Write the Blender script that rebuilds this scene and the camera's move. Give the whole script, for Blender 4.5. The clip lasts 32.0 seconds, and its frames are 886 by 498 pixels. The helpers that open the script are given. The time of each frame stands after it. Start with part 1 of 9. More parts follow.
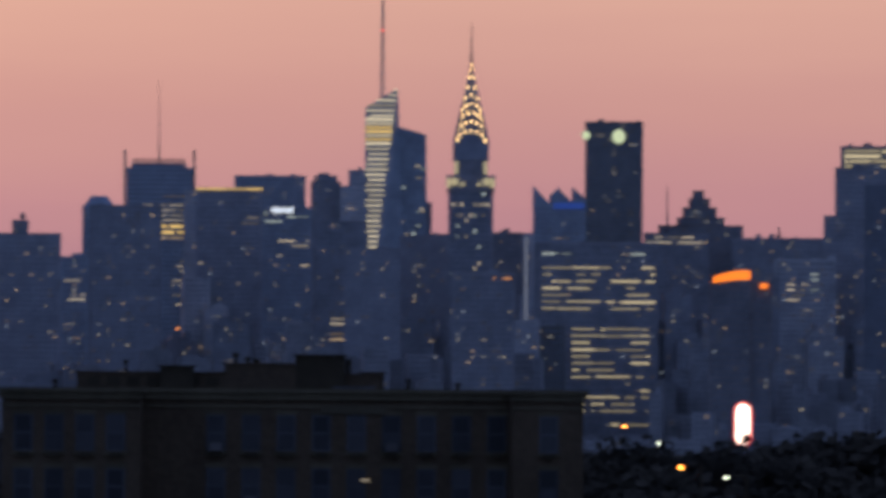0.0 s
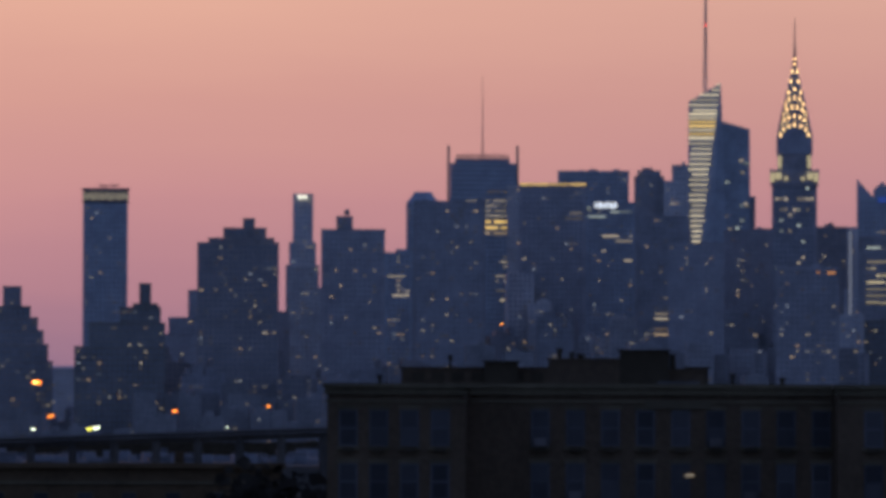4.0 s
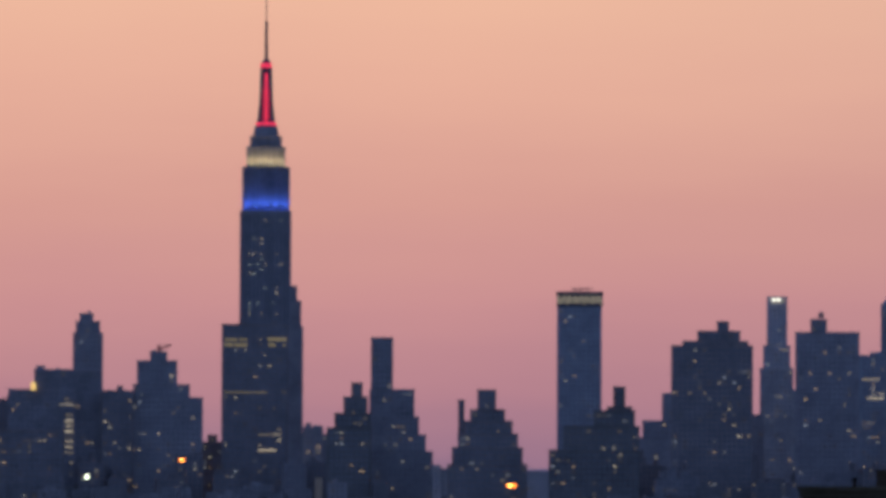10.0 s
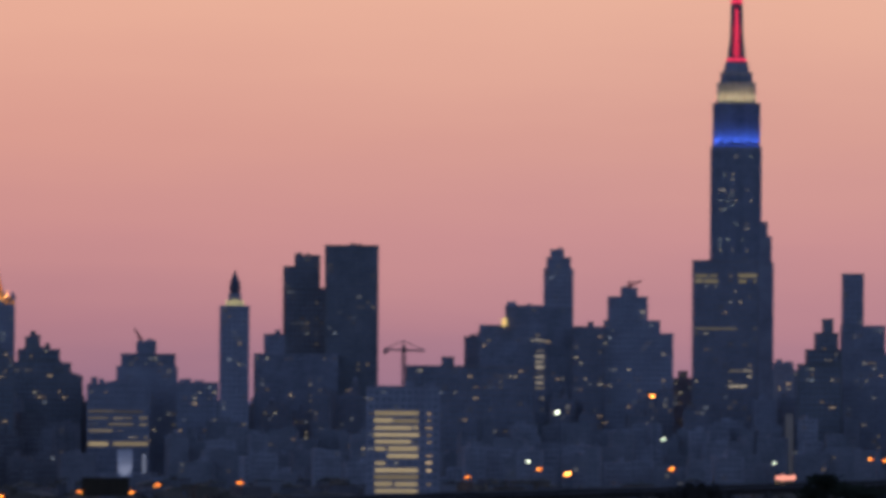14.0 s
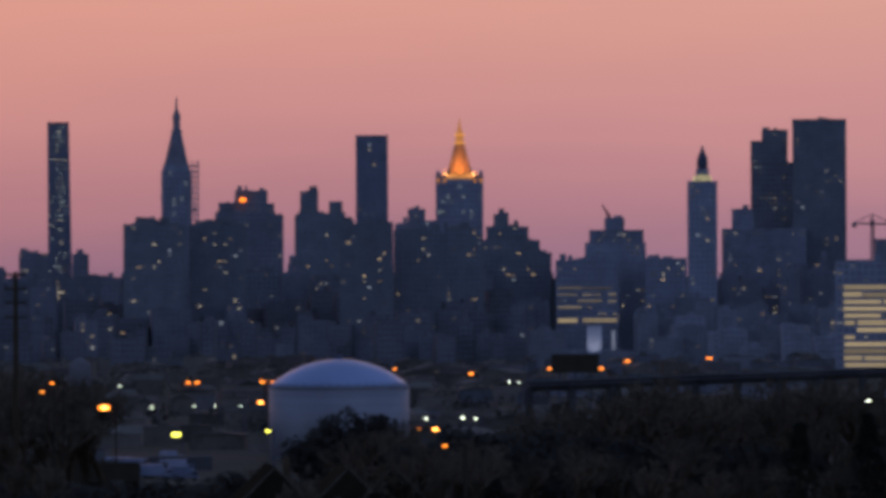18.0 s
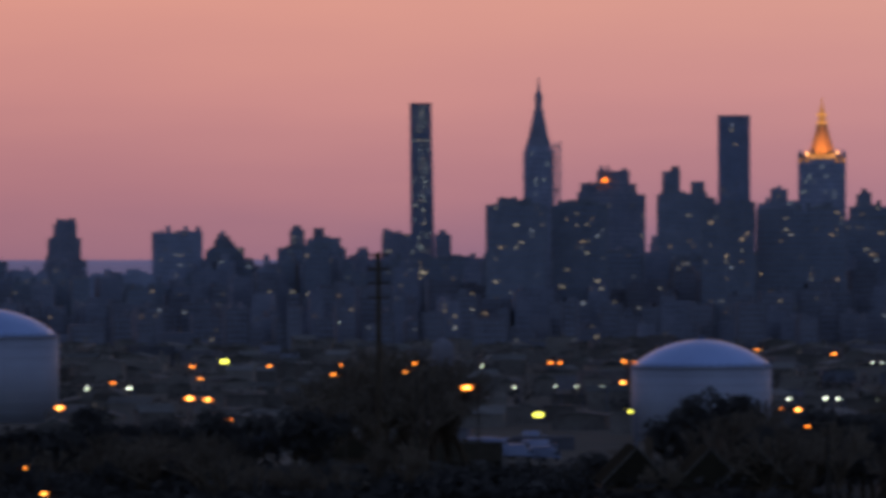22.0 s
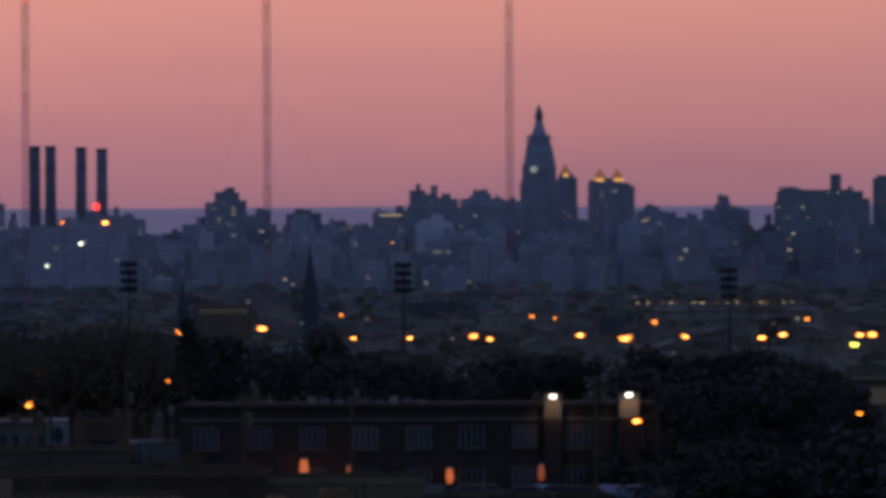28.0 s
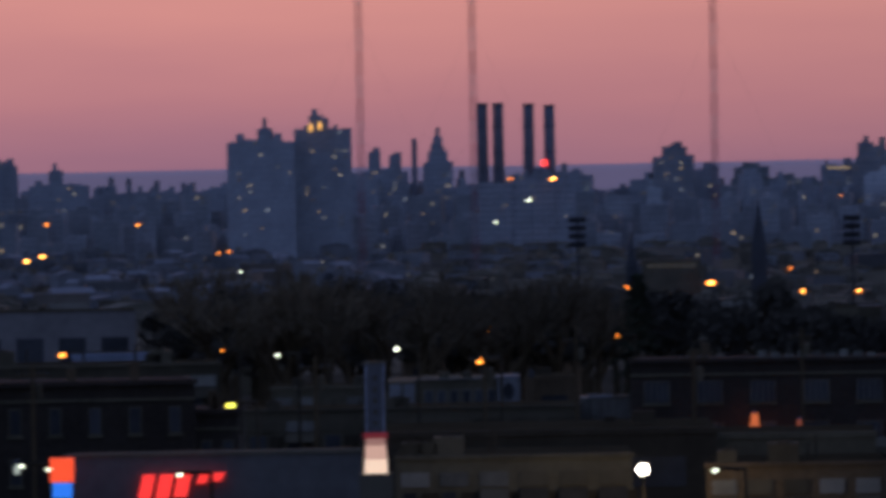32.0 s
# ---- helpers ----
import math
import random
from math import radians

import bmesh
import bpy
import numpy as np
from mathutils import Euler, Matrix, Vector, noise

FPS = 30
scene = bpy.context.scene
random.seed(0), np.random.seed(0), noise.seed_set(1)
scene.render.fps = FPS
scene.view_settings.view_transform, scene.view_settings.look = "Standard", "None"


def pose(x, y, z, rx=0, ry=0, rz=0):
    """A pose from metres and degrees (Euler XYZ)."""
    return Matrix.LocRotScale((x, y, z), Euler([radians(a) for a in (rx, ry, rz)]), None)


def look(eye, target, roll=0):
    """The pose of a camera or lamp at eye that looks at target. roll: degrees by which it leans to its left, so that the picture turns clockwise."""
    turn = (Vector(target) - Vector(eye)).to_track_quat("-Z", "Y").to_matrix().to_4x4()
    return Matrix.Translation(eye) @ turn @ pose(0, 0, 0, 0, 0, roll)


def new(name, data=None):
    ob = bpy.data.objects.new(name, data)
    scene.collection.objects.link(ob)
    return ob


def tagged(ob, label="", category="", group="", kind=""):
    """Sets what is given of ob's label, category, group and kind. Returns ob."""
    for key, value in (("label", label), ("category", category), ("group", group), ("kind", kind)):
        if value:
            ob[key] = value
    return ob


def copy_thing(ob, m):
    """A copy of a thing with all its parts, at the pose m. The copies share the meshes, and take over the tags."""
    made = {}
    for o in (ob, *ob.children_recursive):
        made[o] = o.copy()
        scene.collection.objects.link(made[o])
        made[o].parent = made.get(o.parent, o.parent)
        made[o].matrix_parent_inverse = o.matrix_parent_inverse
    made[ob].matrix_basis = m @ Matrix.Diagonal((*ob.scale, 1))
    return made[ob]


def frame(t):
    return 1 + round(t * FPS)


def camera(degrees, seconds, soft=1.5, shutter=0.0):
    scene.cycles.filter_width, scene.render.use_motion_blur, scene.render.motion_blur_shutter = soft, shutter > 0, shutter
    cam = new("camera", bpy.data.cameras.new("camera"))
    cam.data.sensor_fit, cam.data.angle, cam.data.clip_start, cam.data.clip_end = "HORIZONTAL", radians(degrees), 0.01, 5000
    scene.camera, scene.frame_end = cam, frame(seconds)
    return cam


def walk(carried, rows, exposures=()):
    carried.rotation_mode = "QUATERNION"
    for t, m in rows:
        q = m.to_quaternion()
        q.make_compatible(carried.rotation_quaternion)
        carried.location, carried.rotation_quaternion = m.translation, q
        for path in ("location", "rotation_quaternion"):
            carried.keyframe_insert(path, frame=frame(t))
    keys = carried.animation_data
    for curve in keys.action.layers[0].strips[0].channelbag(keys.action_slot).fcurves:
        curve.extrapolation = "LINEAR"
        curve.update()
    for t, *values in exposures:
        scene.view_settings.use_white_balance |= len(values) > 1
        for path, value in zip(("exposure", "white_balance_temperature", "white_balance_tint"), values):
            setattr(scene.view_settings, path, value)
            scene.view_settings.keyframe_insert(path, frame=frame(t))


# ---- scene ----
# The camera stands on a hill and only turns: a long lens panned along a skyline at dusk.
EYE = 50.0
cam = camera(9.001, 32.0, soft=4.5, shutter=0.6)
# seconds, yaw, pitch, roll in degrees
ROWS = [
    (0.0, 0.0000, 1.3711, -0.3399),
    (0.5, 0.8144, 1.2664, -0.3037),
    (1.0, 1.3771, 1.1729, -0.3216),
    (1.5, 1.8877, 1.2709, -0.3534),
    (2.0, 2.4965, 1.1845, -0.3928),
    (2.5, 3.0959, 1.0847, -0.1723),
    (4.5, 3.4659, 1.3466, -0.2111),
    (5.0, 3.8834, 1.3262, -0.2073),
    (5.5, 3.6457, 1.3854, -0.3077),
    (6.0, 3.3096, 1.5751, -0.3065),
    (6.5, 3.9692, 1.4594, -0.1134),
    (7.0, 4.9589, 1.2755, -0.0537),
    (7.5, 5.6629, 1.0246, 0.1563),
    (8.0, 6.5114, 0.9399, 0.0809),
    (8.5, 7.2541, 1.2441, -0.0438),
    (9.0, 7.3618, 1.7533, -0.1702),
    (9.5, 7.8222, 1.9749, -0.1512),
    (10.0, 8.1202, 2.3411, -0.1882),
    (10.5, 8.1352, 2.5152, -0.3790),
    (11.0, 8.5066, 2.4393, -0.3514),
    (11.5, 9.3965, 2.4043, -0.3535),
    (12.0, 10.5472, 2.1286, -0.2284),
    (12.5, 11.4891, 2.0151, -0.3159),
    (13.0, 11.8771, 2.0309, -0.4082),
    (13.5, 12.3693, 1.8417, -0.3917),
    (14.0, 12.9042, 1.6696, -0.3323),
    (14.5, 13.4360, 1.5059, -0.1029),
    (16.5, 15.7442, 0.5650, 0.0056),
    (17.0, 16.2694, 0.5584, 0.1134),
    (17.5, 17.2856, 0.4559, 0.2110),
    (18.0, 17.6724, 0.4005, 0.2286),
    (18.5, 17.9862, 0.2842, 0.0629),
    (19.0, 18.7764, 0.2788, 0.1144),
    (19.5, 19.3419, 0.2769, 0.0721),
    (20.0, 19.5889, 0.1651, -0.0368),
    (20.5, 19.7145, 0.1025, -0.0325),
    (21.0, 20.3699, 0.0592, 0.1401),
    (21.5, 20.7212, 0.2545, -0.0106),
    (22.0, 21.3573, 0.2146, 0.2500),
    (22.5, 22.5073, 0.2560, 0.1949),
    (23.0, 23.5733, 0.1642, 0.2669),
    (23.5, 24.0473, -0.0836, 0.2522),
    (24.0, 24.9951, -0.1377, 0.5095),
    (24.5, 25.7671, -0.0678, 0.2504),
    (25.0, 26.8392, -0.1145, 0.3427),
    (25.5, 27.5994, -0.1060, 0.1828),
    (26.0, 28.3869, -0.2287, 0.3389),
    (26.5, 29.5643, -0.2812, 0.4959),
    (28.5, 32.3968, -0.2710, 0.4629),
    (28.9, 32.6670, -0.3400, 0.7400),
    (29.0, 32.7019, -0.6064, 0.8196),
    (29.1, 32.7536, -0.7097, 0.8200),
    (29.5, 33.3571, -0.5938, 0.8212),
    (30.0, 34.0997, -0.6795, 0.8859),
    (30.5, 34.7218, -0.4392, 0.8178),
    (31.0, 35.1340, -0.3483, 0.8171),
    (31.5, 35.6874, -0.5208, 0.7708),
    (32.0, 36.5172, -0.7369, 1.0155),
]
walk(cam, [(t, pose(0, 0, EYE, 90 + pitch, roll, yaw)) for t, yaw, pitch, roll in ROWS])

# ---- sky ----
world = bpy.data.worlds.new("dusk_sky")
scene.world = world
world.use_nodes = True
wn, wl = world.node_tree.nodes, world.node_tree.links
wn.clear()


def srgb(r, g, b, a=1.0):
    """Linear colour from 0..255 values."""
    return tuple(((c / 255 + 0.055) / 1.055) ** 2.4 if c > 10 else c / 3294.6 for c in (r, g, b)) + (a,)


def ramp(nodes, stops, mode="EASE"):
    node = nodes.new("ShaderNodeValToRGB")
    el = node.color_ramp.elements
    node.color_ramp.interpolation = mode
    while len(el) < len(stops):
        el.new(0.5)
    for e, (p, c) in zip(el, stops):
        e.position, e.color = p, c
    return node


def math_node(nodes, links, op, a, b=None, clamp=False):
    node = nodes.new("ShaderNodeMath")
    node.operation, node.use_clamp = op, clamp
    for i, v in enumerate((a, b)):
        if v is None:
            continue
        if isinstance(v, (int, float)):
            node.inputs[i].default_value = v
        else:
            links.new(v, node.inputs[i])
    return node.outputs[0]


w_out = wn.new("ShaderNodeOutputWorld")
w_bg = wn.new("ShaderNodeBackground")
w_co = wn.new("ShaderNodeTexCoord")
w_xyz = wn.new("ShaderNodeSeparateXYZ")
wl.new(w_co.outputs["Generated"], w_xyz.inputs[0])
# soft horizontal streaks of thin cloud
w_map = wn.new("ShaderNodeMapping")
w_map.inputs["Scale"].default_value = (14, 14, 90)
w_noise = wn.new("ShaderNodeTexNoise")
w_noise.inputs["Scale"].default_value, w_noise.inputs["Detail"].default_value = 1.0, 3.0
wl.new(w_co.outputs["Generated"], w_map.inputs[0])
wl.new(w_map.outputs[0], w_noise.inputs["Vector"])
streak = math_node(wn, wl, "MULTIPLY", math_node(wn, wl, "SUBTRACT", w_noise.outputs[0], 0.5), 0.012)
height = math_node(wn, wl, "ADD", w_xyz.outputs[2], streak)
# afterglow in the west by height (0.1 is about six degrees), orange over rose over violet
west = ramp(wn, [
    (0.0, srgb(140, 111, 136)), (0.05, srgb(158, 119, 140)), (0.15, srgb(181, 130, 142)), (0.33, srgb(203, 145, 146)),
    (0.52, srgb(216, 158, 147)), (0.74, srgb(232, 176, 155)), (1.0, srgb(242, 190, 161))], "LINEAR")
wl.new(math_node(wn, wl, "MULTIPLY", height, 10.6, True), west.inputs[0])
# redder and dimmer towards the south-west
south = ramp(wn, [
    (0.0, srgb(144, 103, 122)), (0.05, srgb(156, 109, 124)), (0.15, srgb(175, 119, 126)), (0.33, srgb(203, 138, 133)),
    (0.52, srgb(222, 152, 137)), (0.74, srgb(232, 166, 145)), (1.0, srgb(240, 180, 152))], "LINEAR")
wl.new(math_node(wn, wl, "MULTIPLY", height, 10.6, True), south.inputs[0])
turn = math_node(wn, wl, "MULTIPLY", math_node(wn, wl, "SUBTRACT", math_node(wn, wl, "MULTIPLY", w_xyz.outputs[0], -1.0), 0.2), 3.6, True)
low = wn.new("ShaderNodeMix")
low.data_type = "RGBA"
wl.new(turn, low.inputs[0])
# a little cooler and dimmer towards the north
north = wn.new("ShaderNodeMix")
north.data_type, north.blend_type = "RGBA", "MULTIPLY"
wl.new(math_node(wn, wl, "MULTIPLY", math_node(wn, wl, "ADD", w_xyz.outputs[0], 0.14), 7.0, True), north.inputs[0])
wl.new(west.outputs[0], north.inputs[6])
north.inputs[7].default_value = (0.89, 0.91, 0.97, 1)
wl.new(north.outputs[2], low.inputs[6])
wl.new(south.outputs[0], low.inputs[7])
# the rest of the dome: blue dusk overhead and behind
dome = ramp(wn, [(0.0, srgb(108, 131, 182)), (0.25, srgb(104, 129, 186)), (1.0, srgb(92, 113, 178))], "LINEAR")
wl.new(math_node(wn, wl, "MAXIMUM", w_xyz.outputs[2], 0.0), dome.inputs[0])
ahead = math_node(wn, wl, "MULTIPLY", math_node(wn, wl, "SUBTRACT", math_node(
    wn, wl, "ADD", math_node(wn, wl, "MULTIPLY", w_xyz.outputs[1], 0.94), math_node(wn, wl, "MULTIPLY", w_xyz.outputs[0], -0.34)), 0.55), 3.5, True)
under = math_node(wn, wl, "SUBTRACT", 1.0, math_node(wn, wl, "MULTIPLY", math_node(wn, wl, "SUBTRACT", w_xyz.outputs[2], 0.16), 3.0, True))
whole = wn.new("ShaderNodeMix")
whole.data_type = "RGBA"
wl.new(math_node(wn, wl, "MULTIPLY", ahead, under), whole.inputs[0])
wl.new(dome.outputs[0], whole.inputs[6])
# a little brighter again farther south
far_south = wn.new("ShaderNodeMix")
far_south.data_type, far_south.blend_type = "RGBA", "MULTIPLY"
wl.new(math_node(wn, wl, "MULTIPLY", math_node(wn, wl, "SUBTRACT", math_node(wn, wl, "MULTIPLY", w_xyz.outputs[0], -1.0), 0.48), 6.5, True), far_south.inputs[0])
wl.new(low.outputs[2], far_south.inputs[6])
far_south.inputs[7].default_value = (1.09, 1.07, 1.09, 1)
wl.new(far_south.outputs[2], whole.inputs[7])
wl.new(whole.outputs[2], w_bg.inputs[0])
w_bg.inputs[1].default_value = 1.0
wl.new(w_bg.outputs[0], w_out.inputs[0])


# ---- materials ----
def surface(name, colour, rough=0.85, metal=0.0, grain=0.4, stain=0.08, spread=0.25, bump=0.2, spec=0.3, island=False):
    """A painted, masonry or glass surface: grain and stains at two scales, and a slight change from piece to piece (or from island to island of one mesh)."""
    m = bpy.data.materials.new(name)
    m.use_nodes = True
    n, l = m.node_tree.nodes, m.node_tree.links
    b = n["Principled BSDF"]
    co = n.new("ShaderNodeTexCoord")
    fine, wide = n.new("ShaderNodeTexNoise"), n.new("ShaderNodeTexNoise")
    fine.inputs["Scale"].default_value, fine.inputs["Detail"].default_value = grain, 6.0
    wide.inputs["Scale"].default_value, wide.inputs["Detail"].default_value = stain, 3.0
    info = n.new("ShaderNodeObjectInfo")
    for t in (fine, wide):
        l.new(co.outputs["Object"], t.inputs["Vector"])
    v = math_node(n, l, "ADD", math_node(n, l, "MULTIPLY", fine.outputs[0], 0.5), math_node(n, l, "MULTIPLY", wide.outputs[0], 0.7))
    own = n.new("ShaderNodeNewGeometry").outputs["Random Per Island"] if island else info.outputs["Random"]
    v = math_node(n, l, "ADD", v, math_node(n, l, "MULTIPLY", math_node(n, l, "SUBTRACT", own, 0.5), spread))
    r = ramp(n, [(0.3, tuple(c * 0.62 for c in colour) + (1,)), (0.9, tuple(min(1, c * 1.38) for c in colour) + (1,))], "LINEAR")
    l.new(v, r.inputs[0])
    l.new(r.outputs[0], b.inputs["Base Color"])
    b.inputs["Roughness"].default_value, b.inputs["Metallic"].default_value = rough, metal
    b.inputs["Specular IOR Level"].default_value = spec
    bp = n.new("ShaderNodeBump")
    bp.inputs["Strength"].default_value, bp.inputs["Distance"].default_value = bump, 0.3
    l.new(fine.outputs[0], bp.inputs["Height"])
    l.new(bp.outputs[0], b.inputs["Normal"])
    return m


def light(name, colour, strength, vary=0.0):
    """What glows: a lit window, a lamp, a sign, a patch of floodlight."""
    m = bpy.data.materials.new(name)
    m.use_nodes = True
    n, l = m.node_tree.nodes, m.node_tree.links
    b = n["Principled BSDF"]
    b.inputs["Base Color"].default_value = (0.05, 0.05, 0.05, 1)
    b.inputs["Emission Color"].default_value = (*colour, 1)
    b.inputs["Emission Strength"].default_value = strength
    if vary:
        info = n.new("ShaderNodeObjectInfo")
        l.new(math_node(n, l, "MULTIPLY", strength, math_node(n, l, "ADD", 1 - vary, math_node(n, l, "MULTIPLY", info.outputs["Random"], 2 * vary))), b.inputs["Emission Strength"])
    m.cycles.emission_sampling = "NONE"
    return m


BROWN = surface("brown_brick", (0.248, 0.220, 0.200), spread=0.18)
DARK = surface("dark_brick", (0.200, 0.186, 0.160), spread=0.18)
GREY = surface("grey_limestone", (0.29, 0.275, 0.265))
# PALE also carries the haze of far and low blocks in its colour
PALE = surface("pale_hazed_stone", (0.45, 0.42, 0.385))
BLUE = surface("blue_curtain_wall", (0.30, 0.325, 0.335), 0.35, 0.0, spec=0.5)
BLACK = surface("black_curtain_wall", (0.17, 0.172, 0.178), 0.35, 0.0, spec=0.5)
GLASS = surface("unlit_glazing", (0.17, 0.18, 0.19), 0.4, 0.0, 0.8, 0.1, 0.3, 0.05, 0.5)
GLASS_PALE = surface("pale_unlit_glazing", (0.31, 0.31, 0.31), 0.4, 0.0, 0.8, 0.1, 0.3, 0.05, 0.5)
GLASS_MID = surface("grey_unlit_glazing", (0.235, 0.235, 0.235), 0.4, 0.0, 0.8, 0.1, 0.3, 0.05, 0.5)
GLAZING = {"pale_hazed_stone": GLASS_PALE, "grey_limestone": GLASS_MID, "blue_curtain_wall": GLASS_MID}
CROWN_STEEL = surface("bright_crown_steel", (0.27, 0.27, 0.28), 0.35, 0.5)
APT_BRICK = surface("soot_brown_brick", (0.102, 0.069, 0.040), 0.9, 0.0, 2.5, 0.3, 0.2, 0.4, spec=0.06)
STEEL = surface("weathered_steel", (0.10, 0.10, 0.11), 0.6, 0.4)
ROOF = surface("roof_gravel", (0.09, 0.09, 0.10), 0.95)
RED_STEEL = surface("red_painted_steel", (0.22, 0.06, 0.06), 0.6)
# tank white again, with the blue skylight on the dome mixed into its colour
DOME_SKYLIT = surface("skylit_dome_paint", (0.32, 0.37, 0.44), 0.34, 0.0, 0.05, 0.03, 0.05, 0.05)
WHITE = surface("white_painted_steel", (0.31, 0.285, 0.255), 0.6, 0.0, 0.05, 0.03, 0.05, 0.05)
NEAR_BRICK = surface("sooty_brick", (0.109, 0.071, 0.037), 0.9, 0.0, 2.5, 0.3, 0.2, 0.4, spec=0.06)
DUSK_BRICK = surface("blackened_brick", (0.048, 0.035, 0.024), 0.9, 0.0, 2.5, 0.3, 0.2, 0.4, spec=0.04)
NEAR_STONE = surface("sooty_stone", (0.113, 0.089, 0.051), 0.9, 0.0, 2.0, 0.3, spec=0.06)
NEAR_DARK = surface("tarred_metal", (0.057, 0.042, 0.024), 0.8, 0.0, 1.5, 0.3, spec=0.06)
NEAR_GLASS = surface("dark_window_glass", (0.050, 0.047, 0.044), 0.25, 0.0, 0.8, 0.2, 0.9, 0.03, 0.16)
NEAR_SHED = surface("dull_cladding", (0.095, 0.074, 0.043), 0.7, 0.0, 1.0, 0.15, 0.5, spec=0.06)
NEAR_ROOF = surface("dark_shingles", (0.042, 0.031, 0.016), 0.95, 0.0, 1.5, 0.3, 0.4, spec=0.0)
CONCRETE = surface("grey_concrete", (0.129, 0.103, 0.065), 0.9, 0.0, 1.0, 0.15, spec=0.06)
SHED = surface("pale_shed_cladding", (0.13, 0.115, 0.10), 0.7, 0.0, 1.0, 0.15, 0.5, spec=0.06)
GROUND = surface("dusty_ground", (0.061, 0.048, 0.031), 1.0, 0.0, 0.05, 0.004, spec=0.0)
# far versions of brick, concrete and roof, paled to hold the haze
FAR_BRICK = surface("hazed_brick", (0.172, 0.134, 0.099), 0.9, 0.0, 0.6, 0.1, 0.4, spec=0.06)
FAR_CONCRETE = surface("hazed_concrete", (0.178, 0.150, 0.126), 0.9, 0.0, 0.6, 0.1, 0.4, spec=0.06)
FAR_ROOF = surface("hazed_tar_roof", (0.101, 0.094, 0.085), 0.95, 0.0, 0.6, 0.1, 0.4, spec=0.03)
CITY_GROUND = surface("hazed_city_ground", (0.124, 0.096, 0.060), 1.0, 0.0, 0.05, 0.006, spec=0.0)
BARK = surface("bark", (0.083, 0.055, 0.027), 0.95, 0.0, 3.0, 0.5, spec=0.06)
LEAF = surface("dusk_foliage", (0.072, 0.057, 0.039), 0.8, 0.0, 0.8, 0.15, 0.6, spec=0.06)
NEEDLE = surface("conifer_needles", (0.033, 0.033, 0.017), 0.8, 0.0, 0.8, 0.15, 0.6, spec=0.06)
TWIG = surface("bare_twigs", (0.140, 0.100, 0.056), 0.9, 0.0, 0.8, 0.15, 0.4, spec=0.06)
RIDGE = surface("hazy_wooded_ridge", (0.066, 0.066, 0.068), 0.95, 0.0, 0.02, 0.004, 0.05)
MASS_BROWN = surface("brown_city_brick", (0.205, 0.186, 0.172), spread=0.2, island=True)
MASS_GREY = surface("grey_city_stone", (0.235, 0.222, 0.206), spread=0.14, island=True)
MASS_DARK = surface("dark_city_brick", (0.168, 0.148, 0.130), spread=0.2, island=True)
MASS_PALE = surface("hazed_city_stone", (0.295, 0.28, 0.264), spread=0.14, island=True)
MASS_GLASS = surface("dull_unlit_glazing", (0.165, 0.158, 0.152), 0.4, 0.0, 0.8, 0.1, 0.3, 0.05, 0.5)
LOW_HAZED = surface("hazed_low_rise_wall", (0.185, 0.172, 0.160), 0.9, 0.0, 0.6, 0.1, 0.5, spec=0.06, island=True)
LOW_WALL = surface("low_rise_wall", (0.180, 0.143, 0.098), 0.9, 0.0, 0.6, 0.1, 0.6, spec=0.06, island=True)
LOW_ROOF = surface("low_rise_roof", (0.127, 0.106, 0.073), 0.95, 0.0, 0.6, 0.1, 0.6, spec=0.03, island=True)
TRAILER = surface("trailer_paint", (0.136, 0.138, 0.143), 0.5, 0.0, 1.0, 0.2, 1.2, 0.05, island=True)
FRAME_PALE = surface("dirty_white_sash", (0.082, 0.080, 0.080), 0.7, 0.0, 2.0, 0.3, 0.5, spec=0.06)


def soft_foliage(m, part=0.92):
    """Leaves scatter the light among themselves, so a crown shades as a mass more than leaf by leaf."""
    n, l = m.node_tree.nodes, m.node_tree.links
    geo = n.new("ShaderNodeNewGeometry")
    mix = n.new("ShaderNodeMix")
    mix.data_type = "VECTOR"
    mix.inputs[0].default_value = part
    l.new(geo.outputs["Normal"], mix.inputs[4])
    mix.inputs[5].default_value = (0.15, -0.8, 0.35)
    l.new(mix.outputs[1], n["Principled BSDF"].inputs["Normal"])


for m in (LEAF, NEEDLE):
    soft_foliage(m)
# distance haze over the ridge, put in as a violet glow of its own
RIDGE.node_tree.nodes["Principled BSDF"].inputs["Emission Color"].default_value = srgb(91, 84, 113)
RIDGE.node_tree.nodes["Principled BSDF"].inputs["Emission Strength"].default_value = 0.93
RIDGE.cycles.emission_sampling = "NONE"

def faint_light(name):
    """Dim windows of far facades: each pane its own brightness, mostly faint, warm to cool."""
    m = bpy.data.materials.new(name)
    m.use_nodes = True
    n, l = m.node_tree.nodes, m.node_tree.links
    s = n["Principled BSDF"]
    s.inputs["Base Color"].default_value = (0.1, 0.1, 0.1, 1)
    geo = n.new("ShaderNodeNewGeometry")
    tone = ramp(n, [(0.0, (0.75, 0.85, 1.0, 1)), (0.35, (1.0, 0.86, 0.58, 1)), (0.8, (1.0, 0.76, 0.44, 1)), (1.0, (1.0, 0.62, 0.30, 1))], "LINEAR")
    again = math_node(n, l, "FRACT", math_node(n, l, "MULTIPLY", geo.outputs["Random Per Island"], 37.0))
    l.new(again, tone.inputs[0])
    l.new(tone.outputs[0], s.inputs["Emission Color"])
    l.new(math_node(n, l, "ADD", 0.04, math_node(n, l, "MULTIPLY", math_node(n, l, "POWER", geo.outputs["Random Per Island"], 3.0), 0.34)), s.inputs["Emission Strength"])
    m.cycles.emission_sampling = "NONE"
    return m


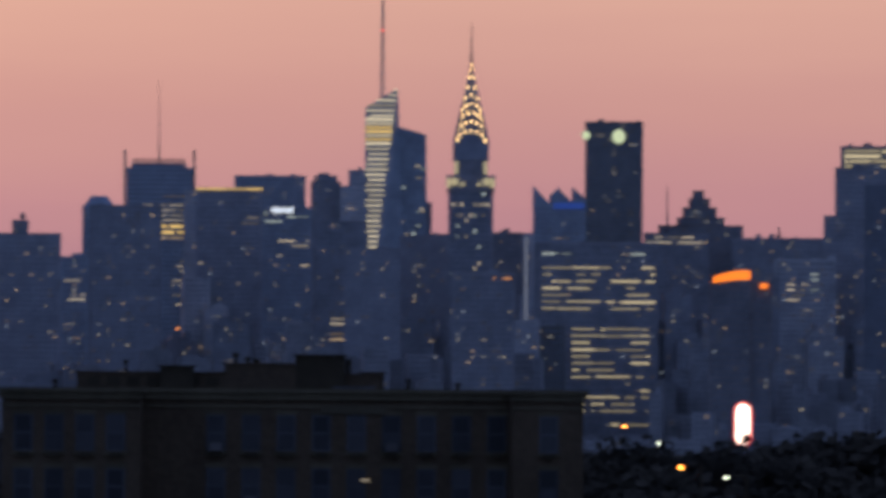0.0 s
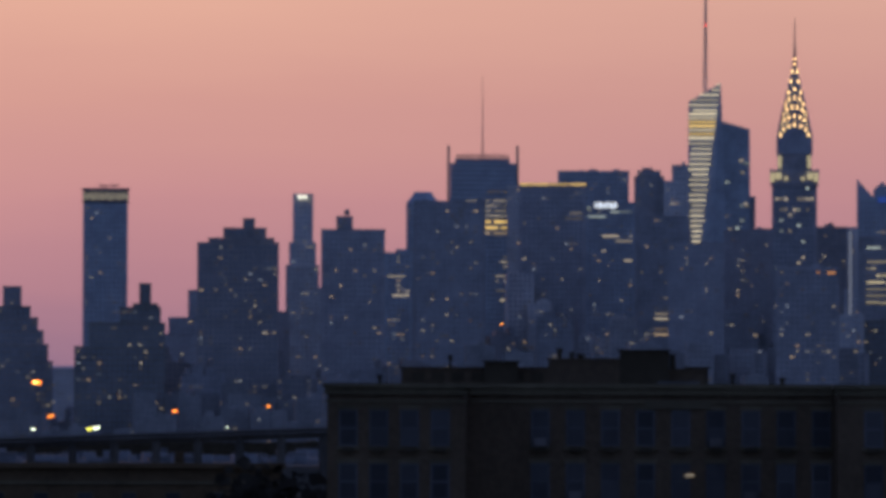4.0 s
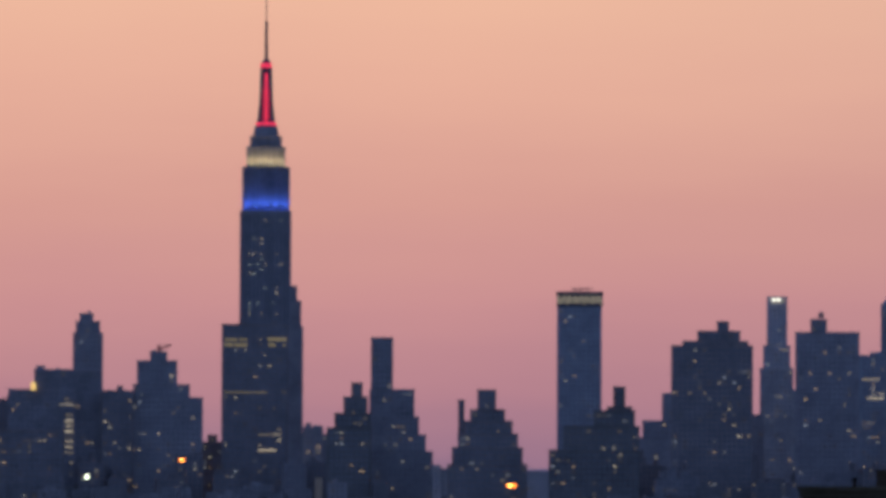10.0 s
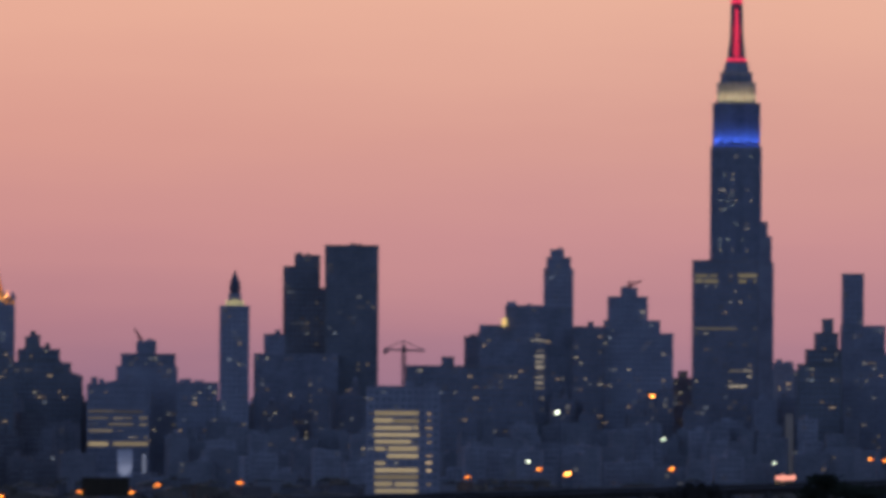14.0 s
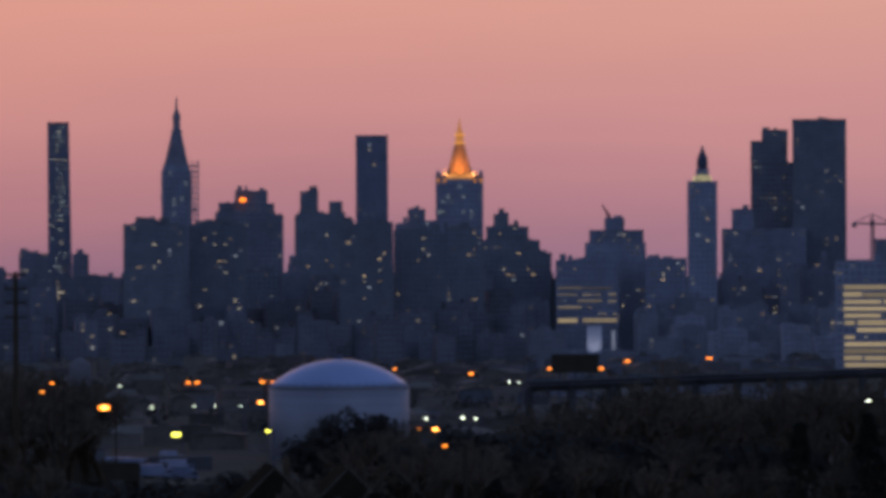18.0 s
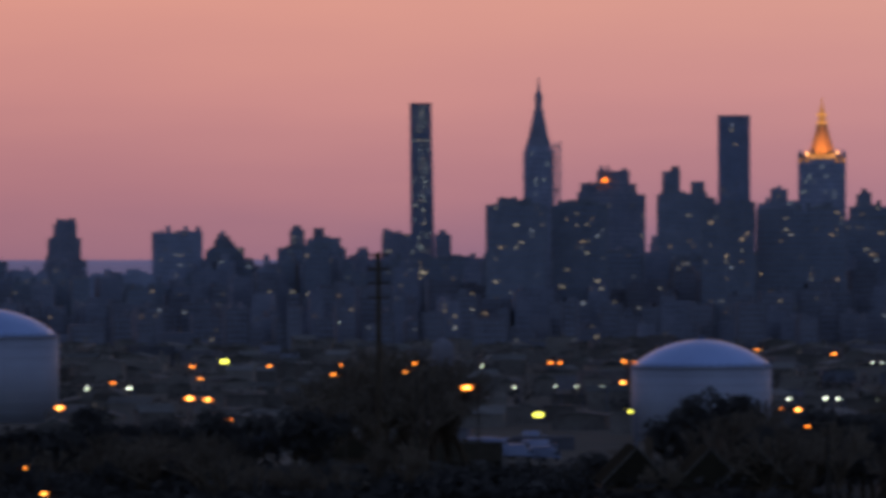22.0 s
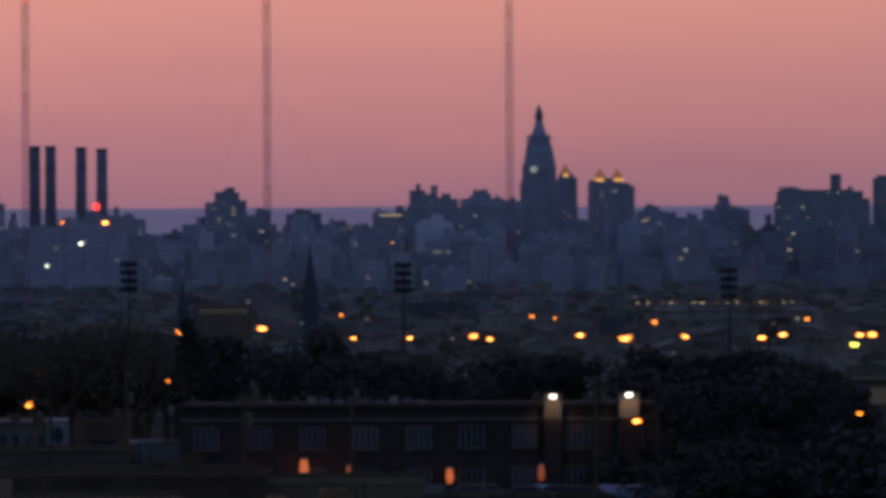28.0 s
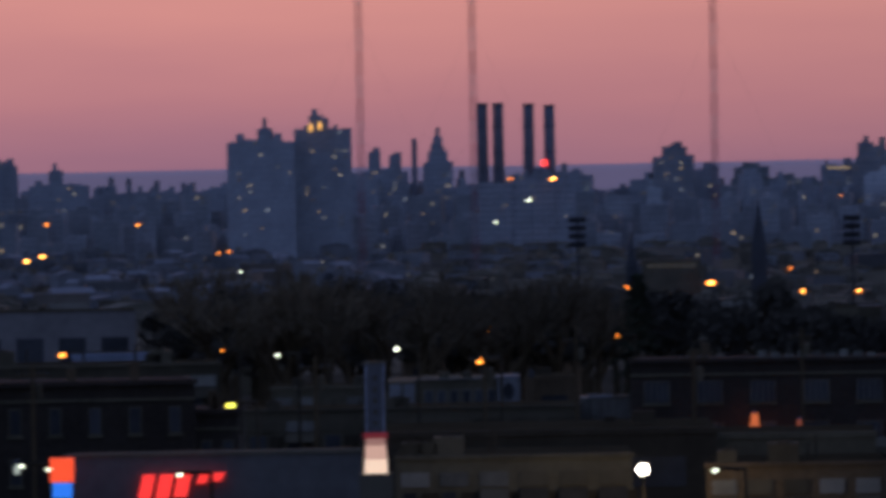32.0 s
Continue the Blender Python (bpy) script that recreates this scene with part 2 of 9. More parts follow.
FAINT = faint_light("dim_far_windows")
WARM = light("lit_warm", (1.0, 0.70, 0.38), 0.38, 0.85)
CREAM = light("lit_cream", (1.0, 0.82, 0.56), 0.36, 0.85)
COOL = light("lit_cool", (0.85, 0.95, 0.85), 0.34, 0.6)
AMBER = light("lit_amber", (1.0, 0.42, 0.10), 0.8, 0.4)
GOLD = light("gold_floodlight", (1.0, 0.40, 0.06), 0.75)
YELLOW = light("bright_yellow_office", (1.0, 0.66, 0.20), 0.75, 0.3)
OLD_GLOW = light("faint_office_floor", (1.0, 0.80, 0.42), 0.13, 0.4)
PALEGOLD = light("pale_gold_office", (1.0, 0.82, 0.48), 0.42, 0.6)
SODIUM = light("sodium_lamp", (1.0, 0.23, 0.015), 3.4, 0.35)
SODIUM_DIM = light("small_sodium_lamp", (1.0, 0.21, 0.008), 2.3, 0.45)
MERCURY = light("white_lamp", (0.92, 1.0, 0.74), 2.6, 0.5)
GREENISH = light("greenish_lamp", (0.95, 0.90, 0.10), 4.0, 0.3)
RED = light("red_flood_glow", (1.0, 0.035, 0.10), 0.85)
BEACON = light("red_beacon", (1.0, 0.05, 0.04), 2.2)
ROYAL = light("blue_floodlight", (0.05, 0.13, 1.0), 0.75)
IVORY = light("ivory_floodlight", (1.0, 0.85, 0.48), 0.46)
EVENING = light("dimmed_office", (1.0, 0.78, 0.48), 0.13, 0.7)
OFFICE = light("evening_office", (1.0, 0.76, 0.42), 0.27, 0.5)
CROWN = light("crown_lamp", (1.0, 0.60, 0.24), 3.4)
SIGN_WHITE = light("white_sign", (0.80, 0.88, 1.0), 1.0)
SIGN_PINK = light("hot_white_sign", (1.0, 0.72, 0.60), 2.6)
SIGN_RED = light("red_sign", (1.0, 0.04, 0.03), 1.1)
SIGN_BLUE = light("blue_sign", (0.03, 0.22, 1.0), 0.9)
SIGN_ORANGE = light("orange_sign", (1.0, 0.22, 0.01), 1.3)
GLARE = light("glaring_lamp", (1.0, 0.90, 0.75), 12.0)


# ---- building helpers ----
def mesh_from(name, verts, faces, mat):
    me = bpy.data.meshes.new(name)
    me.from_pydata(verts, [], faces)
    me.update()
    me.materials.append(mat)
    return me


def boxes(name, mat, spec):
    """A mesh of boxes (x0, x1, y0, y1, z0, z1)."""
    vs, fs = [], []
    for x0, x1, y0, y1, z0, z1 in spec:
        k = len(vs)
        vs += [(x0, y0, z0), (x1, y0, z0), (x1, y1, z0), (x0, y1, z0), (x0, y0, z1), (x1, y0, z1), (x1, y1, z1), (x0, y1, z1)]
        fs += [(k, k + 3, k + 2, k + 1), (k + 4, k + 5, k + 6, k + 7), (k, k + 1, k + 5, k + 4), (k + 1, k + 2, k + 6, k + 5), (k + 2, k + 3, k + 7, k + 6), (k + 3, k, k + 4, k + 7)]
    return mesh_from(name, vs, fs, mat)


def frustum(name, mat, rings, sides=4, turn=45, smooth=False):
    """A closed solid of rings (half width x, half width y, z, centre x, centre y) with that many sides; four sides give the true half widths."""
    vs, fs = [], []
    k = 1 / math.cos(math.pi / sides) if sides == 4 else 1
    for ring in rings:
        rx, ry, z, cx, cy = (*ring, 0, 0)[:5]
        for i in range(sides):
            a = radians(turn) + 2 * math.pi * i / sides
            vs.append((cx + rx * k * math.cos(a), cy + ry * k * math.sin(a), z))
    for j in range(len(rings) - 1):
        for i in range(sides):
            p, q = j * sides + i, j * sides + (i + 1) % sides
            fs.append((p, q, q + sides, p + sides))
    fs.append(tuple(reversed(range(sides))))
    fs.append(tuple(range((len(rings) - 1) * sides, len(rings) * sides)))
    me = mesh_from(name, vs, fs, mat)
    if smooth:
        for p in me.polygons:
            p.use_smooth = len(p.vertices) == 4
    return me


def strut(p, q, r):
    """Vertices and faces of a square bar from p to q."""
    p, q = Vector(p), Vector(q)
    d = (q - p).normalized()
    s = d.orthogonal().normalized() * r
    u = d.cross(s).normalized() * r
    vs = [tuple(e + a) for e in (p, q) for a in (s + u, u - s, -s - u, s - u)]
    return vs, [(0, 1, 5, 4), (1, 2, 6, 5), (2, 3, 7, 6), (3, 0, 4, 7), (3, 2, 1, 0), (4, 5, 6, 7)]


def bars(name, mat, spec):
    """A mesh of bars (p, q, r)."""
    vs, fs = [], []
    for p, q, r in spec:
        v, f = strut(p, q, r)
        fs += [tuple(i + len(vs) for i in g) for g in f]
        vs += v
    return mesh_from(name, vs, fs, mat)


def ground_z(d):
    """Height of the ground at a distance from the camera's hill."""
    s = min(1, max(0, (d - 300) / 1000))
    s2 = min(1, max(0, (d - 1300) / 1700))
    return 30 - 25 * s * s * (3 - 2 * s) - 3 * s2 + 18.4 * math.exp(-(d / 80) ** 2)


def spot(az, d, z=None, twist=0):
    """The pose at a bearing (degrees to the left) and distance, its y axis pointing away from the hill."""
    a = radians(az)
    return pose(-d * math.sin(a), d * math.cos(a), ground_z(d) if z is None else z, 0, 0, az + twist)


def thing(name, m, label, category, group="", kind=""):
    ob = new(name)
    ob.empty_display_size = 2
    ob.matrix_world = m
    return tagged(ob, label, category, group, kind)


def part(name, mesh, parent, label="", at=None, kind=""):
    ob = new(name, mesh)
    ob.parent = parent
    if at is not None:
        ob.matrix_basis = at
    return tagged(ob, label, "", "", kind)


PANES = {}


def lit_pane(parent, x, y, z, w, h, mat):
    """One lit window of a facade, a thin pane before the wall."""
    if mat.name not in PANES:
        PANES[mat.name] = boxes("lit_window", mat, [(-0.5, 0.5, -0.06, 0.06, -0.5, 0.5)])
    ob = part("lit_window", PANES[mat.name], parent)
    ob.matrix_basis = Matrix.LocRotScale((x, y, z), None, (w, 1, h))


def glazing(tiers, fronts, base, pitch=3.4, floor=3.7, pw=1.9, ph=2.0):
    """The grid of window places (x, y, z) of a stepped front."""
    cells = []
    for i, (x0, x1, top) in enumerate(tiers):
        n = max(1, int((x1 - x0 - 1.2) / pitch))
        m = max(1, int((top - base - 2.5) / floor))
        for c in range(n):
            x = (x0 + x1) / 2 + (c - (n - 1) / 2) * pitch
            for f in range(m):
                z = top - 2.4 - f * floor
                if any(a - 0.6 < x < b + 0.6 and z < t + 0.6 for a, b, t in tiers[i + 1:]):
                    continue
                cells.append((x, fronts[i], z))
    return cells


def window_mesh(cells, pw, ph, mat):
    vs, fs = [], []
    for x, y, z in cells:
        k = len(vs)
        vs += [(x - pw / 2, y - 0.04, z - ph / 2), (x + pw / 2, y - 0.04, z - ph / 2), (x + pw / 2, y - 0.04, z + ph / 2), (x - pw / 2, y - 0.04, z + ph / 2)]
        fs.append((k, k + 1, k + 2, k + 3))
    return mesh_from("glazing", vs, fs, mat)


def ragged_tier(mat, x0, x1, y0, y1, z, rnd):
    """A block in one piece whose roofline is broken by stair heads, plant rooms and parapet steps."""
    cuts = [x0]
    while cuts[-1] < x1 - 3.5:
        cuts.append(min(x1, cuts[-1] + rnd.uniform(1.6, 6.5)))
    cuts[-1] = x1
    if len(cuts) < 2:
        cuts = [x0, x1]
    line = []
    for a, c in zip(cuts, cuts[1:]):
        up = rnd.choice((-1.2, -.4, 0, 0, .5, 1.2, 2.2, 3.2)) if min(a - x0, x1 - c) > .1 else rnd.choice((-2.2, -1.0, -.4, 0))
        lean = rnd.choice((0, 0, .4))
        line += [(a + lean, z + up), (c - lean, z + up)]
    line = [(x0, 0)] + [p for i, p in enumerate(line) if i == 0 or p != line[i - 1]] + [(x1, 0)]
    m = len(line)
    vs = [(x, y0, h) for x, h in line] + [(x, y1, h) for x, h in line]
    fs = [tuple(reversed(range(m))), tuple(range(m, 2 * m))] + [(i, (i + 1) % m, (i + 1) % m + m, i + m) for i in range(m)]
    return mesh_from("tier", vs, fs, mat)


def joined(name, mat, meshes):
    """Several meshes as one."""
    vs, fs = [], []
    for me in meshes:
        k = len(vs)
        vs += [tuple(v.co) for v in me.vertices]
        fs += [tuple(i + k for i in p.vertices) for p in me.polygons]
        bpy.data.meshes.remove(me)
    return mesh_from(name, vs, fs, mat)


def lit_runs(b, cells, share, tone, rnd, high=1.0, pitch=3.4):
    """Lit stretches of floors: runs of neighbouring windows, longer where more of the floor is lit."""
    floors = {}
    for x, y, z in cells:
        floors.setdefault((round(z, 1), y), []).append(x)
    for (z, y), xs in sorted(floors.items()):
        xs.sort()
        i = 0
        while i < len(xs):
            run = rnd.randint(1, 4 if share < .5 else 7 if share < .9 else 11)
            run = min(run, len(xs) - i)
            if rnd.random() < share:
                w = (run - 1) * pitch + rnd.choice((1.8, 2.4, 3.0))
                lit_pane(b, (xs[i] + xs[i + run - 1]) / 2, y - 0.14, z + rnd.uniform(-.2, .2), w, high * rnd.uniform(.8, 1.15), tone)
                i += run + (rnd.random() < .4)
            else:
                i += run


def tower(name, label, az, d, tiers, mat, depth=28, lit=6, tones=(WARM, CREAM), rows=(), top="plant", twist=0, step=1.6, seed=0, plain=False, floor=3.7):
    """A building of box tiers (left, right, top height) from the highest at the back to the lowest in front, with its glazing,
    some lit windows, lit stretches (left, right, bottom, top, share, tone) and what stands on its roof."""
    rnd = random.Random(int(az * 1000) + int(d) + seed)
    base = ground_z(d)
    b = thing(name, spot(az, d, base, twist), label, "building", "skyline")
    local = [(x0, x1, z - base) for x0, x1, z in tiers]
    fronts = [-step * i for i in range(len(local))]
    solid = []
    for i, (x0, x1, z) in enumerate(local):
        back = depth - 2.5 * (len(local) - 1 - i)
        t = 0.5
        rim = [(x0 - .15, x1 + .15, fronts[i] - .15, fronts[i] + t, z, z + 1.1), (x0 - .15, x1 + .15, back - t, back + .15, z, z + 1.1),
               (x0 - .15, x0 + t, fronts[i] + t, back - t, z, z + 1.1), (x1 - t, x1 + .15, fronts[i] + t, back - t, z, z + 1.1)]
        if az > 16 and x1 - x0 > 5 and mat != BLACK or plain and x1 - x0 > 7:
            me = ragged_tier(mat, x0, x1, fronts[i], back, z, rnd)
            solid.append(me) if plain else part("tier", me, b)
        elif plain:
            solid.append(boxes("tier", mat, [(x0, x1, fronts[i], back, 0, z)]))
        else:
            part("parapet", boxes("parapet", mat, rim), part("tier", boxes("tier", mat, [(x0, x1, fronts[i], back, 0, z)]), b))
    cells = glazing(local, fronts, 0, 3.4, floor)
    share = .15 if az < 5 else .10 if az < 16 else .055
    blotch = rnd.uniform(0, 90)
    dim = [c for c in cells if c[2] > 14 and rnd.random() < share * 2.6 * max(0, .28 + noise.noise((c[0] * .07 + blotch, c[2] * .09, az)))]
    ww, wh = 1.9, 2.0
    if cells:
        part("glazing", window_mesh(cells, ww, wh, GLAZING.get(mat.name, GLASS)), b, "unlit window panes", None, "stuff")
        if dim:
            part("dim_glazing", window_mesh([(x, y - .05, z) for x, y, z in dim], 1.9, 1.1, FAINT), b, "dimly lit window panes", None, "stuff")
        low = max(0, 22 - base)
        seen = [c for c in cells if c[2] > low]
        for x, y, z in rnd.sample(seen, min(lit, len(seen))):
            w, h = rnd.choice(((.9, .8), (1.2, .9), (1.0, 1.1), (1.8, .8), (2.8, .7)))
            lit_pane(b, x, y - 0.12, z, w, h, rnd.choice(tones))
        for x0, x1, z0, z1, share, tone in rows:
            lit_runs(b, [(x, y, z) for x, y, z in cells if x0 <= x <= x1 and z0 - base <= z <= z1 - base], share, tone, rnd, (2.1 if share > .9 else 1.05) * floor / 3.7)
    x0, x1, z = local[0]
    w = x1 - x0
    low_z = z - (2.4 if az > 16 else 0)
    if w > 9 and top != "hip" and (top == "plant" or az > 9) and mat != BLACK:
        for i in range(min(3, 1 + int(w / 14))):
            c, s = rnd.uniform(x0 + 3, x1 - 3), rnd.uniform(1.2, 3.4)
            me = boxes("roof_house", mat, [(max(x0 + .6, c - s), min(x1 - .6, c + s), 3 + 2.2 * i, 4.6 + 2.2 * i, low_z, z + rnd.uniform(1.2, 4.4))])
            solid.append(me) if plain else part("roof_house", me, b)
    if top == "tank":
        c = (x0 + x1) / 2 + rnd.uniform(-.15, .15) * w
        part("water_tank", frustum("water_tank", BROWN, [(2, 2, low_z if plain else z + 2, c, 5), (2, 2, z + 5, c, 5), (.2, .2, z + 6.6, c, 5)], 10, 0), b)
        plain or part("tank_stand", boxes("tank_stand", STEEL, [(c + sx - .15, c + sx + .15, 5 + sy - .15, 5 + sy + .15, low_z, z + 2.05) for sx in (-1.2, 1.2) for sy in (-1.2, 1.2)]), b)
    if top == "hip":
        part("hip_roof", frustum("hip_roof", mat, [(w / 2 - .3, depth / 3, z + .02, (x0 + x1) / 2, depth / 2), (w / 4, depth / 7, z + w * .35, (x0 + x1) / 2, depth / 2)]), b)
    if solid:
        part("body", joined("body", mat, solid), b)
    return b


CORES = {SODIUM: light("sodium_bulb", (1.0, 0.50, 0.10), 13.0, 0.3), SODIUM_DIM: light("small_sodium_bulb", (1.0, 0.38, 0.04), 5.0, 0.4), MERCURY: light("mercury_bulb", (0.9, 1.0, 0.8), 9.0, 0.4)}


def street_lamp(az, d, z, size, mat, label):
    """A lamp on a pole with a bracket; z is the height of its lens."""
    base = ground_z(d)
    h = z - base
    o = thing("street_lamp", spot(az, d, base), label, "street lamp", "street lamps")
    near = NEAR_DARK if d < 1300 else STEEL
    part("pole", frustum("pole", near, [(.16, .16, 0, 1.6, 0), (.09, .09, h + size * .38, 1.6, 0)], 8, 0), o)
    part("bracket", bars("bracket", near, [((1.6, 0, h + size * .3), (0, 0, h + size * .38), .07)]), o)
    head = part("lamp_head", frustum("lamp_head", near, [(size * .4, size * .34, h + size * .2), (size * .36, size * .3, h + size * .26), (size * .16, size * .16, h + size * .36)], 10, 0), o)
    s = size / 2
    part("lens", frustum("lens", mat, [(s * .6, s * .4, h - s * .46), (s, s * .6, h - s * .3), (s * 1.2, s * .7, h), (s, s * .6, h + s * .28), (s * .6, s * .4, h + s * .44)], 12, 0, True), head, "glowing lens")
    if mat in CORES:
        part("bulb", frustum("bulb", CORES[mat], [(s * .3, s * .1, h - s * .2, 0, -s * .72), (s * .62, s * .2, h - s * .02, 0, -s * .72), (s * .3, s * .1, h + s * .16, 0, -s * .72)], 10, 0, True), head, "white-hot bulb")
    return o


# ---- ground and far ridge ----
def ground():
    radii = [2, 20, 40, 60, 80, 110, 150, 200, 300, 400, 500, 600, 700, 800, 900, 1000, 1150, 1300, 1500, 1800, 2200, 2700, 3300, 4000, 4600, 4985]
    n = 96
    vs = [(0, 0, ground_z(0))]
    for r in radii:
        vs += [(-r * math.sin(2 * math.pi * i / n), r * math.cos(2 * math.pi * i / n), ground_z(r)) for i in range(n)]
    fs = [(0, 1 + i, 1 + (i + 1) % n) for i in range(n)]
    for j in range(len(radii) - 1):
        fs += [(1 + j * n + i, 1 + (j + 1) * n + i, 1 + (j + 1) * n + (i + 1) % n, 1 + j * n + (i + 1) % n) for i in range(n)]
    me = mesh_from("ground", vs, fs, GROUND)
    # the far ground's lighter colour stands in for haze over the city
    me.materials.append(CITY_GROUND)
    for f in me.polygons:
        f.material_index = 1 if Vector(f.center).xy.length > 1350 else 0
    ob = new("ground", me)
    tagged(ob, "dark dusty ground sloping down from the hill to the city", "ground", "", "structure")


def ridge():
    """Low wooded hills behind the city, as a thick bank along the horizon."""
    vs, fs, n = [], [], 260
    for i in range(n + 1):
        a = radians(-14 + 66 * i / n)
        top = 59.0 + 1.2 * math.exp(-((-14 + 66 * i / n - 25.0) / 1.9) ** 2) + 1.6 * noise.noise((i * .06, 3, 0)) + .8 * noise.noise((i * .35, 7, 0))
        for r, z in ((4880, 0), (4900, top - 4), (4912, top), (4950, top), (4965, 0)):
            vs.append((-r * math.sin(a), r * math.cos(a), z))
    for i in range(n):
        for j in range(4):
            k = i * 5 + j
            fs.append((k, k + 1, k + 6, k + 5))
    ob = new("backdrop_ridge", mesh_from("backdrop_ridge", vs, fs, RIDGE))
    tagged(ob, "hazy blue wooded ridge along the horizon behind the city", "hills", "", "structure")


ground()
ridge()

# ---- skyline ----
tower("office_tower", "broad dark office slab tower with chamfered corners", -1.728, 4450, [(-22.8, 22.8, 256.9)], DARK, lit=6, depth=36)
tower("office_tower", "blue glass tower with a jagged slanted roofline", -1.172, 4300, [(-20.1, 20.1, 186.2)], BLUE, lit=4, top="none")
tower("office_tower", "wide office block with many lit pale yellow floors", -1.550, 3880, [(-42.8, 42.8, 147)], GREY, lit=6, rows=[(-37, 41, 102, 135, .6, PALEGOLD), (-18, 39, 54, 93, .62, PALEGOLD), (-12, 36, 21, 50, .5, PALEGOLD), (-42, 42, 137, 143, .3, COOL)], floor=4.7)
tower("office_tower", "pale narrow concrete block beside the offices", -0.845, 3820, [(-9, 9, 92.3)], PALE, lit=0, depth=20)
tower("city_block", "low dark block beside the pale one", -1.095, 3830, [(-9.6, 9.6, 88.6)], DARK, lit=2)
tower("city_tower", "old stepped tower with a peaked hat roof", -2.613, 4500, [(-6.5, 2.6, 204.4), (-9.6, 7.1, 198.1), (-14.5, 12.6, 190.9), (-19, 18.9, 182.7), (-33.8, 33.8, 176.4)], BROWN, lit=5, top="none")
tower("office_tower", "low flat-topped office block in the distance", -3.416, 4450, [(-37.4, 37.4, 165.5)], GREY, lit=4)
tower("city_tower", "tall tower with a gold-lit attic", -4.383, 4100, [(-25.2, 37, 223.3), (-29.2, 37.1, 207.6), (-37.3, 37.2, 172.7)], GREY, lit=5, rows=[(-25.8, 37.7, 207.7, 223.2, .95, PALEGOLD)])
tower("city_tower", "dark narrow tower in front of the gold-lit one", -4.474, 3900, [(-13.6, 13.6, 188.2)], BLACK, lit=4)
tower("city_tower", "dark brown tower under a curved orange sign", -3.020, 3600, [(-3.8, 20, 114.8), (-20, 7, 114.8)], BROWN, lit=0, top="none")
tower("office_tower", "hazy office tower with a column of lit windows", -3.675, 4050, [(-22.3, 22.3, 139.8)], PALE, lit=6, rows=[(2.3, 10.1, 104.9, 133.3, .7, COOL), (-12.7, 3.6, 108.1, 124.3, .4, CREAM)])
tower("office_tower", "mid-height office block with a lit top floor", -2.369, 4250, [(-24.5, 24.5, 163.8)], GREY, lit=5, rows=[(-23.0, 18.7, 156.6, 163.7, .6, CREAM)])
tower("city_tower", "dark tower in front of the crowned skyscraper", -0.408, 3700, [(-20.8, 20.8, 122)], GREY, lit=5, rows=[(5.3, 19.9, 117.8, 122.8, .7, AMBER)])
tower("city_block", "blue hazy mid-rise block", -0.707, 4250, [(-15.6, 15.6, 163.1)], PALE, lit=4)
tower("city_block", "hazy mid-rise block below the spires", 0.047, 4300, [(-6.5, 6.5, 163.3)], GREY, lit=4)
tower("office_tower", "office block by the crowned skyscraper", -0.652, 4200, [(-11.3, 11.3, 162.1)], BROWN, lit=6, rows=[(-8.9, 3.7, 128.5, 133.5, .6, AMBER)])
tower("office_tower", "narrow glass tower with a hipped top", 3.509, 4350, [(-12.7, 12.7, 184.8)], BLUE, lit=4, top="hip")
tower("apartment_tower", "broad dark apartment slab with scattered lights", 3.236, 4000, [(-25.5, 25.5, 174.5)], GREY, lit=10)
tower("office_tower", "dark office slab with a glowing top edge", 2.186, 4100, [(-24.3, 24.3, 190.7)], GREY, lit=9, rows=[(-19.4, 20.9, 163.7, 172.5, .22, CREAM), (-21.1, -5.4, 73.0, 99.6, .35, WARM)])
tower("office_tower", "broad flat-topped office slab behind", 1.773, 4600, [(-29.1, 29.1, 218.2)], BLUE, lit=4)
tower("office_tower", "office tower with a white sign near the roof", 1.599, 4250, [(-18.3, 18.3, 181.6)], BLUE, lit=9, rows=[(-16.8, 17.3, 168.8, 176.4, .45, COOL), (-8.2, 16.6, 138.1, 157.2, .25, CREAM)])
tower("city_tower", "grey tower block with rounded shoulders", 1.206, 4500, [(-9.3, 9.2, 214.8), (-12, 12, 210.2)], GREY, lit=2)
tower("city_tower", "grey tower block with a roof plant", 0.927, 4474, [(-3.7, 9.8, 218.4), (-9.9, 9.9, 205.8)], PALE, lit=2)
tower("apartment_tower", "hazy pale blue apartment tower", 1.058, 4020, [(-18.9, 18.9, 164.9)], GREY, lit=9, rows=[(-7.2, 18.2, 92.1, 97.1, .8, CREAM), (-5.1, 20.3, 80.0, 85.0, .5, WARM)])
tower("city_block", "mid-rise block with scattered lit windows", 0.724, 3900, [(-19.5, 19.5, 142.8)], GREY, lit=9)
tower("city_block", "hazy mid-rise block with scattered lit windows", 0.205, 4100, [(-17.5, 17.4, 156.8)], GREY, lit=11)
tower("apartment_tower", "stepped brick apartment tower with a square crown", 4.218, 4000, [(-11.9, -0.3, 163.2), (-22.7, 22.7, 154)], GREY, lit=10, top="tank")
tower("office_tower", "pale blue office block with lit floors", 3.754, 4300, [(-10.4, 10.4, 144.3)], BLUE, lit=5, rows=[(-9.2, 9.4, 110.2, 142.5, .25, CREAM)])
tower("office_tower", "slender glass tower with a white-lit top", 4.733, 4300, [(-7.4, 8.1, 188.8), (-10.2, 10.5, 151.7), (-12.7, 12.7, 134.4)], PALE, lit=5, top="none")
tower("apartment_tower", "large dark apartment tower with stepped shoulders", 5.387, 3900, [(3.4, 11.6, 158.8), (-10.2, 19.5, 152.1), (-20.4, 25, 145.1), (-28.2, 28.2, 141.9)], BROWN, lit=11, top="none")
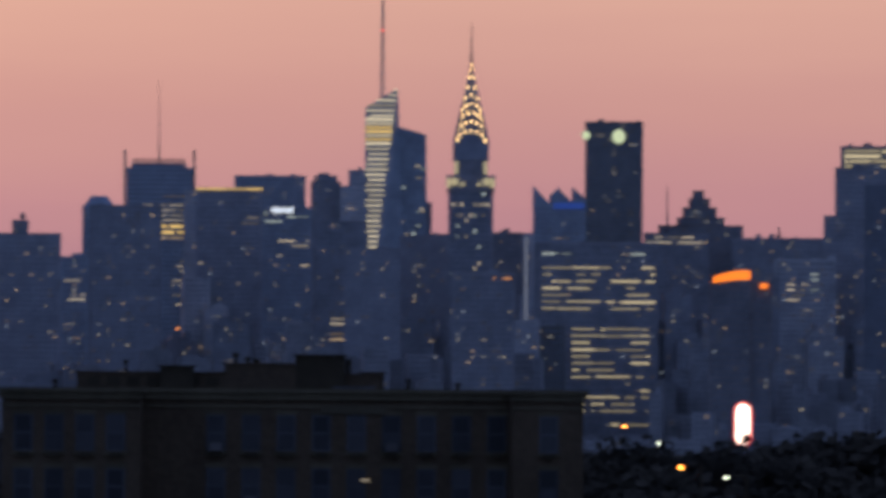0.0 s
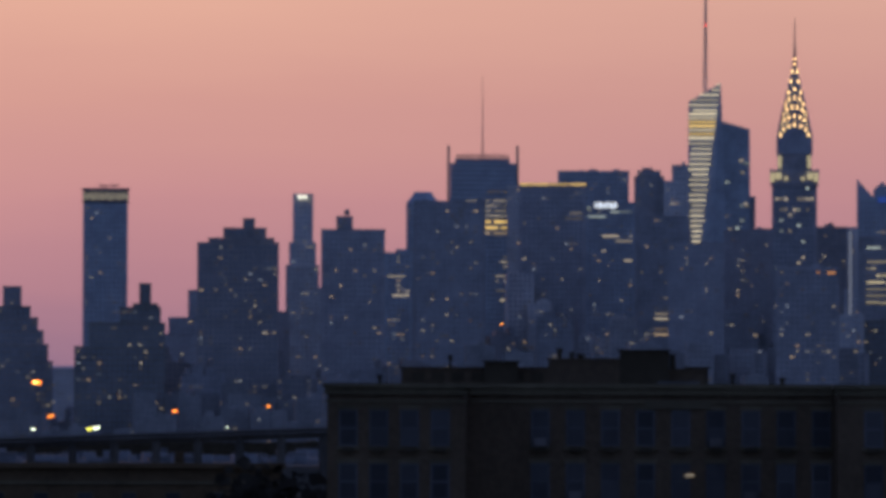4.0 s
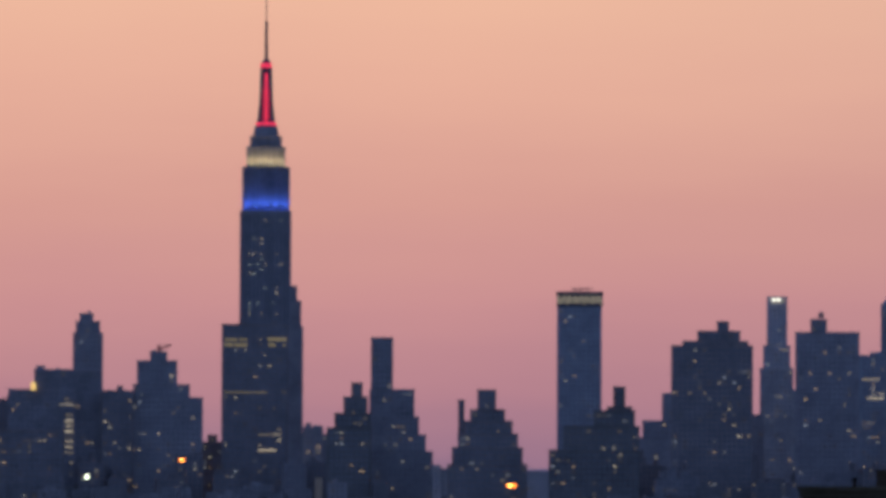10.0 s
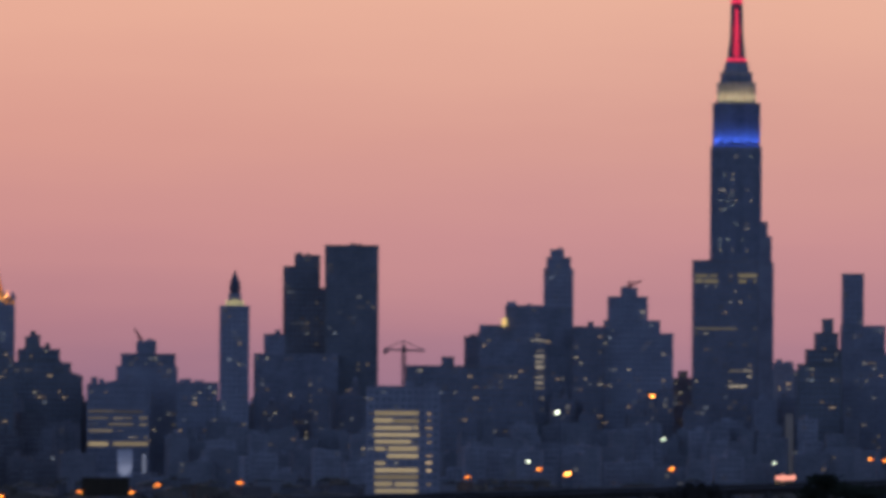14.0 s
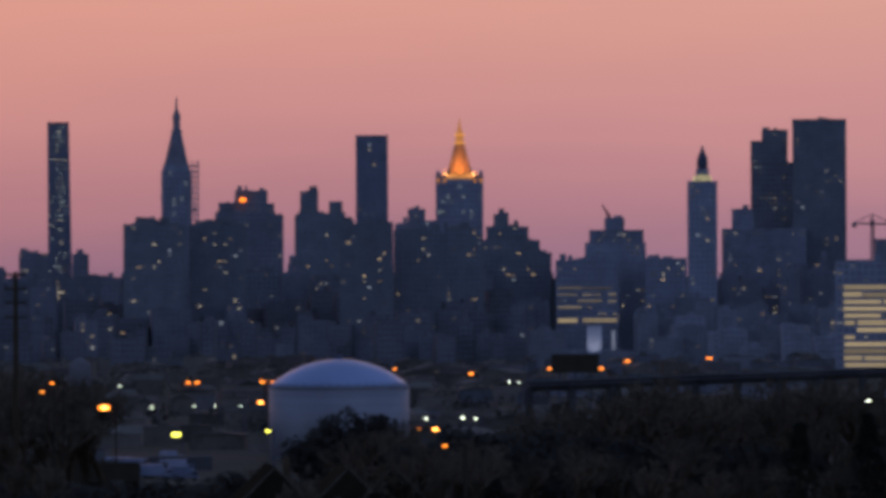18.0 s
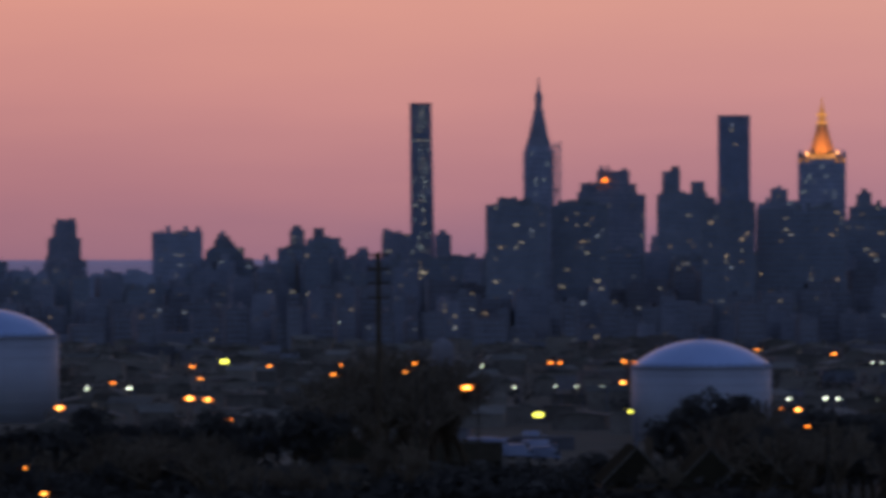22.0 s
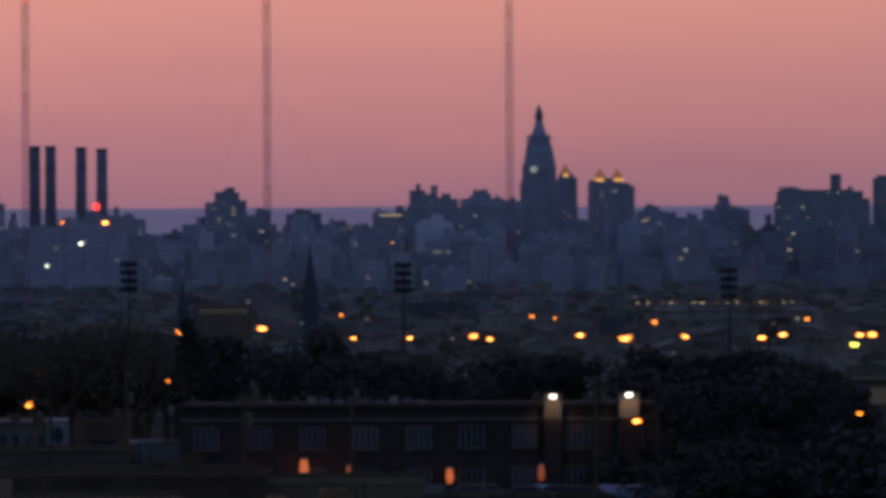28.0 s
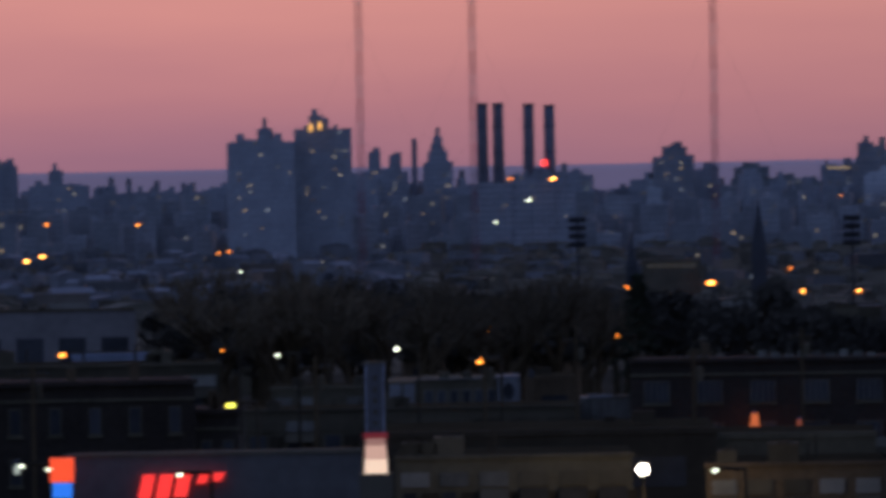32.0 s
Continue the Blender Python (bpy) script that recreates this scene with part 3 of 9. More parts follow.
tower("apartment_tower", "hazy apartment block behind", 5.893, 4150, [(-0.1, 10.3, 112.6), (-14.5, 14.6, 92.6)], GREY, lit=2)
BLUE_TOWER = tower("office_tower", "tall blue glass tower under a lit crown", 6.737, 4200, [(-16.6, 16.6, 188.8)], BLUE, lit=4, top="none")
tower("city_tower", "stepped old tower with a tall chimney", 6.583, 3700, [(12.5, 20.3, 110.1), (8.5, 24.8, 96.8), (0, 26.7, 94.5), (-20.3, 29.7, 84.1), (-29.8, 29.8, 68.5)], DARK, lit=10, top="none")
tower("city_tower", "hazy low block between the towers", 5.505, 4100, [(37.9, 46.1, 96.6), (-46.2, -21.6, 79.8)], GREY, lit=2)
tower("apartment_tower", "brown brick ziggurat apartment tower", 7.670, 3750, [(-6.7, 5.7, 108.6), (-11.6, 11.7, 95.4), (-15.3, 16.7, 87.9), (-19.8, 20.4, 79.3), (-23.6, 23.5, 70.2), (-26.5, 26.5, 58.9)], BROWN, lit=9, top="none")
tower("city_tower", "square chimney block of the ziggurat tower", 7.936, 3790, [(-2.1, 2.1, 102.3)], BROWN, lit=0, top="none", depth=12)
tower("city_tower", "slender tower above stepped shoulders", 8.582, 3850, [(-18.5, -3.5, 145.7), (-19.5, 11.3, 110.2), (-20.5, 14.5, 91.7), (-22.4, 19.2, 79.4), (-23.9, 23.9, 67.9)], GREY, lit=7, top="none")
tower("apartment_tower", "stepped apartment block with a corner tank tower", 9.077, 3800, [(1.4, 9, 113.9), (-3.9, 12.4, 104.4), (-9.9, 14.4, 93.3), (-15.2, 15.2, 83.4)], DARK, lit=7, top="none")
tower("office_tower", "dark office slab in front of the great spire", 10.036, 3950, [(-23.4, 23.4, 157.2)], BROWN, lit=4, rows=[(-22.7, -4, 141, 150, .95, OLD_GLOW), (7.0, 24.0, 141, 150, .95, OLD_GLOW), (-22.5, 24.2, 108.8, 113.8, .9, OLD_GLOW), (2, 20, 66, 84, .4, CREAM)])
tower("apartment_tower", "pale apartment block with lit corner", 9.444, 4000, [(-7.2, 7.2, 85.8)], PALE, lit=9)
tower("city_tower", "stepped tower with a red crane on its roof", 10.937, 3950, [(-11.5, 0.4, 137.7), (-20.6, 7.6, 131.4), (-23.3, 16.4, 114.7), (-25.6, 25.6, 105.6)], GREY, lit=7, top="none")
tower("city_block", "low grey block beside the dark office slab", 10.46, 4020, [(-4, 3, 80), (-9, 8, 75)], GREY, lit=2, top="none")
tower("city_block", "dark mid-rise block with few lights", 11.404, 3935, [(-13.0, 9.2, 110.1)], BROWN, lit=4)
tower("city_tower", "tall narrow old tower with a domed cap", 11.735, 4300, [(-6.4, 4, 174.5), (-9.3, 9.2, 168.4), (-11.4, 11.4, 159.8)], GREY, lit=1, top="none")
tower("apartment_tower", "dark apartment tower with a lit stair", 12.065, 3950, [(-14.6, 32.6, 125), (-32.7, 14.9, 111)], GREY, lit=6, rows=[(6.4, 11.8, 65.5, 105.1, .8, CREAM)])
tower("city_block", "brick block with a roof lantern", 12.466, 4020, [(-15.9, 15.9, 103.8)], BROWN, lit=4)
tower("city_block", "long dark mid-rise block with roof tank", 12.628, 3800, [(-19.5, -11.1, 87), (-43.5, 43.5, 81)], BROWN, lit=10)
tower("city_tower", "broad black twin slab, taller half", 13.842, 4000, [(-19.1, 19.1, 167.9)], DARK, lit=2, depth=20)
tower("city_tower", "broad black twin slab, lower half", 14.317, 4050, [(-7.6, 11.0, 162.0), (-15.6, 11.0, 154.0), (-15.6, 15.6, 138.5)], DARK, lit=0, depth=20)
tower("city_tower", "low block below the twin slabs", 14.404, 3980, [(-22.8, -7.7, 104.2), (-29.9, 29.9, 90.3)], GREY, lit=5)
tower("city_tower", "square campanile tower with a lit lantern", 15.031, 3850, [(-10.2, 10.2, 121.5)], GREY, lit=1, top="none")
tower("office_tower", "brightly lit glass office block", 13.310, 2950, [(-19.3, 19.3, 63.1)], GREY, lit=0, rows=[(-15.5, 10.0, 7.5, 51.6, .94, OFFICE), (13.0, 15.2, 11, 51.6, .7, WARM)], floor=3.7)
tower("office_tower", "stepped office block under construction", 15.917, 3900, [(-7.4, 6.3, 97.5), (-18, 19.6, 88.9), (-21.1, 21.1, 80.2)], GREY, lit=4, top="none")
tower("office_tower", "glass office block with long lit floors", 16.204, 3850, [(-21.6, 21.6, 69.8)], GREY, lit=2, rows=[(4, 20.3, 56.2, 58.2, .9, CREAM), (-21.5, 20.3, 31.5, 53.6, .62, EVENING), (-21.5, 20.3, 26.5, 29.5, .95, OFFICE)], floor=4.4)
tower("city_block", "dark mid-rise block by the campanile", 15.405, 3850, [(-14.3, 14.3, 69)], GREY, lit=5)
tower("office_tower", "tall dark glass slab tower", 18.392, 4200, [(-12, 12, 163.4)], BLACK, lit=2, top="none", rows=[(-10.5, 10.9, 150.8, 157.1, .3, CREAM)])
tower("city_tower", "stepped brick tower with chimneys", 18.925, 4050, [(-14.4, -1, 121.2), (6.7, 16.8, 113.9), (-18.4, 18.4, 105.7)], DARK, lit=4, top="none")
tower("city_tower", "hazy stepped tower with an orange roof lamp", 19.644, 4050, [(-10.1, 13.4, 121.1), (-22.3, 18.2, 112.6), (-24.7, 24.7, 105.7)], BROWN, lit=5, top="none")
tower("apartment_tower", "dark apartment slab with rounded corners", 20.610, 3700, [(-15.6, 16, 95.1), (-20.1, 20.1, 92.9)], DARK, lit=11)
tower("apartment_tower", "dark twin apartment slab with lit windows", 19.966, 3720, [(-14.6, 13.4, 95.2), (-19, 19, 93)], DARK, lit=9)
tower("apartment_tower", "dark apartment slab with lit windows", 18.448, 3700, [(-17.8, 17.8, 94)], DARK, lit=9)
tower("apartment_tower", "long dark apartment block with lit windows", 17.716, 3750, [(-29.9, 29.9, 89.5)], DARK, lit=11, rows=[])
tower("city_block", "block with a square roof house", 17.948, 4100, [(-6.1, 7, 108.9), (-15.2, 15.2, 99.5)], BROWN, lit=2)
tower("apartment_tower", "stepped brown brick apartment block", 16.928, 3900, [(-15.5, -4.6, 103.5), (-20.6, 9, 93.7), (-24.6, 16.4, 84.3), (-24.6, 24.6, 76.5)], DARK, lit=10, top="none")
tower("city_tower", "low block beside the slender slab", 21.833, 4100, [(-10.9, 10.9, 77.5)], BROWN, lit=2)
tower("city_block", "low round-cornered block with scattered lights", 21.353, 4120, [(-6.2, 6.2, 76.3)], BROWN, lit=1)
tower("city_block", "mid-rise block with a lit bottom floor", 21.442, 4000, [(-37.1, 37.1, 57.9)], DARK, lit=5, rows=[(-27.7, -4.4, 47.8, 52.8, .9, CREAM)])
tower("apartment_tower", "apartment block with two roof houses", 22.695, 4000, [(-15.8, -5.4, 79.8), (1.4, 9.1, 80.6), (-3.8, 21.1, 73.4), (-24.6, 24.7, 66.2)], DARK, lit=7, top="none")
tower("apartment_tower", "low grey apartment block with flat roof", 22.129, 4050, [(-9.3, 1.6, 64.7), (-17.1, 17.1, 59)], BROWN, lit=2)
tower("apartment_tower", "broad flat-topped apartment block", 24.057, 4000, [(-18.1, 18.1, 78.9)], GREY, lit=4)
tower("apartment_tower", "brown apartment block with a domed roof", 23.550, 4000, [(-9.8, 4.3, 72.3), (-15.8, 12.3, 67.1), (-17.8, 17.8, 59.4)], DARK, lit=4, top="tank")
tower("city_tower", "square-shouldered tower alone in the gap", 25.200, 4100, [(-8.3, 9, 85.7), (-12.5, 11.8, 75), (-15.8, 15.8, 58.6)], BROWN, lit=2, top="none")
tower("apartment_tower", "stepped apartment block with a roof house", 26.287, 4000, [(-20.6, -10.2, 74.8), (-29.5, 8.7, 70), (-35.5, 35.5, 59.5)], DARK, lit=6, top="none")
tower("apartment_tower", "apartment block with a curved roof", 27.424, 4050, [(-12, 12, 76.2)], DARK, lit=4)
tower("apartment_tower", "apartment block with a small roof tank", 27.014, 4060, [(-2.8, 4.5, 74.1), (-15.1, 15.1, 68)], GREY, lit=4, top="tank")
tower("apartment_tower", "long apartment block with a stair tower", 28.106, 3950, [(5.2, 13.5, 79.7), (-30.4, 28.5, 67.8), (-33.6, 33.7, 61.5)], DARK, lit=7, top="none", rows=[(-24.0, -18.2, 22.7, 40.6, .8, CREAM)])
tower("apartment_tower", "low apartment block with gables", 29.079, 4000, [(-7, 8.2, 58.3), (-17, 17, 54.7)], GREY, lit=4, top="tank")
tower("city_block", "low hazy grey city block", 29.624, 4050, [(-21.2, -0.2, 54.2), (-1, 21.3, 46.8)], GREY, lit=2)
tower("city_tower", "low block below the lone tower", 25.042, 4000, [(-52.2, -24.1, 49.6), (2, 52.2, 48.5)], GREY, lit=5)
tower("apartment_tower", "low block below the domed apartments", 23.163, 4050, [(-9.3, 9.3, 50.9)], BROWN, lit=3)
tower("city_block", "stepped block with roof houses", 22.703, 4000, [(-14.8, -4.3, 79.7), (-23.6, 23.6, 66.8)], DARK, lit=5, top="none")
tower("apartment_tower", "apartment block beside the clock tower", 30.697, 4050, [(-7.7, 7.7, 78.2)], BROWN, lit=2, top="none")
tower("apartment_tower", "twin-domed apartment tower with scattered lights", 30.250, 4150, [(-17.5, 17.5, 74.5)], BROWN, lit=4, top="none")
tower("apartment_tower", "apartment block with uneven roof houses", 31.758, 4000, [(-38, -26.8, 69.5), (-22.8, -18, 71.4), (-36.1, -2.8, 63.4), (-42.2, 42.2, 56.8)], BROWN, lit=9, top="none")
tower("apartment_tower", "apartment block beside the tower", 31.464, 4050, [(-16.6, -0.4, 67.4), (-22.8, 22.8, 63.2)], GREY, lit=4, top="none")
tower("city_block", "dark old block with a stepped gable", 34.169, 3900, [(-2.1, 5, 72.1), (-8, 9.6, 68.1), (-14.7, 14.7, 62.7)], BROWN, lit=4, top="none")
tower("city_block", "low block beside the gabled one", 33.834, 3950, [(-8.7, 8.7, 53.9)], GREY, lit=2)
tower("apartment_tower", "low flat apartment block", 33.131, 4000, [(-29.8, -4.5, 53.7), (-32.7, 32.7, 44.7)], DARK, lit=5)
tower("city_block", "low block with a lit roof edge", 32.497, 4000, [(-12.6, 12.6, 54)], GREY, lit=2, rows=[(-7.2, 8.0, 49.1, 54.1, .9, WARM)])
tower("apartment_tower", "low apartment blocks far off", 29.761, 4050, [(-17.2, -1, 56.2), (-7.1, 17.2, 50.8)], GREY, lit=4)
tower("apartment_tower", "apartment block with roof houses and antennas", 29.073, 4000, [(-9, 1, 59.3), (-15, 15, 53.7)], BROWN, lit=4, top="tank")
tower("apartment_tower", "large old dark apartment block", 28.232, 3950, [(-23.3, 23.3, 67)], BROWN, lit=5)
tower("apartment_tower", "tall pair of apartment blocks", 38.367, 3400, [(-1.9, 7.6, 82.9), (-20.8, 20.8, 74.8)], GREY, lit=5, top="none")
tower("apartment_tower", "tall apartment block with a stepped roof house", 37.733, 3420, [(-8.8, 3.6, 89), (-17.5, 17.5, 80.4)], GREY, lit=5, top="none")
tower("city_block", "low dark block with chimneys", 37.108, 3900, [(-11.9, -2.5, 68.4), (2.9, 11.6, 67.4), (-16, 16, 55.8)], GREY, lit=4, top="none")
tower("city_block", "small block with a square roof house", 40.423, 3800, [(-6.6, 3.3, 60.7), (-20.5, 20.5, 48.8)], GREY, lit=4, top="none")
tower("city_block", "low block at the edge of the city", 41.094, 3850, [(-17.7, 17.7, 64.3)], GREY, lit=2)
tower("city_block", "power station hall below the stacks", 35.696, 3478, [(-11.2, 28.8, 50.8), (-31.5, 31.5, 45.3)], GREY, lit=2, top="none")
tower("city_tower", "dark pointed tower with a steep stepped roof", 36.566, 3900, [(-1.4, 1.4, 83), (-3.2, 3.2, 78), (-5.0, 5.0, 73), (-7.2, 7.2, 68), (-10.4, 10.4, 61)], GREY, lit=1, top="none")
# far fill blocks, their haze put into the facade colour
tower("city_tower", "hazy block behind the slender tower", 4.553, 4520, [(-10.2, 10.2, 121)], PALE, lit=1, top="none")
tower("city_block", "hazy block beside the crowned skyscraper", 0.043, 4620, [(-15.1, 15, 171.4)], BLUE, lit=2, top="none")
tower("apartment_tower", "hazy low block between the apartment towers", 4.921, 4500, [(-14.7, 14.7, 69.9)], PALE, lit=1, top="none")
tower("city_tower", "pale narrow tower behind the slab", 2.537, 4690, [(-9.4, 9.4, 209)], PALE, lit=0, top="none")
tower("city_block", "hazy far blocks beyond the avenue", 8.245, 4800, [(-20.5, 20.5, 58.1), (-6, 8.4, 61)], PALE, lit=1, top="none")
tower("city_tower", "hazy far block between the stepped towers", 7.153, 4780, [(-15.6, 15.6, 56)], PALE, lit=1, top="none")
tower("city_block", "hazy block beside the great spire", 9.413, 4500, [(-13.1, 13.1, 84.8)], GREY, lit=2, top="none")

EDGE = thing("roof_edge_light", spot(2.186, 4099.6, 190.2), "thin glowing yellow strip along an office roof edge", "light")
for x0, x1 in ((-24, -17.5), (-16.8, -3), (-2.4, 12), (12.6, 24)):
    part("strip", boxes("strip", YELLOW, [(x0, x1, 0, .3, 0, 1.3)]), EDGE)

# ---- street lamps ----
street_lamp(-3.041, 1400, 39.8, 1.8, MERCURY, "white street lamp glowing on a steel pole")
street_lamp(-2.424, 445, 43.5, 0.5, SODIUM, "orange sodium street lamp glowing on a steel pole")
street_lamp(-1.847, 3300, 25.6, 3.1, SODIUM, "orange sodium street lamp glowing on a steel pole")
street_lamp(-2.193, 640, 43.4, 0.3, MERCURY, "white street lamp glowing on a steel pole")
street_lamp(-2.883, 440, 42.8, 0.3, MERCURY, "white street lamp glowing on a steel pole")
street_lamp(7.436, 3300, 46.4, 3.8, SODIUM, "orange sodium street lamp glowing on a steel pole")
street_lamp(7.291, 3300, 26.3, 2.4, SODIUM_DIM, "orange sodium street lamp glowing on a steel pole")
street_lamp(6.031, 3300, 30.0, 1.7, SODIUM_DIM, "orange sodium street lamp glowing on a steel pole")
street_lamp(5.078, 3300, 32.9, 1.4, SODIUM_DIM, "orange sodium street lamp glowing on a steel pole")
street_lamp(6.803, 3300, 19.8, 1.9, MERCURY, "white street lamp glowing on a steel pole")
street_lamp(6.889, 3300, 19.1, 2.4, GREENISH, "yellow-green street lamp glowing on a steel pole")
street_lamp(7.461, 3300, 19.0, 2.2, MERCURY, "white street lamp glowing on a steel pole")
street_lamp(8.262, 2300, 24.1, 1.9, BEACON, "red signal lamp glowing on a steel pole")
street_lamp(5.484, 3300, 20.2, 1.1, MERCURY, "white street lamp glowing on a steel pole")
street_lamp(2.703, 3600, 84.1, 1.5, SODIUM_DIM, "orange sodium street lamp glowing on a steel pole")
street_lamp(11.645, 3300, 14.3, 3.1, SODIUM, "orange sodium street lamp glowing on a steel pole")
street_lamp(10.774, 3500, 61.3, 3.3, SODIUM, "orange sodium street lamp glowing on a steel pole")
street_lamp(10.581, 3300, 17.7, 2.8, SODIUM_DIM, "orange sodium street lamp glowing on a steel pole")
street_lamp(10.669, 3300, 35.5, 1.7, MERCURY, "white street lamp glowing on a steel pole")
street_lamp(11.746, 3300, 50.2, 2.5, MERCURY, "white street lamp glowing on a steel pole")
street_lamp(8.562, 3300, 24.6, 2.4, SODIUM_DIM, "orange sodium street lamp glowing on a steel pole")
street_lamp(8.412, 3300, 23.7, 2.8, SODIUM_DIM, "orange sodium street lamp glowing on a steel pole")
street_lamp(7.413, 3600, 46.0, 4.1, SODIUM, "orange sodium street lamp glowing on a steel pole")
street_lamp(7.269, 3300, 26.8, 2.8, SODIUM_DIM, "orange sodium street lamp glowing on a steel pole")
street_lamp(6.022, 3300, 29.7, 2.8, SODIUM_DIM, "orange sodium street lamp glowing on a steel pole")
street_lamp(5.069, 3300, 32.5, 1.7, SODIUM_DIM, "orange sodium street lamp glowing on a steel pole")
street_lamp(8.302, 3400, 10.9, 2.9, BEACON, "red warning lamp on a steel pole")
street_lamp(6.837, 3300, 19.6, 2.2, MERCURY, "white street lamp glowing on a steel pole")
street_lamp(7.958, 3300, 19.4, 1.4, MERCURY, "white street lamp glowing on a steel pole")
street_lamp(9.538, 3300, 21.8, 1.4, MERCURY, "white street lamp glowing on a steel pole")
street_lamp(9.405, 3440, 11.0, 2.0, MERCURY, "white street lamp glowing on a steel pole")
street_lamp(17.388, 2520, 11.8, 2.1, SODIUM_DIM, "orange sodium street lamp glowing on a steel pole")
street_lamp(16.587, 2710, 11.4, 2.0, SODIUM_DIM, "orange sodium street lamp glowing on a steel pole")
street_lamp(16.077, 2710, 11.5, 2.5, SODIUM, "orange sodium street lamp glowing on a steel pole")
street_lamp(15.796, 3000, 11.0, 2.2, SODIUM_DIM, "orange sodium street lamp glowing on a steel pole")
street_lamp(14.958, 3100, 11.0, 2.3, SODIUM_DIM, "orange sodium street lamp glowing on a steel pole")
street_lamp(13.561, 3270, 10.9, 2.4, SODIUM_DIM, "orange sodium street lamp glowing on a steel pole")
street_lamp(12.653, 3300, 12.6, 2.8, SODIUM_DIM, "orange sodium street lamp glowing on a steel pole")
street_lamp(12.033, 3300, 22.0, 2.2, MERCURY, "white street lamp glowing on a steel pole")
street_lamp(11.923, 3300, 17.4, 2.8, SODIUM_DIM, "orange sodium street lamp glowing on a steel pole")
street_lamp(11.625, 3300, 15.1, 3.1, SODIUM, "orange sodium street lamp glowing on a steel pole")
street_lamp(10.569, 3300, 18.2, 2.8, SODIUM_DIM, "orange sodium street lamp glowing on a steel pole")
street_lamp(11.114, 2880, 11.2, 2.1, SODIUM_DIM, "orange sodium street lamp glowing on a steel pole")
street_lamp(11.735, 3500, 51.2, 2.4, MERCURY, "white street lamp glowing on a steel pole")
street_lamp(10.770, 3550, 61.6, 3.3, SODIUM, "orange sodium street lamp glowing on a steel pole")
street_lamp(20.175, 2280, 12.2, 1.9, SODIUM_DIM, "orange sodium street lamp glowing on a steel pole")
street_lamp(19.529, 2310, 12.1, 1.4, SODIUM_DIM, "orange sodium street lamp glowing on a steel pole")
street_lamp(19.414, 2310, 12.1, 1.4, SODIUM_DIM, "orange sodium street lamp glowing on a steel pole")
street_lamp(19.534, 1840, 13.0, 1.9, SODIUM, "orange sodium street lamp glowing on a steel pole")
street_lamp(18.164, 2690, 11.5, 1.7, SODIUM_DIM, "orange sodium street lamp glowing on a steel pole")
street_lamp(17.389, 2550, 11.7, 1.6, SODIUM_DIM, "orange sodium street lamp glowing on a steel pole")
street_lamp(16.601, 2690, 11.5, 1.4, SODIUM_DIM, "orange sodium street lamp glowing on a steel pole")
street_lamp(16.095, 2690, 11.5, 2.0, SODIUM_DIM, "orange sodium street lamp glowing on a steel pole")
street_lamp(15.819, 2950, 11.0, 1.2, SODIUM_DIM, "orange sodium street lamp glowing on a steel pole")
street_lamp(14.985, 3120, 10.9, 1.6, SODIUM_DIM, "orange sodium street lamp glowing on a steel pole")
street_lamp(13.583, 3250, 10.9, 2.0, SODIUM_DIM, "orange sodium street lamp glowing on a steel pole")
street_lamp(12.659, 3420, 11.0, 1.8, SODIUM_DIM, "orange sodium street lamp glowing on a steel pole")
street_lamp(12.034, 3300, 21.6, 1.1, MERCURY, "white street lamp glowing on a steel pole")
street_lamp(11.931, 3300, 17.7, 1.4, SODIUM_DIM, "orange sodium street lamp glowing on a steel pole")
street_lamp(11.622, 3300, 15.0, 1.7, SODIUM_DIM, "orange sodium street lamp glowing on a steel pole")
street_lamp(17.854, 1590, 13.4, 0.7, MERCURY, "white street lamp glowing on a steel pole")
street_lamp(17.762, 1450, 13.7, 1.4, SODIUM, "orange sodium street lamp glowing on a steel pole")
street_lamp(17.928, 1470, 13.5, 0.9, SODIUM_DIM, "orange sodium street lamp glowing on a steel pole")
street_lamp(17.664, 450, 37.4, 0.3, SODIUM_DIM, "orange sodium street lamp glowing on a steel pole")
street_lamp(17.475, 1590, 13.4, 0.9, MERCURY, "white street lamp glowing on a steel pole")
street_lamp(17.343, 1580, 13.4, 0.7, MERCURY, "white street lamp glowing on a steel pole")
street_lamp(16.946, 1570, 13.3, 0.5, MERCURY, "white street lamp glowing on a steel pole")
street_lamp(16.768, 1580, 13.4, 0.8, MERCURY, "white street lamp glowing on a steel pole")
street_lamp(15.842, 1610, 13.4, 0.8, MERCURY, "white street lamp glowing on a steel pole")
street_lamp(14.836, 1510, 13.5, 1.4, GREENISH, "yellow-green street lamp glowing on a steel pole")
street_lamp(13.353, 560, 38.7, 0.36, MERCURY, "white street lamp glowing on a steel pole")
street_lamp(12.969, 560, 36.5, 0.46, MERCURY, "white street lamp glowing on a steel pole")
street_lamp(12.745, 560, 36.8, 0.46, MERCURY, "white street lamp glowing on a steel pole")
street_lamp(12.717, 560, 38.3, 0.3, MERCURY, "white street lamp glowing on a steel pole")
street_lamp(12.275, 560, 37.1, 0.46, MERCURY, "white street lamp glowing on a steel pole")
street_lamp(11.543, 560, 36.8, 0.6, MERCURY, "white street lamp glowing on a steel pole")
street_lamp(12.780, 560, 34.7, 0.3, BEACON, "red warning lamp on a steel pole")
street_lamp(14.571, 2400, 12.0, 1.0, SODIUM_DIM, "orange sodium street lamp glowing on a steel pole")
street_lamp(19.465, 1440, 13.6, 0.9, GREENISH, "yellow-green street lamp glowing on a steel pole")
street_lamp(24.713, 1870, 13.0, 1.4, SODIUM_DIM, "orange sodium street lamp glowing on a steel pole")
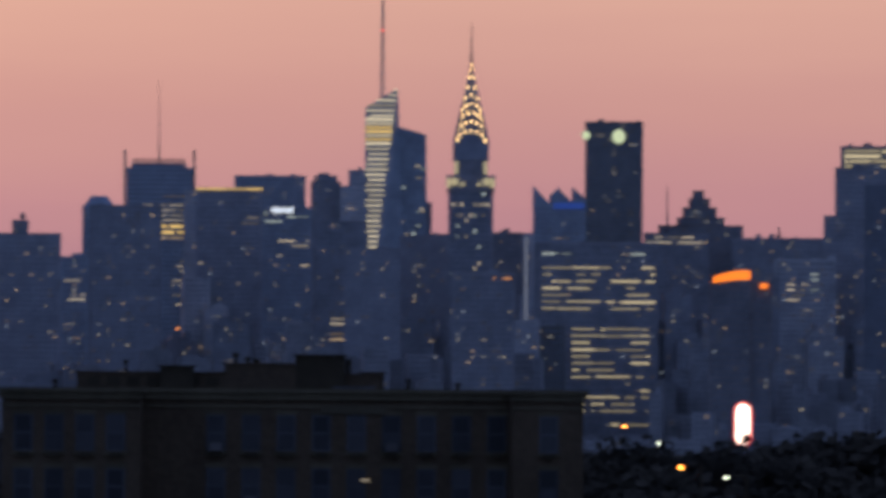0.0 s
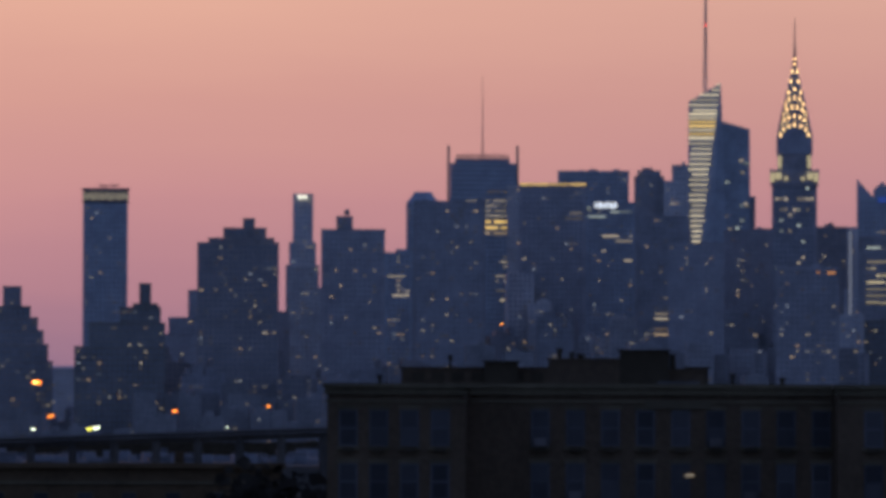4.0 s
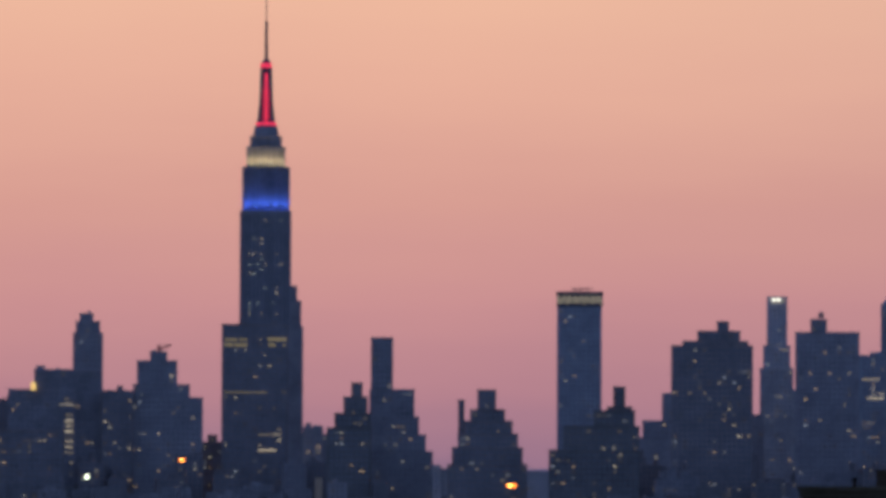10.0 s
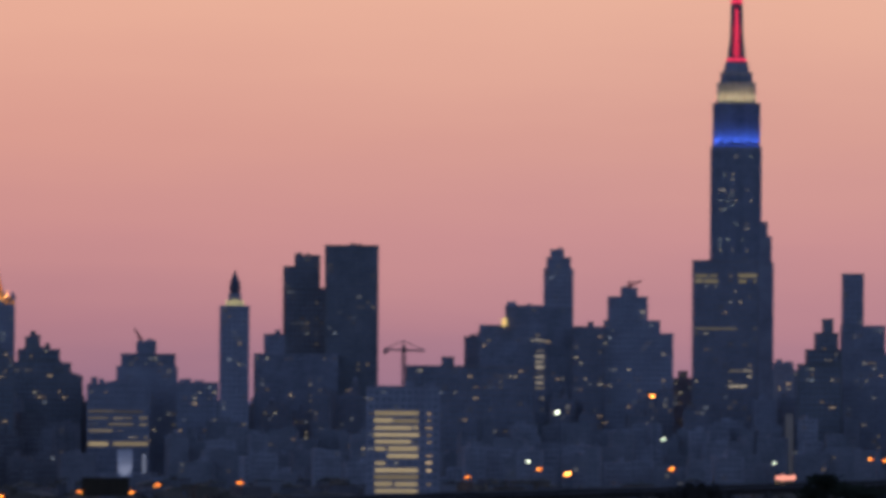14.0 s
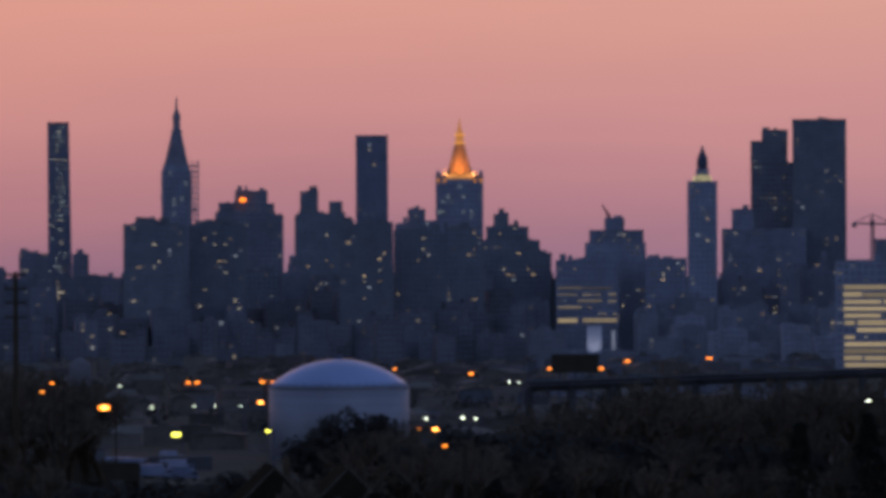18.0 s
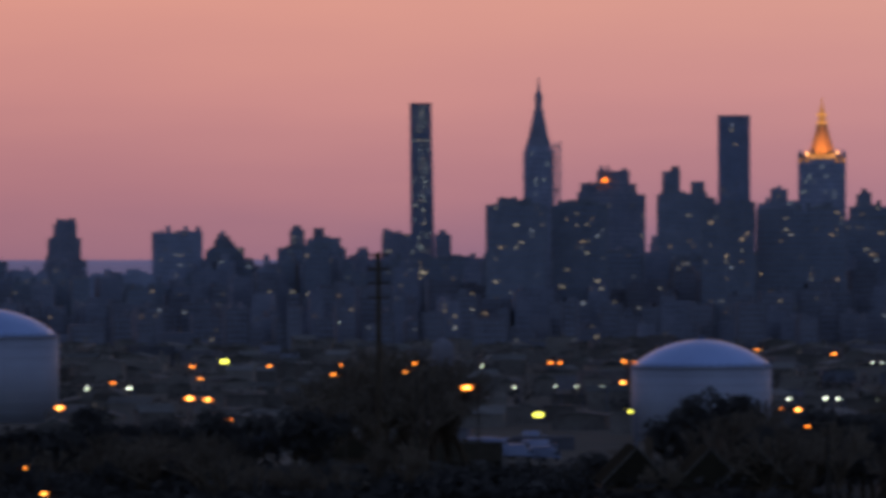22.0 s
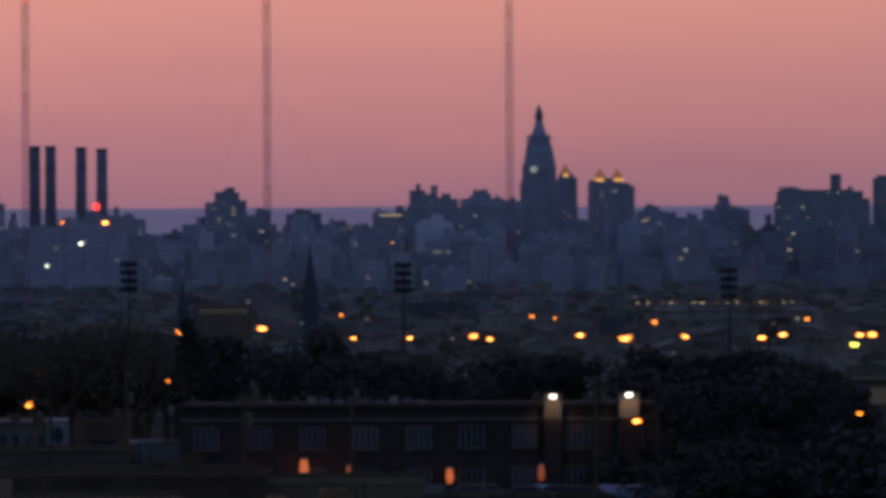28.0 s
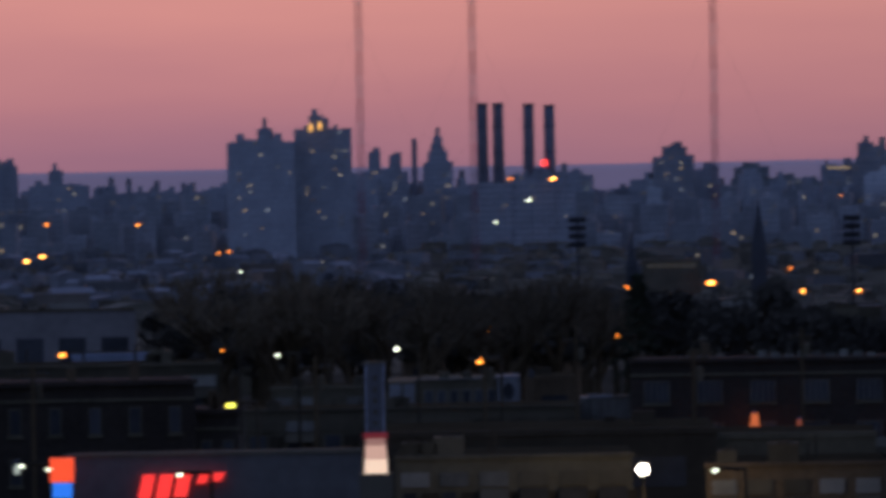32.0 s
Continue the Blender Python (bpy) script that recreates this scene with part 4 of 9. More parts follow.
street_lamp(24.547, 1770, 13.2, 1.0, MERCURY, "white street lamp glowing on a steel pole")
street_lamp(23.584, 2360, 12.1, 3.0, GREENISH, "yellow-green street lamp glowing on a steel pole")
street_lamp(23.899, 2220, 12.4, 1.4, SODIUM_DIM, "orange sodium street lamp glowing on a steel pole")
street_lamp(23.825, 1950, 12.8, 1.2, SODIUM_DIM, "orange sodium street lamp glowing on a steel pole")
street_lamp(23.940, 1630, 13.2, 2.4, SODIUM, "orange sodium street lamp glowing on a steel pole")
street_lamp(23.757, 1610, 13.3, 2.2, SODIUM, "orange sodium street lamp glowing on a steel pole")
street_lamp(23.540, 1370, 13.8, 1.4, SODIUM, "orange sodium street lamp glowing on a steel pole")
street_lamp(23.125, 2230, 12.3, 1.6, SODIUM_DIM, "orange sodium street lamp glowing on a steel pole")
street_lamp(22.477, 780, 35.6, 0.63, SODIUM_DIM, "orange sodium street lamp glowing on a steel pole")
street_lamp(22.390, 2260, 12.2, 1.7, SODIUM_DIM, "orange sodium street lamp glowing on a steel pole")
street_lamp(21.747, 780, 35.9, 0.62, SODIUM_DIM, "orange sodium street lamp glowing on a steel pole")
street_lamp(21.649, 780, 37.1, 0.53, SODIUM_DIM, "orange sodium street lamp glowing on a steel pole")
street_lamp(21.121, 780, 33.7, 1.41, SODIUM, "orange sodium street lamp glowing on a steel pole")
street_lamp(20.965, 2200, 12.4, 0.9, MERCURY, "white street lamp glowing on a steel pole")
street_lamp(20.637, 1770, 13.1, 0.9, MERCURY, "white street lamp glowing on a steel pole")
street_lamp(20.391, 1410, 13.7, 2.1, GREENISH, "yellow-green street lamp glowing on a steel pole")
street_lamp(20.269, 2290, 12.1, 1.7, SODIUM_DIM, "orange sodium street lamp glowing on a steel pole")
street_lamp(20.171, 2290, 12.1, 1.7, SODIUM_DIM, "orange sodium street lamp glowing on a steel pole")
street_lamp(19.459, 1440, 13.7, 1.1, GREENISH, "yellow-green street lamp glowing on a steel pole")
street_lamp(19.504, 2300, 12.1, 1.4, SODIUM_DIM, "orange sodium street lamp glowing on a steel pole")
street_lamp(19.417, 2300, 12.1, 1.4, SODIUM_DIM, "orange sodium street lamp glowing on a steel pole")
street_lamp(17.850, 1580, 13.4, 0.9, MERCURY, "white street lamp glowing on a steel pole")
street_lamp(17.930, 1460, 13.6, 0.9, SODIUM_DIM, "orange sodium street lamp glowing on a steel pole")
street_lamp(17.752, 1450, 13.7, 1.5, SODIUM, "orange sodium street lamp glowing on a steel pole")
street_lamp(17.477, 1590, 13.3, 0.9, MERCURY, "white street lamp glowing on a steel pole")
street_lamp(17.345, 1580, 13.4, 0.8, MERCURY, "white street lamp glowing on a steel pole")
street_lamp(17.655, 440, 37.7, 0.3, SODIUM_DIM, "orange sodium street lamp glowing on a steel pole")
street_lamp(16.754, 1560, 13.4, 0.9, MERCURY, "white street lamp glowing on a steel pole")
street_lamp(16.587, 2680, 11.5, 1.7, SODIUM_DIM, "orange sodium street lamp glowing on a steel pole")
street_lamp(16.060, 2680, 11.5, 2.0, SODIUM_DIM, "orange sodium street lamp glowing on a steel pole")
street_lamp(17.384, 2530, 11.7, 1.6, SODIUM_DIM, "orange sodium street lamp glowing on a steel pole")
street_lamp(18.170, 2690, 11.5, 1.7, SODIUM_DIM, "orange sodium street lamp glowing on a steel pole")
street_lamp(30.113, 1690, 13.2, 3.0, SODIUM, "orange sodium street lamp glowing on a steel pole")
street_lamp(29.815, 1960, 12.8, 1.6, SODIUM_DIM, "orange sodium street lamp glowing on a steel pole")
street_lamp(29.500, 1710, 13.2, 1.6, SODIUM, "orange sodium street lamp glowing on a steel pole")
street_lamp(28.727, 1690, 13.3, 2.3, SODIUM, "orange sodium street lamp glowing on a steel pole")
street_lamp(28.514, 1750, 13.0, 2.6, SODIUM, "orange sodium street lamp glowing on a steel pole")
street_lamp(28.267, 2030, 12.6, 1.7, SODIUM_DIM, "orange sodium street lamp glowing on a steel pole")
street_lamp(27.733, 1730, 13.2, 2.2, SODIUM, "orange sodium street lamp glowing on a steel pole")
street_lamp(27.607, 1740, 13.1, 2.5, SODIUM, "orange sodium street lamp glowing on a steel pole")
street_lamp(27.785, 1590, 13.4, 2.0, GREENISH, "yellow-green street lamp glowing on a steel pole")
street_lamp(27.388, 2080, 12.5, 1.7, SODIUM_DIM, "orange sodium street lamp glowing on a steel pole")
street_lamp(27.331, 1730, 13.1, 1.4, SODIUM_DIM, "orange sodium street lamp glowing on a steel pole")
street_lamp(27.118, 1870, 12.9, 2.5, GREENISH, "yellow-green street lamp glowing on a steel pole")
street_lamp(27.118, 1730, 13.2, 2.3, SODIUM, "orange sodium street lamp glowing on a steel pole")
street_lamp(26.946, 1730, 13.2, 2.3, SODIUM, "orange sodium street lamp glowing on a steel pole")
street_lamp(27.737, 420, 35.2, 0.4, SODIUM_DIM, "orange sodium street lamp glowing on a steel pole")
street_lamp(27.491, 420, 33.2, 0.3, SODIUM_DIM, "orange sodium street lamp glowing on a steel pole")
street_lamp(25.615, 420, 35.4, 0.3, SODIUM_DIM, "orange sodium street lamp glowing on a steel pole")
street_lamp(25.420, 420, 33.5, 0.5, SODIUM, "orange sodium street lamp glowing on a steel pole")
street_lamp(25.261, 1510, 13.6, 2.4, SODIUM, "orange sodium street lamp glowing on a steel pole")
street_lamp(24.979, 1780, 13.1, 1.2, MERCURY, "white street lamp glowing on a steel pole")
street_lamp(24.719, 1890, 12.9, 1.4, SODIUM_DIM, "orange sodium street lamp glowing on a steel pole")
street_lamp(24.553, 1790, 13.0, 1.4, MERCURY, "white street lamp glowing on a steel pole")
street_lamp(23.920, 2220, 12.3, 1.6, SODIUM_DIM, "orange sodium street lamp glowing on a steel pole")
street_lamp(23.846, 1950, 12.8, 1.2, SODIUM_DIM, "orange sodium street lamp glowing on a steel pole")
street_lamp(30.000, 416, 34.85, 0.6, SODIUM, "orange sodium street lamp glowing on a steel pole")
street_lamp(35.827, 3450, 47.8, 2.5, SODIUM_DIM, "orange sodium street lamp glowing on a steel pole")
street_lamp(35.397, 3450, 47.6, 3.6, SODIUM, "orange sodium street lamp glowing on a steel pole")
street_lamp(35.645, 3400, 34.8, 2.0, MERCURY, "white street lamp glowing on a steel pole")
street_lamp(36.181, 420, 36.1, 0.4, SODIUM, "orange sodium street lamp glowing on a steel pole")
street_lamp(34.637, 1820, 12.9, 1.7, SODIUM, "orange sodium street lamp glowing on a steel pole")
street_lamp(33.809, 1890, 12.8, 2.8, SODIUM, "orange sodium street lamp glowing on a steel pole")
street_lamp(34.383, 2200, 12.4, 1.4, SODIUM_DIM, "orange sodium street lamp glowing on a steel pole")
street_lamp(34.021, 2200, 12.3, 1.4, SODIUM_DIM, "orange sodium street lamp glowing on a steel pole")
street_lamp(33.262, 2210, 12.3, 1.6, SODIUM_DIM, "orange sodium street lamp glowing on a steel pole")
street_lamp(33.003, 2160, 12.4, 1.4, SODIUM_DIM, "orange sodium street lamp glowing on a steel pole")
street_lamp(32.878, 1720, 13.1, 1.6, SODIUM, "orange sodium street lamp glowing on a steel pole")
street_lamp(32.309, 1710, 13.2, 1.8, SODIUM, "orange sodium street lamp glowing on a steel pole")
street_lamp(31.659, 1740, 13.1, 2.5, SODIUM, "orange sodium street lamp glowing on a steel pole")
street_lamp(31.492, 1690, 13.3, 1.8, SODIUM, "orange sodium street lamp glowing on a steel pole")
street_lamp(31.059, 2110, 12.5, 1.8, SODIUM_DIM, "orange sodium street lamp glowing on a steel pole")
street_lamp(30.829, 2070, 12.5, 1.1, SODIUM_DIM, "orange sodium street lamp glowing on a steel pole")
street_lamp(30.572, 1740, 13.2, 2.5, SODIUM, "orange sodium street lamp glowing on a steel pole")
street_lamp(30.090, 1720, 13.2, 2.5, SODIUM, "orange sodium street lamp glowing on a steel pole")
street_lamp(30.164, 1700, 13.3, 1.1, SODIUM_DIM, "orange sodium street lamp glowing on a steel pole")
street_lamp(29.813, 2000, 12.7, 1.5, SODIUM_DIM, "orange sodium street lamp glowing on a steel pole")
street_lamp(29.515, 1730, 13.2, 1.6, SODIUM, "orange sodium street lamp glowing on a steel pole")
street_lamp(32.479, 3600, 33.4, 1.5, SODIUM_DIM, "orange sodium street lamp glowing on a steel pole")
street_lamp(40.764, 2820, 11.3, 2.9, SODIUM, "orange sodium street lamp glowing on a steel pole")
street_lamp(40.603, 3010, 11.0, 3.1, SODIUM, "orange sodium street lamp glowing on a steel pole")
street_lamp(40.551, 3300, 26.0, 2.4, SODIUM_DIM, "orange sodium street lamp glowing on a steel pole")
street_lamp(39.628, 3300, 25.0, 2.8, SODIUM_DIM, "orange sodium street lamp glowing on a steel pole")
street_lamp(38.813, 3020, 10.9, 2.2, SODIUM_DIM, "orange sodium street lamp glowing on a steel pole")
street_lamp(38.710, 3080, 11.0, 2.3, SODIUM_DIM, "orange sodium street lamp glowing on a steel pole")
street_lamp(38.587, 2320, 12.1, 1.6, MERCURY, "white street lamp glowing on a steel pole")
street_lamp(37.653, 1450, 13.7, 1.2, SODIUM_DIM, "orange sodium street lamp glowing on a steel pole")
street_lamp(37.427, 1560, 13.5, 0.7, MERCURY, "white street lamp glowing on a steel pole")
street_lamp(38.235, 420, 36.9, 0.3, MERCURY, "white street lamp glowing on a steel pole")
street_lamp(37.020, 420, 37.2, 0.4, MERCURY, "white street lamp glowing on a steel pole")
street_lamp(36.176, 420, 36.3, 0.5, SODIUM, "orange sodium street lamp glowing on a steel pole")
street_lamp(40.421, 420, 37.2, 0.5, SODIUM, "orange sodium street lamp glowing on a steel pole")
street_lamp(39.384, 1410, 13.6, 0.8, MERCURY, "white street lamp glowing on a steel pole")
street_lamp(38.721, 338, 36.5, 0.5, GREENISH, "yellow-green street lamp glowing on a steel pole")
street_lamp(34.662, 1850, 12.9, 1.5, SODIUM_DIM, "orange sodium street lamp glowing on a steel pole")
street_lamp(33.799, 298, 34.2, 0.3, MERCURY, "white street lamp glowing on a steel pole")
street_lamp(35.647, 3300, 35.5, 2.2, MERCURY, "white street lamp glowing on a steel pole")
street_lamp(35.991, 3300, 22.6, 1.9, MERCURY, "white street lamp glowing on a steel pole")
street_lamp(35.839, 3400, 47.9, 2.1, SODIUM_DIM, "orange sodium street lamp glowing on a steel pole")
street_lamp(20.212, 1790, 13.0, 0.6, MERCURY, "white street lamp glowing on a steel pole")
street_lamp(19.993, 1780, 13.0, 0.6, MERCURY, "white street lamp glowing on a steel pole")
street_lamp(19.746, 1780, 13.0, 0.6, MERCURY, "white street lamp glowing on a steel pole")
street_lamp(17.005, 2250, 12.3, 0.9, MERCURY, "white street lamp glowing on a steel pole")
street_lamp(16.902, 2250, 12.3, 0.9, MERCURY, "white street lamp glowing on a steel pole")
street_lamp(19.258, 1490, 13.5, 0.5, MERCURY, "white street lamp glowing on a steel pole")
street_lamp(17.577, 430, 32.0, 0.3, MERCURY, "white street lamp glowing on a steel pole")
street_lamp(22.412, 3400, 18.7, 0.9, MERCURY, "white street lamp glowing on a steel pole")
street_lamp(40.854, 300, 35.0, 0.3, MERCURY, "white street lamp glowing on a steel pole")
street_lamp(40.580, 300, 34.8, 0.3, MERCURY, "white street lamp glowing on a steel pole")
street_lamp(39.251, 284, 35.2, 0.3, MERCURY, "white street lamp glowing on a steel pole")
street_lamp(38.603, 800, 29.1, 0.3, MERCURY, "white street lamp glowing on a steel pole")
street_lamp(37.542, 1100, 24.2, 0.3, MERCURY, "white street lamp glowing on a steel pole")
street_lamp(39.585, 1000, 24.2, 0.3, MERCURY, "white street lamp glowing on a steel pole")
street_lamp(38.797, 500, 34.9, 0.3, SODIUM_DIM, "orange sodium street lamp glowing on a steel pole")
street_lamp(37.654, 1300, 23.4, 0.4, MERCURY, "white street lamp glowing on a steel pole")
street_lamp(12.946, 560, 36.5, 0.3, MERCURY, "white street lamp glowing on a steel pole")
street_lamp(12.723, 560, 36.4, 0.3, MERCURY, "white street lamp glowing on a steel pole")
street_lamp(12.294, 560, 36.4, 0.3, MERCURY, "white street lamp glowing on a steel pole")
street_lamp(12.764, 520, 35.8, 0.3, SODIUM_DIM, "orange sodium street lamp glowing on a steel pole")
street_lamp(12.666, 520, 35.6, 0.3, MERCURY, "white street lamp glowing on a steel pole")
street_lamp(12.506, 520, 35.6, 0.3, MERCURY, "white street lamp glowing on a steel pole")
street_lamp(12.346, 520, 35.6, 0.3, MERCURY, "white street lamp glowing on a steel pole")
street_lamp(37.662, 590, 35.0, 0.4, SODIUM_DIM, "orange sodium street lamp glowing on a steel pole")
street_lamp(37.431, 590, 35.9, 0.3, MERCURY, "white street lamp glowing on a steel pole")
street_lamp(36.074, 560, 34.6, 0.3, SODIUM_DIM, "orange sodium street lamp glowing on a steel pole")
street_lamp(34.770, 520, 35.0, 0.3, SODIUM_DIM, "orange sodium street lamp glowing on a steel pole")
street_lamp(31.964, 300, 34.8, 0.3, MERCURY, "white street lamp glowing on a steel pole")

# ---- landmark towers ----
def great_spire():
    """The tallest tower: a stepped limestone shaft with blue, ivory and red floodlit tiers, a mast and an antenna."""
    d = 4316
    k = ground_z(d)
    o = thing("skyscraper", spot(9.936, d), "tall stepped limestone skyscraper with red, ivory and blue floodlit crown", "skyscraper", "skyline")

    def tier(name, x, y0, y1, z0, z1, mat=GREY, label=""):
        return part(name, boxes(name, mat, [(-x, x, y0, y1, z0 - k, z1 - k)]), o, label)

    def flood(p, q, colour, watts):
        lamp = bpy.data.lights.new("tier_floodlight", "SPOT")
        lamp.energy, lamp.color, lamp.spot_size, lamp.spot_blend, lamp.shadow_soft_size = watts, colour, radians(105), .8, .4
        lo = new("tier_floodlight_beam", lamp)
        site = spot(9.936, d)
        lo.matrix_world = look(tuple(site @ Vector(p)), tuple(site @ Vector(q)))
    shaft = tier("shaft", 19.7, 0, 42, k, 255.5)
    part("wing", boxes("wing", GREY, [(-26, -19.7, 3, 40, 0, 150 - k), (19.7, 24.4, 3, 40, 0, 198 - k), (24.4, 27.6, 5, 38, 0, 187 - k), (27.6, 29.2, 6, 36, 0, 167 - k)]), o)
    blue = tier("upper_shaft", 18.0, 1.5, 40, 255.5, 289, GREY)
    ivory = tier("ivory_tier", 14.8, 4, 37, 289, 305, GREY)
    cap = tier("cap", 12.2, 6, 34, 305, 313)
    part("cap_top", frustum("cap_top", GREY, [(10, 12, 313 - k, 0, 20), (8.6, 10, 320.5 - k, 0, 20)]), o)
    # floodlights between the piers of the lit tiers
    for i in range(11):
        x = -16.4 + i * 3.28
        part("blue_lens", boxes("blue_lens", ROYAL, [(x - .7, x + .7, .7, 1.2, 255.7 - k, 257.2 - k)]), blue, "glowing blue floodlight lens")
        part("rib", boxes("rib", GREY, [(x + 1.15, x + 2.1, .3, 1.5, 257.5 - k, 288.6 - k)]), blue)
    for i in range(7):
        x = -12.6 + i * 4.2
        part("rib", boxes("rib", GREY, [(x - .7, x + .7, 3.0, 4.0, 290 - k, 304.8 - k)]), ivory)
        part("ivory_lens", boxes("ivory_lens", IVORY, [(x + 1.2, x + 2.8, 2.4, 3.0, 289.3 - k, 290.6 - k)]), ivory, "glowing ivory floodlight lens")
    for i in range(5):
        flood((-14.4 + i * 7.2, -3.2, 257.0 - k), (-14.4 + i * 7.2, 1.5, 266.5 - k), (0.05, 0.14, 1.0), 6600)
    for i in range(4):
        flood((-11.4 + i * 7.6, -1.2, 290.4 - k), (-11.4 + i * 7.6, 4.0, 297 - k), (1.0, 0.76, 0.38), 3200)
    mast = part("mooring_mast", frustum("mooring_mast", STEEL, [(8.6, 8.6, 320.5 - k, 0, 20), (7.0, 7.0, 326 - k, 0, 20), (5.4, 5.4, 340 - k, 0, 20), (5.0, 5.0, 352 - k, 0, 20), (4.6, 4.6, 367 - k, 0, 20), (2.6, 2.6, 373 - k, 0, 20)], 12, 15), o)
    # red light on the mast, put in as glowing strips and rings
    for a, b, z0, z1 in ((-2.6, -2.1, 326, 350), (-1.2, 1.2, 325, 362), (2.1, 2.6, 326, 350)):
        part("red_strip", boxes("red_strip", RED, [(a, b, 11.6, 14.0, z0 - k, z1 - k)]), mast)
    part("red_ring", frustum("red_ring", RED, [(8.5, 8.5, 321.8 - k, 0, 20), (8.0, 8.0, 324.4 - k, 0, 20)], 12, 15), mast)
    part("red_ring", frustum("red_ring", RED, [(5.0, 5.0, 366.4 - k, 0, 20), (4.2, 4.2, 370.2 - k, 0, 20)], 12, 15), mast)
    part("antenna", frustum("antenna", STEEL, [(1.3, 1.3, 373 - k, 0, 20), (1.0, 1.0, 402 - k, 0, 20), (.45, .45, 403 - k, 0, 20), (.3, .3, 430 - k, 0, 20)], 8, 0), o)
    # limestone piers and the dark window strips between them
    piers, strips = [], []
    for i in range(14):
        x = -19.0 + i * 2.92
        piers.append((x - .45, x + .45, -.45, 0, 0, 254.5 - k))
        if i < 13:
            strips += [(x + .75, x + 2.2, -.12, -.02, 0, 253.5 - k)]
    for box in piers:
        part("pier", boxes("pier", GREY, [box]), shaft)
    part("glazing", boxes("glazing", GLASS, strips), shaft, "dark window strips")
    rnd = random.Random(5)
    for band, n in ((248, 2), (234, 4), (222, 6), (214, 5), (207, 2), (196, 3), (184, 4), (176, 3), (168, 1)):
        for _ in range(n):
            i = rnd.randrange(2, 11)
            lit_pane(shaft, -19.0 + i * 2.92 + 1.46, -.3, band - k + rnd.choice((0, 0, 0, -3.8)), 1.3, .9, rnd.choice((CREAM, COOL, CREAM)))


great_spire()


def crowned_skyscraper():
    """A slim brick tower with a stack of narrowing arches, lit triangular windows and a needle."""
    d = 4020
    k = ground_z(d)
    o = thing("skyscraper", spot(-0.271, d), "slim skyscraper with lit arched steel crown and needle spire", "skyscraper", "skyline")
    body = part("shaft", boxes("shaft", GREY, [(-16, 16, 0, 34, 0, 188 - k)]), o)
    cells = glazing([(-16, 16, 188 - k)], [0], 40, 3.1, 3.8)
    part("glazing", window_mesh(cells, 1.7, 2.0, GLASS), body, "unlit window panes", None, "stuff")
    rnd = random.Random(8)
    for x, y, z in rnd.sample(cells, 24):
        lit_pane(body, x, -.2, z, 2.0, 1.8, rnd.choice((CREAM, COOL)))
    for zz in (171.5, 178.5):
        for x, y, z in cells:
            if abs(z - (zz - k)) < 1.9 and rnd.random() < .75:
                lit_pane(body, x, -.2, z, 1.8, 1.8, CREAM)
    part("shoulder", boxes("shoulder", GREY, [(-17, 17, -1, 35, 188 - k, 191 - k), (-14, 14, 1, 33, 191 - k, 199 - k), (-17.4, -14.5, -1.5, 2, 191 - k, 199 - k), (14.5, 17.4, -1.5, 2, 191 - k, 199 - k)]), o)
    # floodlight on the shoulders and neck, put in as glowing panels
    for x, w, z, h in ((-15.6, 3.0, 193.4, 6.5), (15.4, 3.0, 193.4, 6.5), (-11.4, 4.2, 194.4, 4.8), (11.2, 4.2, 194.4, 4.8), (-6, 2.6, 192.5, 2.6), (6, 2.6, 192.5, 2.6)):
        part("ivory_floodlight", boxes("ivory_floodlight", IVORY, [(x - w / 2, x + w / 2, -1.9, -1.6, z - h / 2 - k, z + h / 2 - k)]), o)
    neck = part("neck", boxes("neck", GREY, [(-12, 12, 3, 30, 199 - k, 222 - k)]), o)
    for x in (-10.4, 10.4):
        part("ivory_floodlight", boxes("ivory_floodlight", IVORY, [(x - 1.1, x + 1.1, 2.6, 2.9, 200 - k, 209 - k)]), neck)
    # nested arches of the crown, each higher one narrower
    prof = [(12.8, 222, 20), (11.4, 229, 19), (9.9, 236.5, 17), (8.2, 244, 15), (6.4, 252, 12), (4.7, 260, 9), (3.1, 268, 7)]
    for w, z, h in prof:
        vs, fs, n = [], [], 14
        z0 = z - 12
        pts = [(-w, z0)] + [(-w * math.cos(math.pi * i / n), z + h * .62 * math.sin(math.pi * i / n) ** .8) for i in range(n + 1)] + [(w, z0)]
        y0, y1 = 15 - w * 1.0, 17 + w * 1.0
        vs = [(x, y0, zz - k) for x, zz in pts] + [(x, y1, zz - k) for x, zz in pts]
        m = len(pts)
        fs = [tuple(range(m)), tuple(reversed(range(m, 2 * m)))] + [(i, i + m, (i + 1) % m + m, (i + 1) % m) for i in range(m)]
        arch = part("crown_arch", mesh_from("crown_arch", vs, fs, CROWN_STEEL), o)
        nl = max(2, int(w * .62))
        for i in range(nl):
            a = math.pi * (i + .5) / nl
            r = .8
            x, zz = -w * r * math.cos(a), z + h * .62 * r * math.sin(a) ** .8 - .6
            tri = [(x - .85, y0 - .1, zz - 1.5 - k), (x + .85, y0 - .1, zz - 1.5 - k), (x, y0 - .1, zz + 1.9 - k), (x - .85, y0 + .05, zz - 1.5 - k), (x + .85, y0 + .05, zz - 1.5 - k), (x, y0 + .05, zz + 1.9 - k)]
            part("triangle_window", mesh_from("triangle_window", tri, [(0, 1, 2), (5, 4, 3), (0, 3, 4, 1), (1, 4, 5, 2), (2, 5, 3, 0)], CROWN), arch, "glowing triangular window")
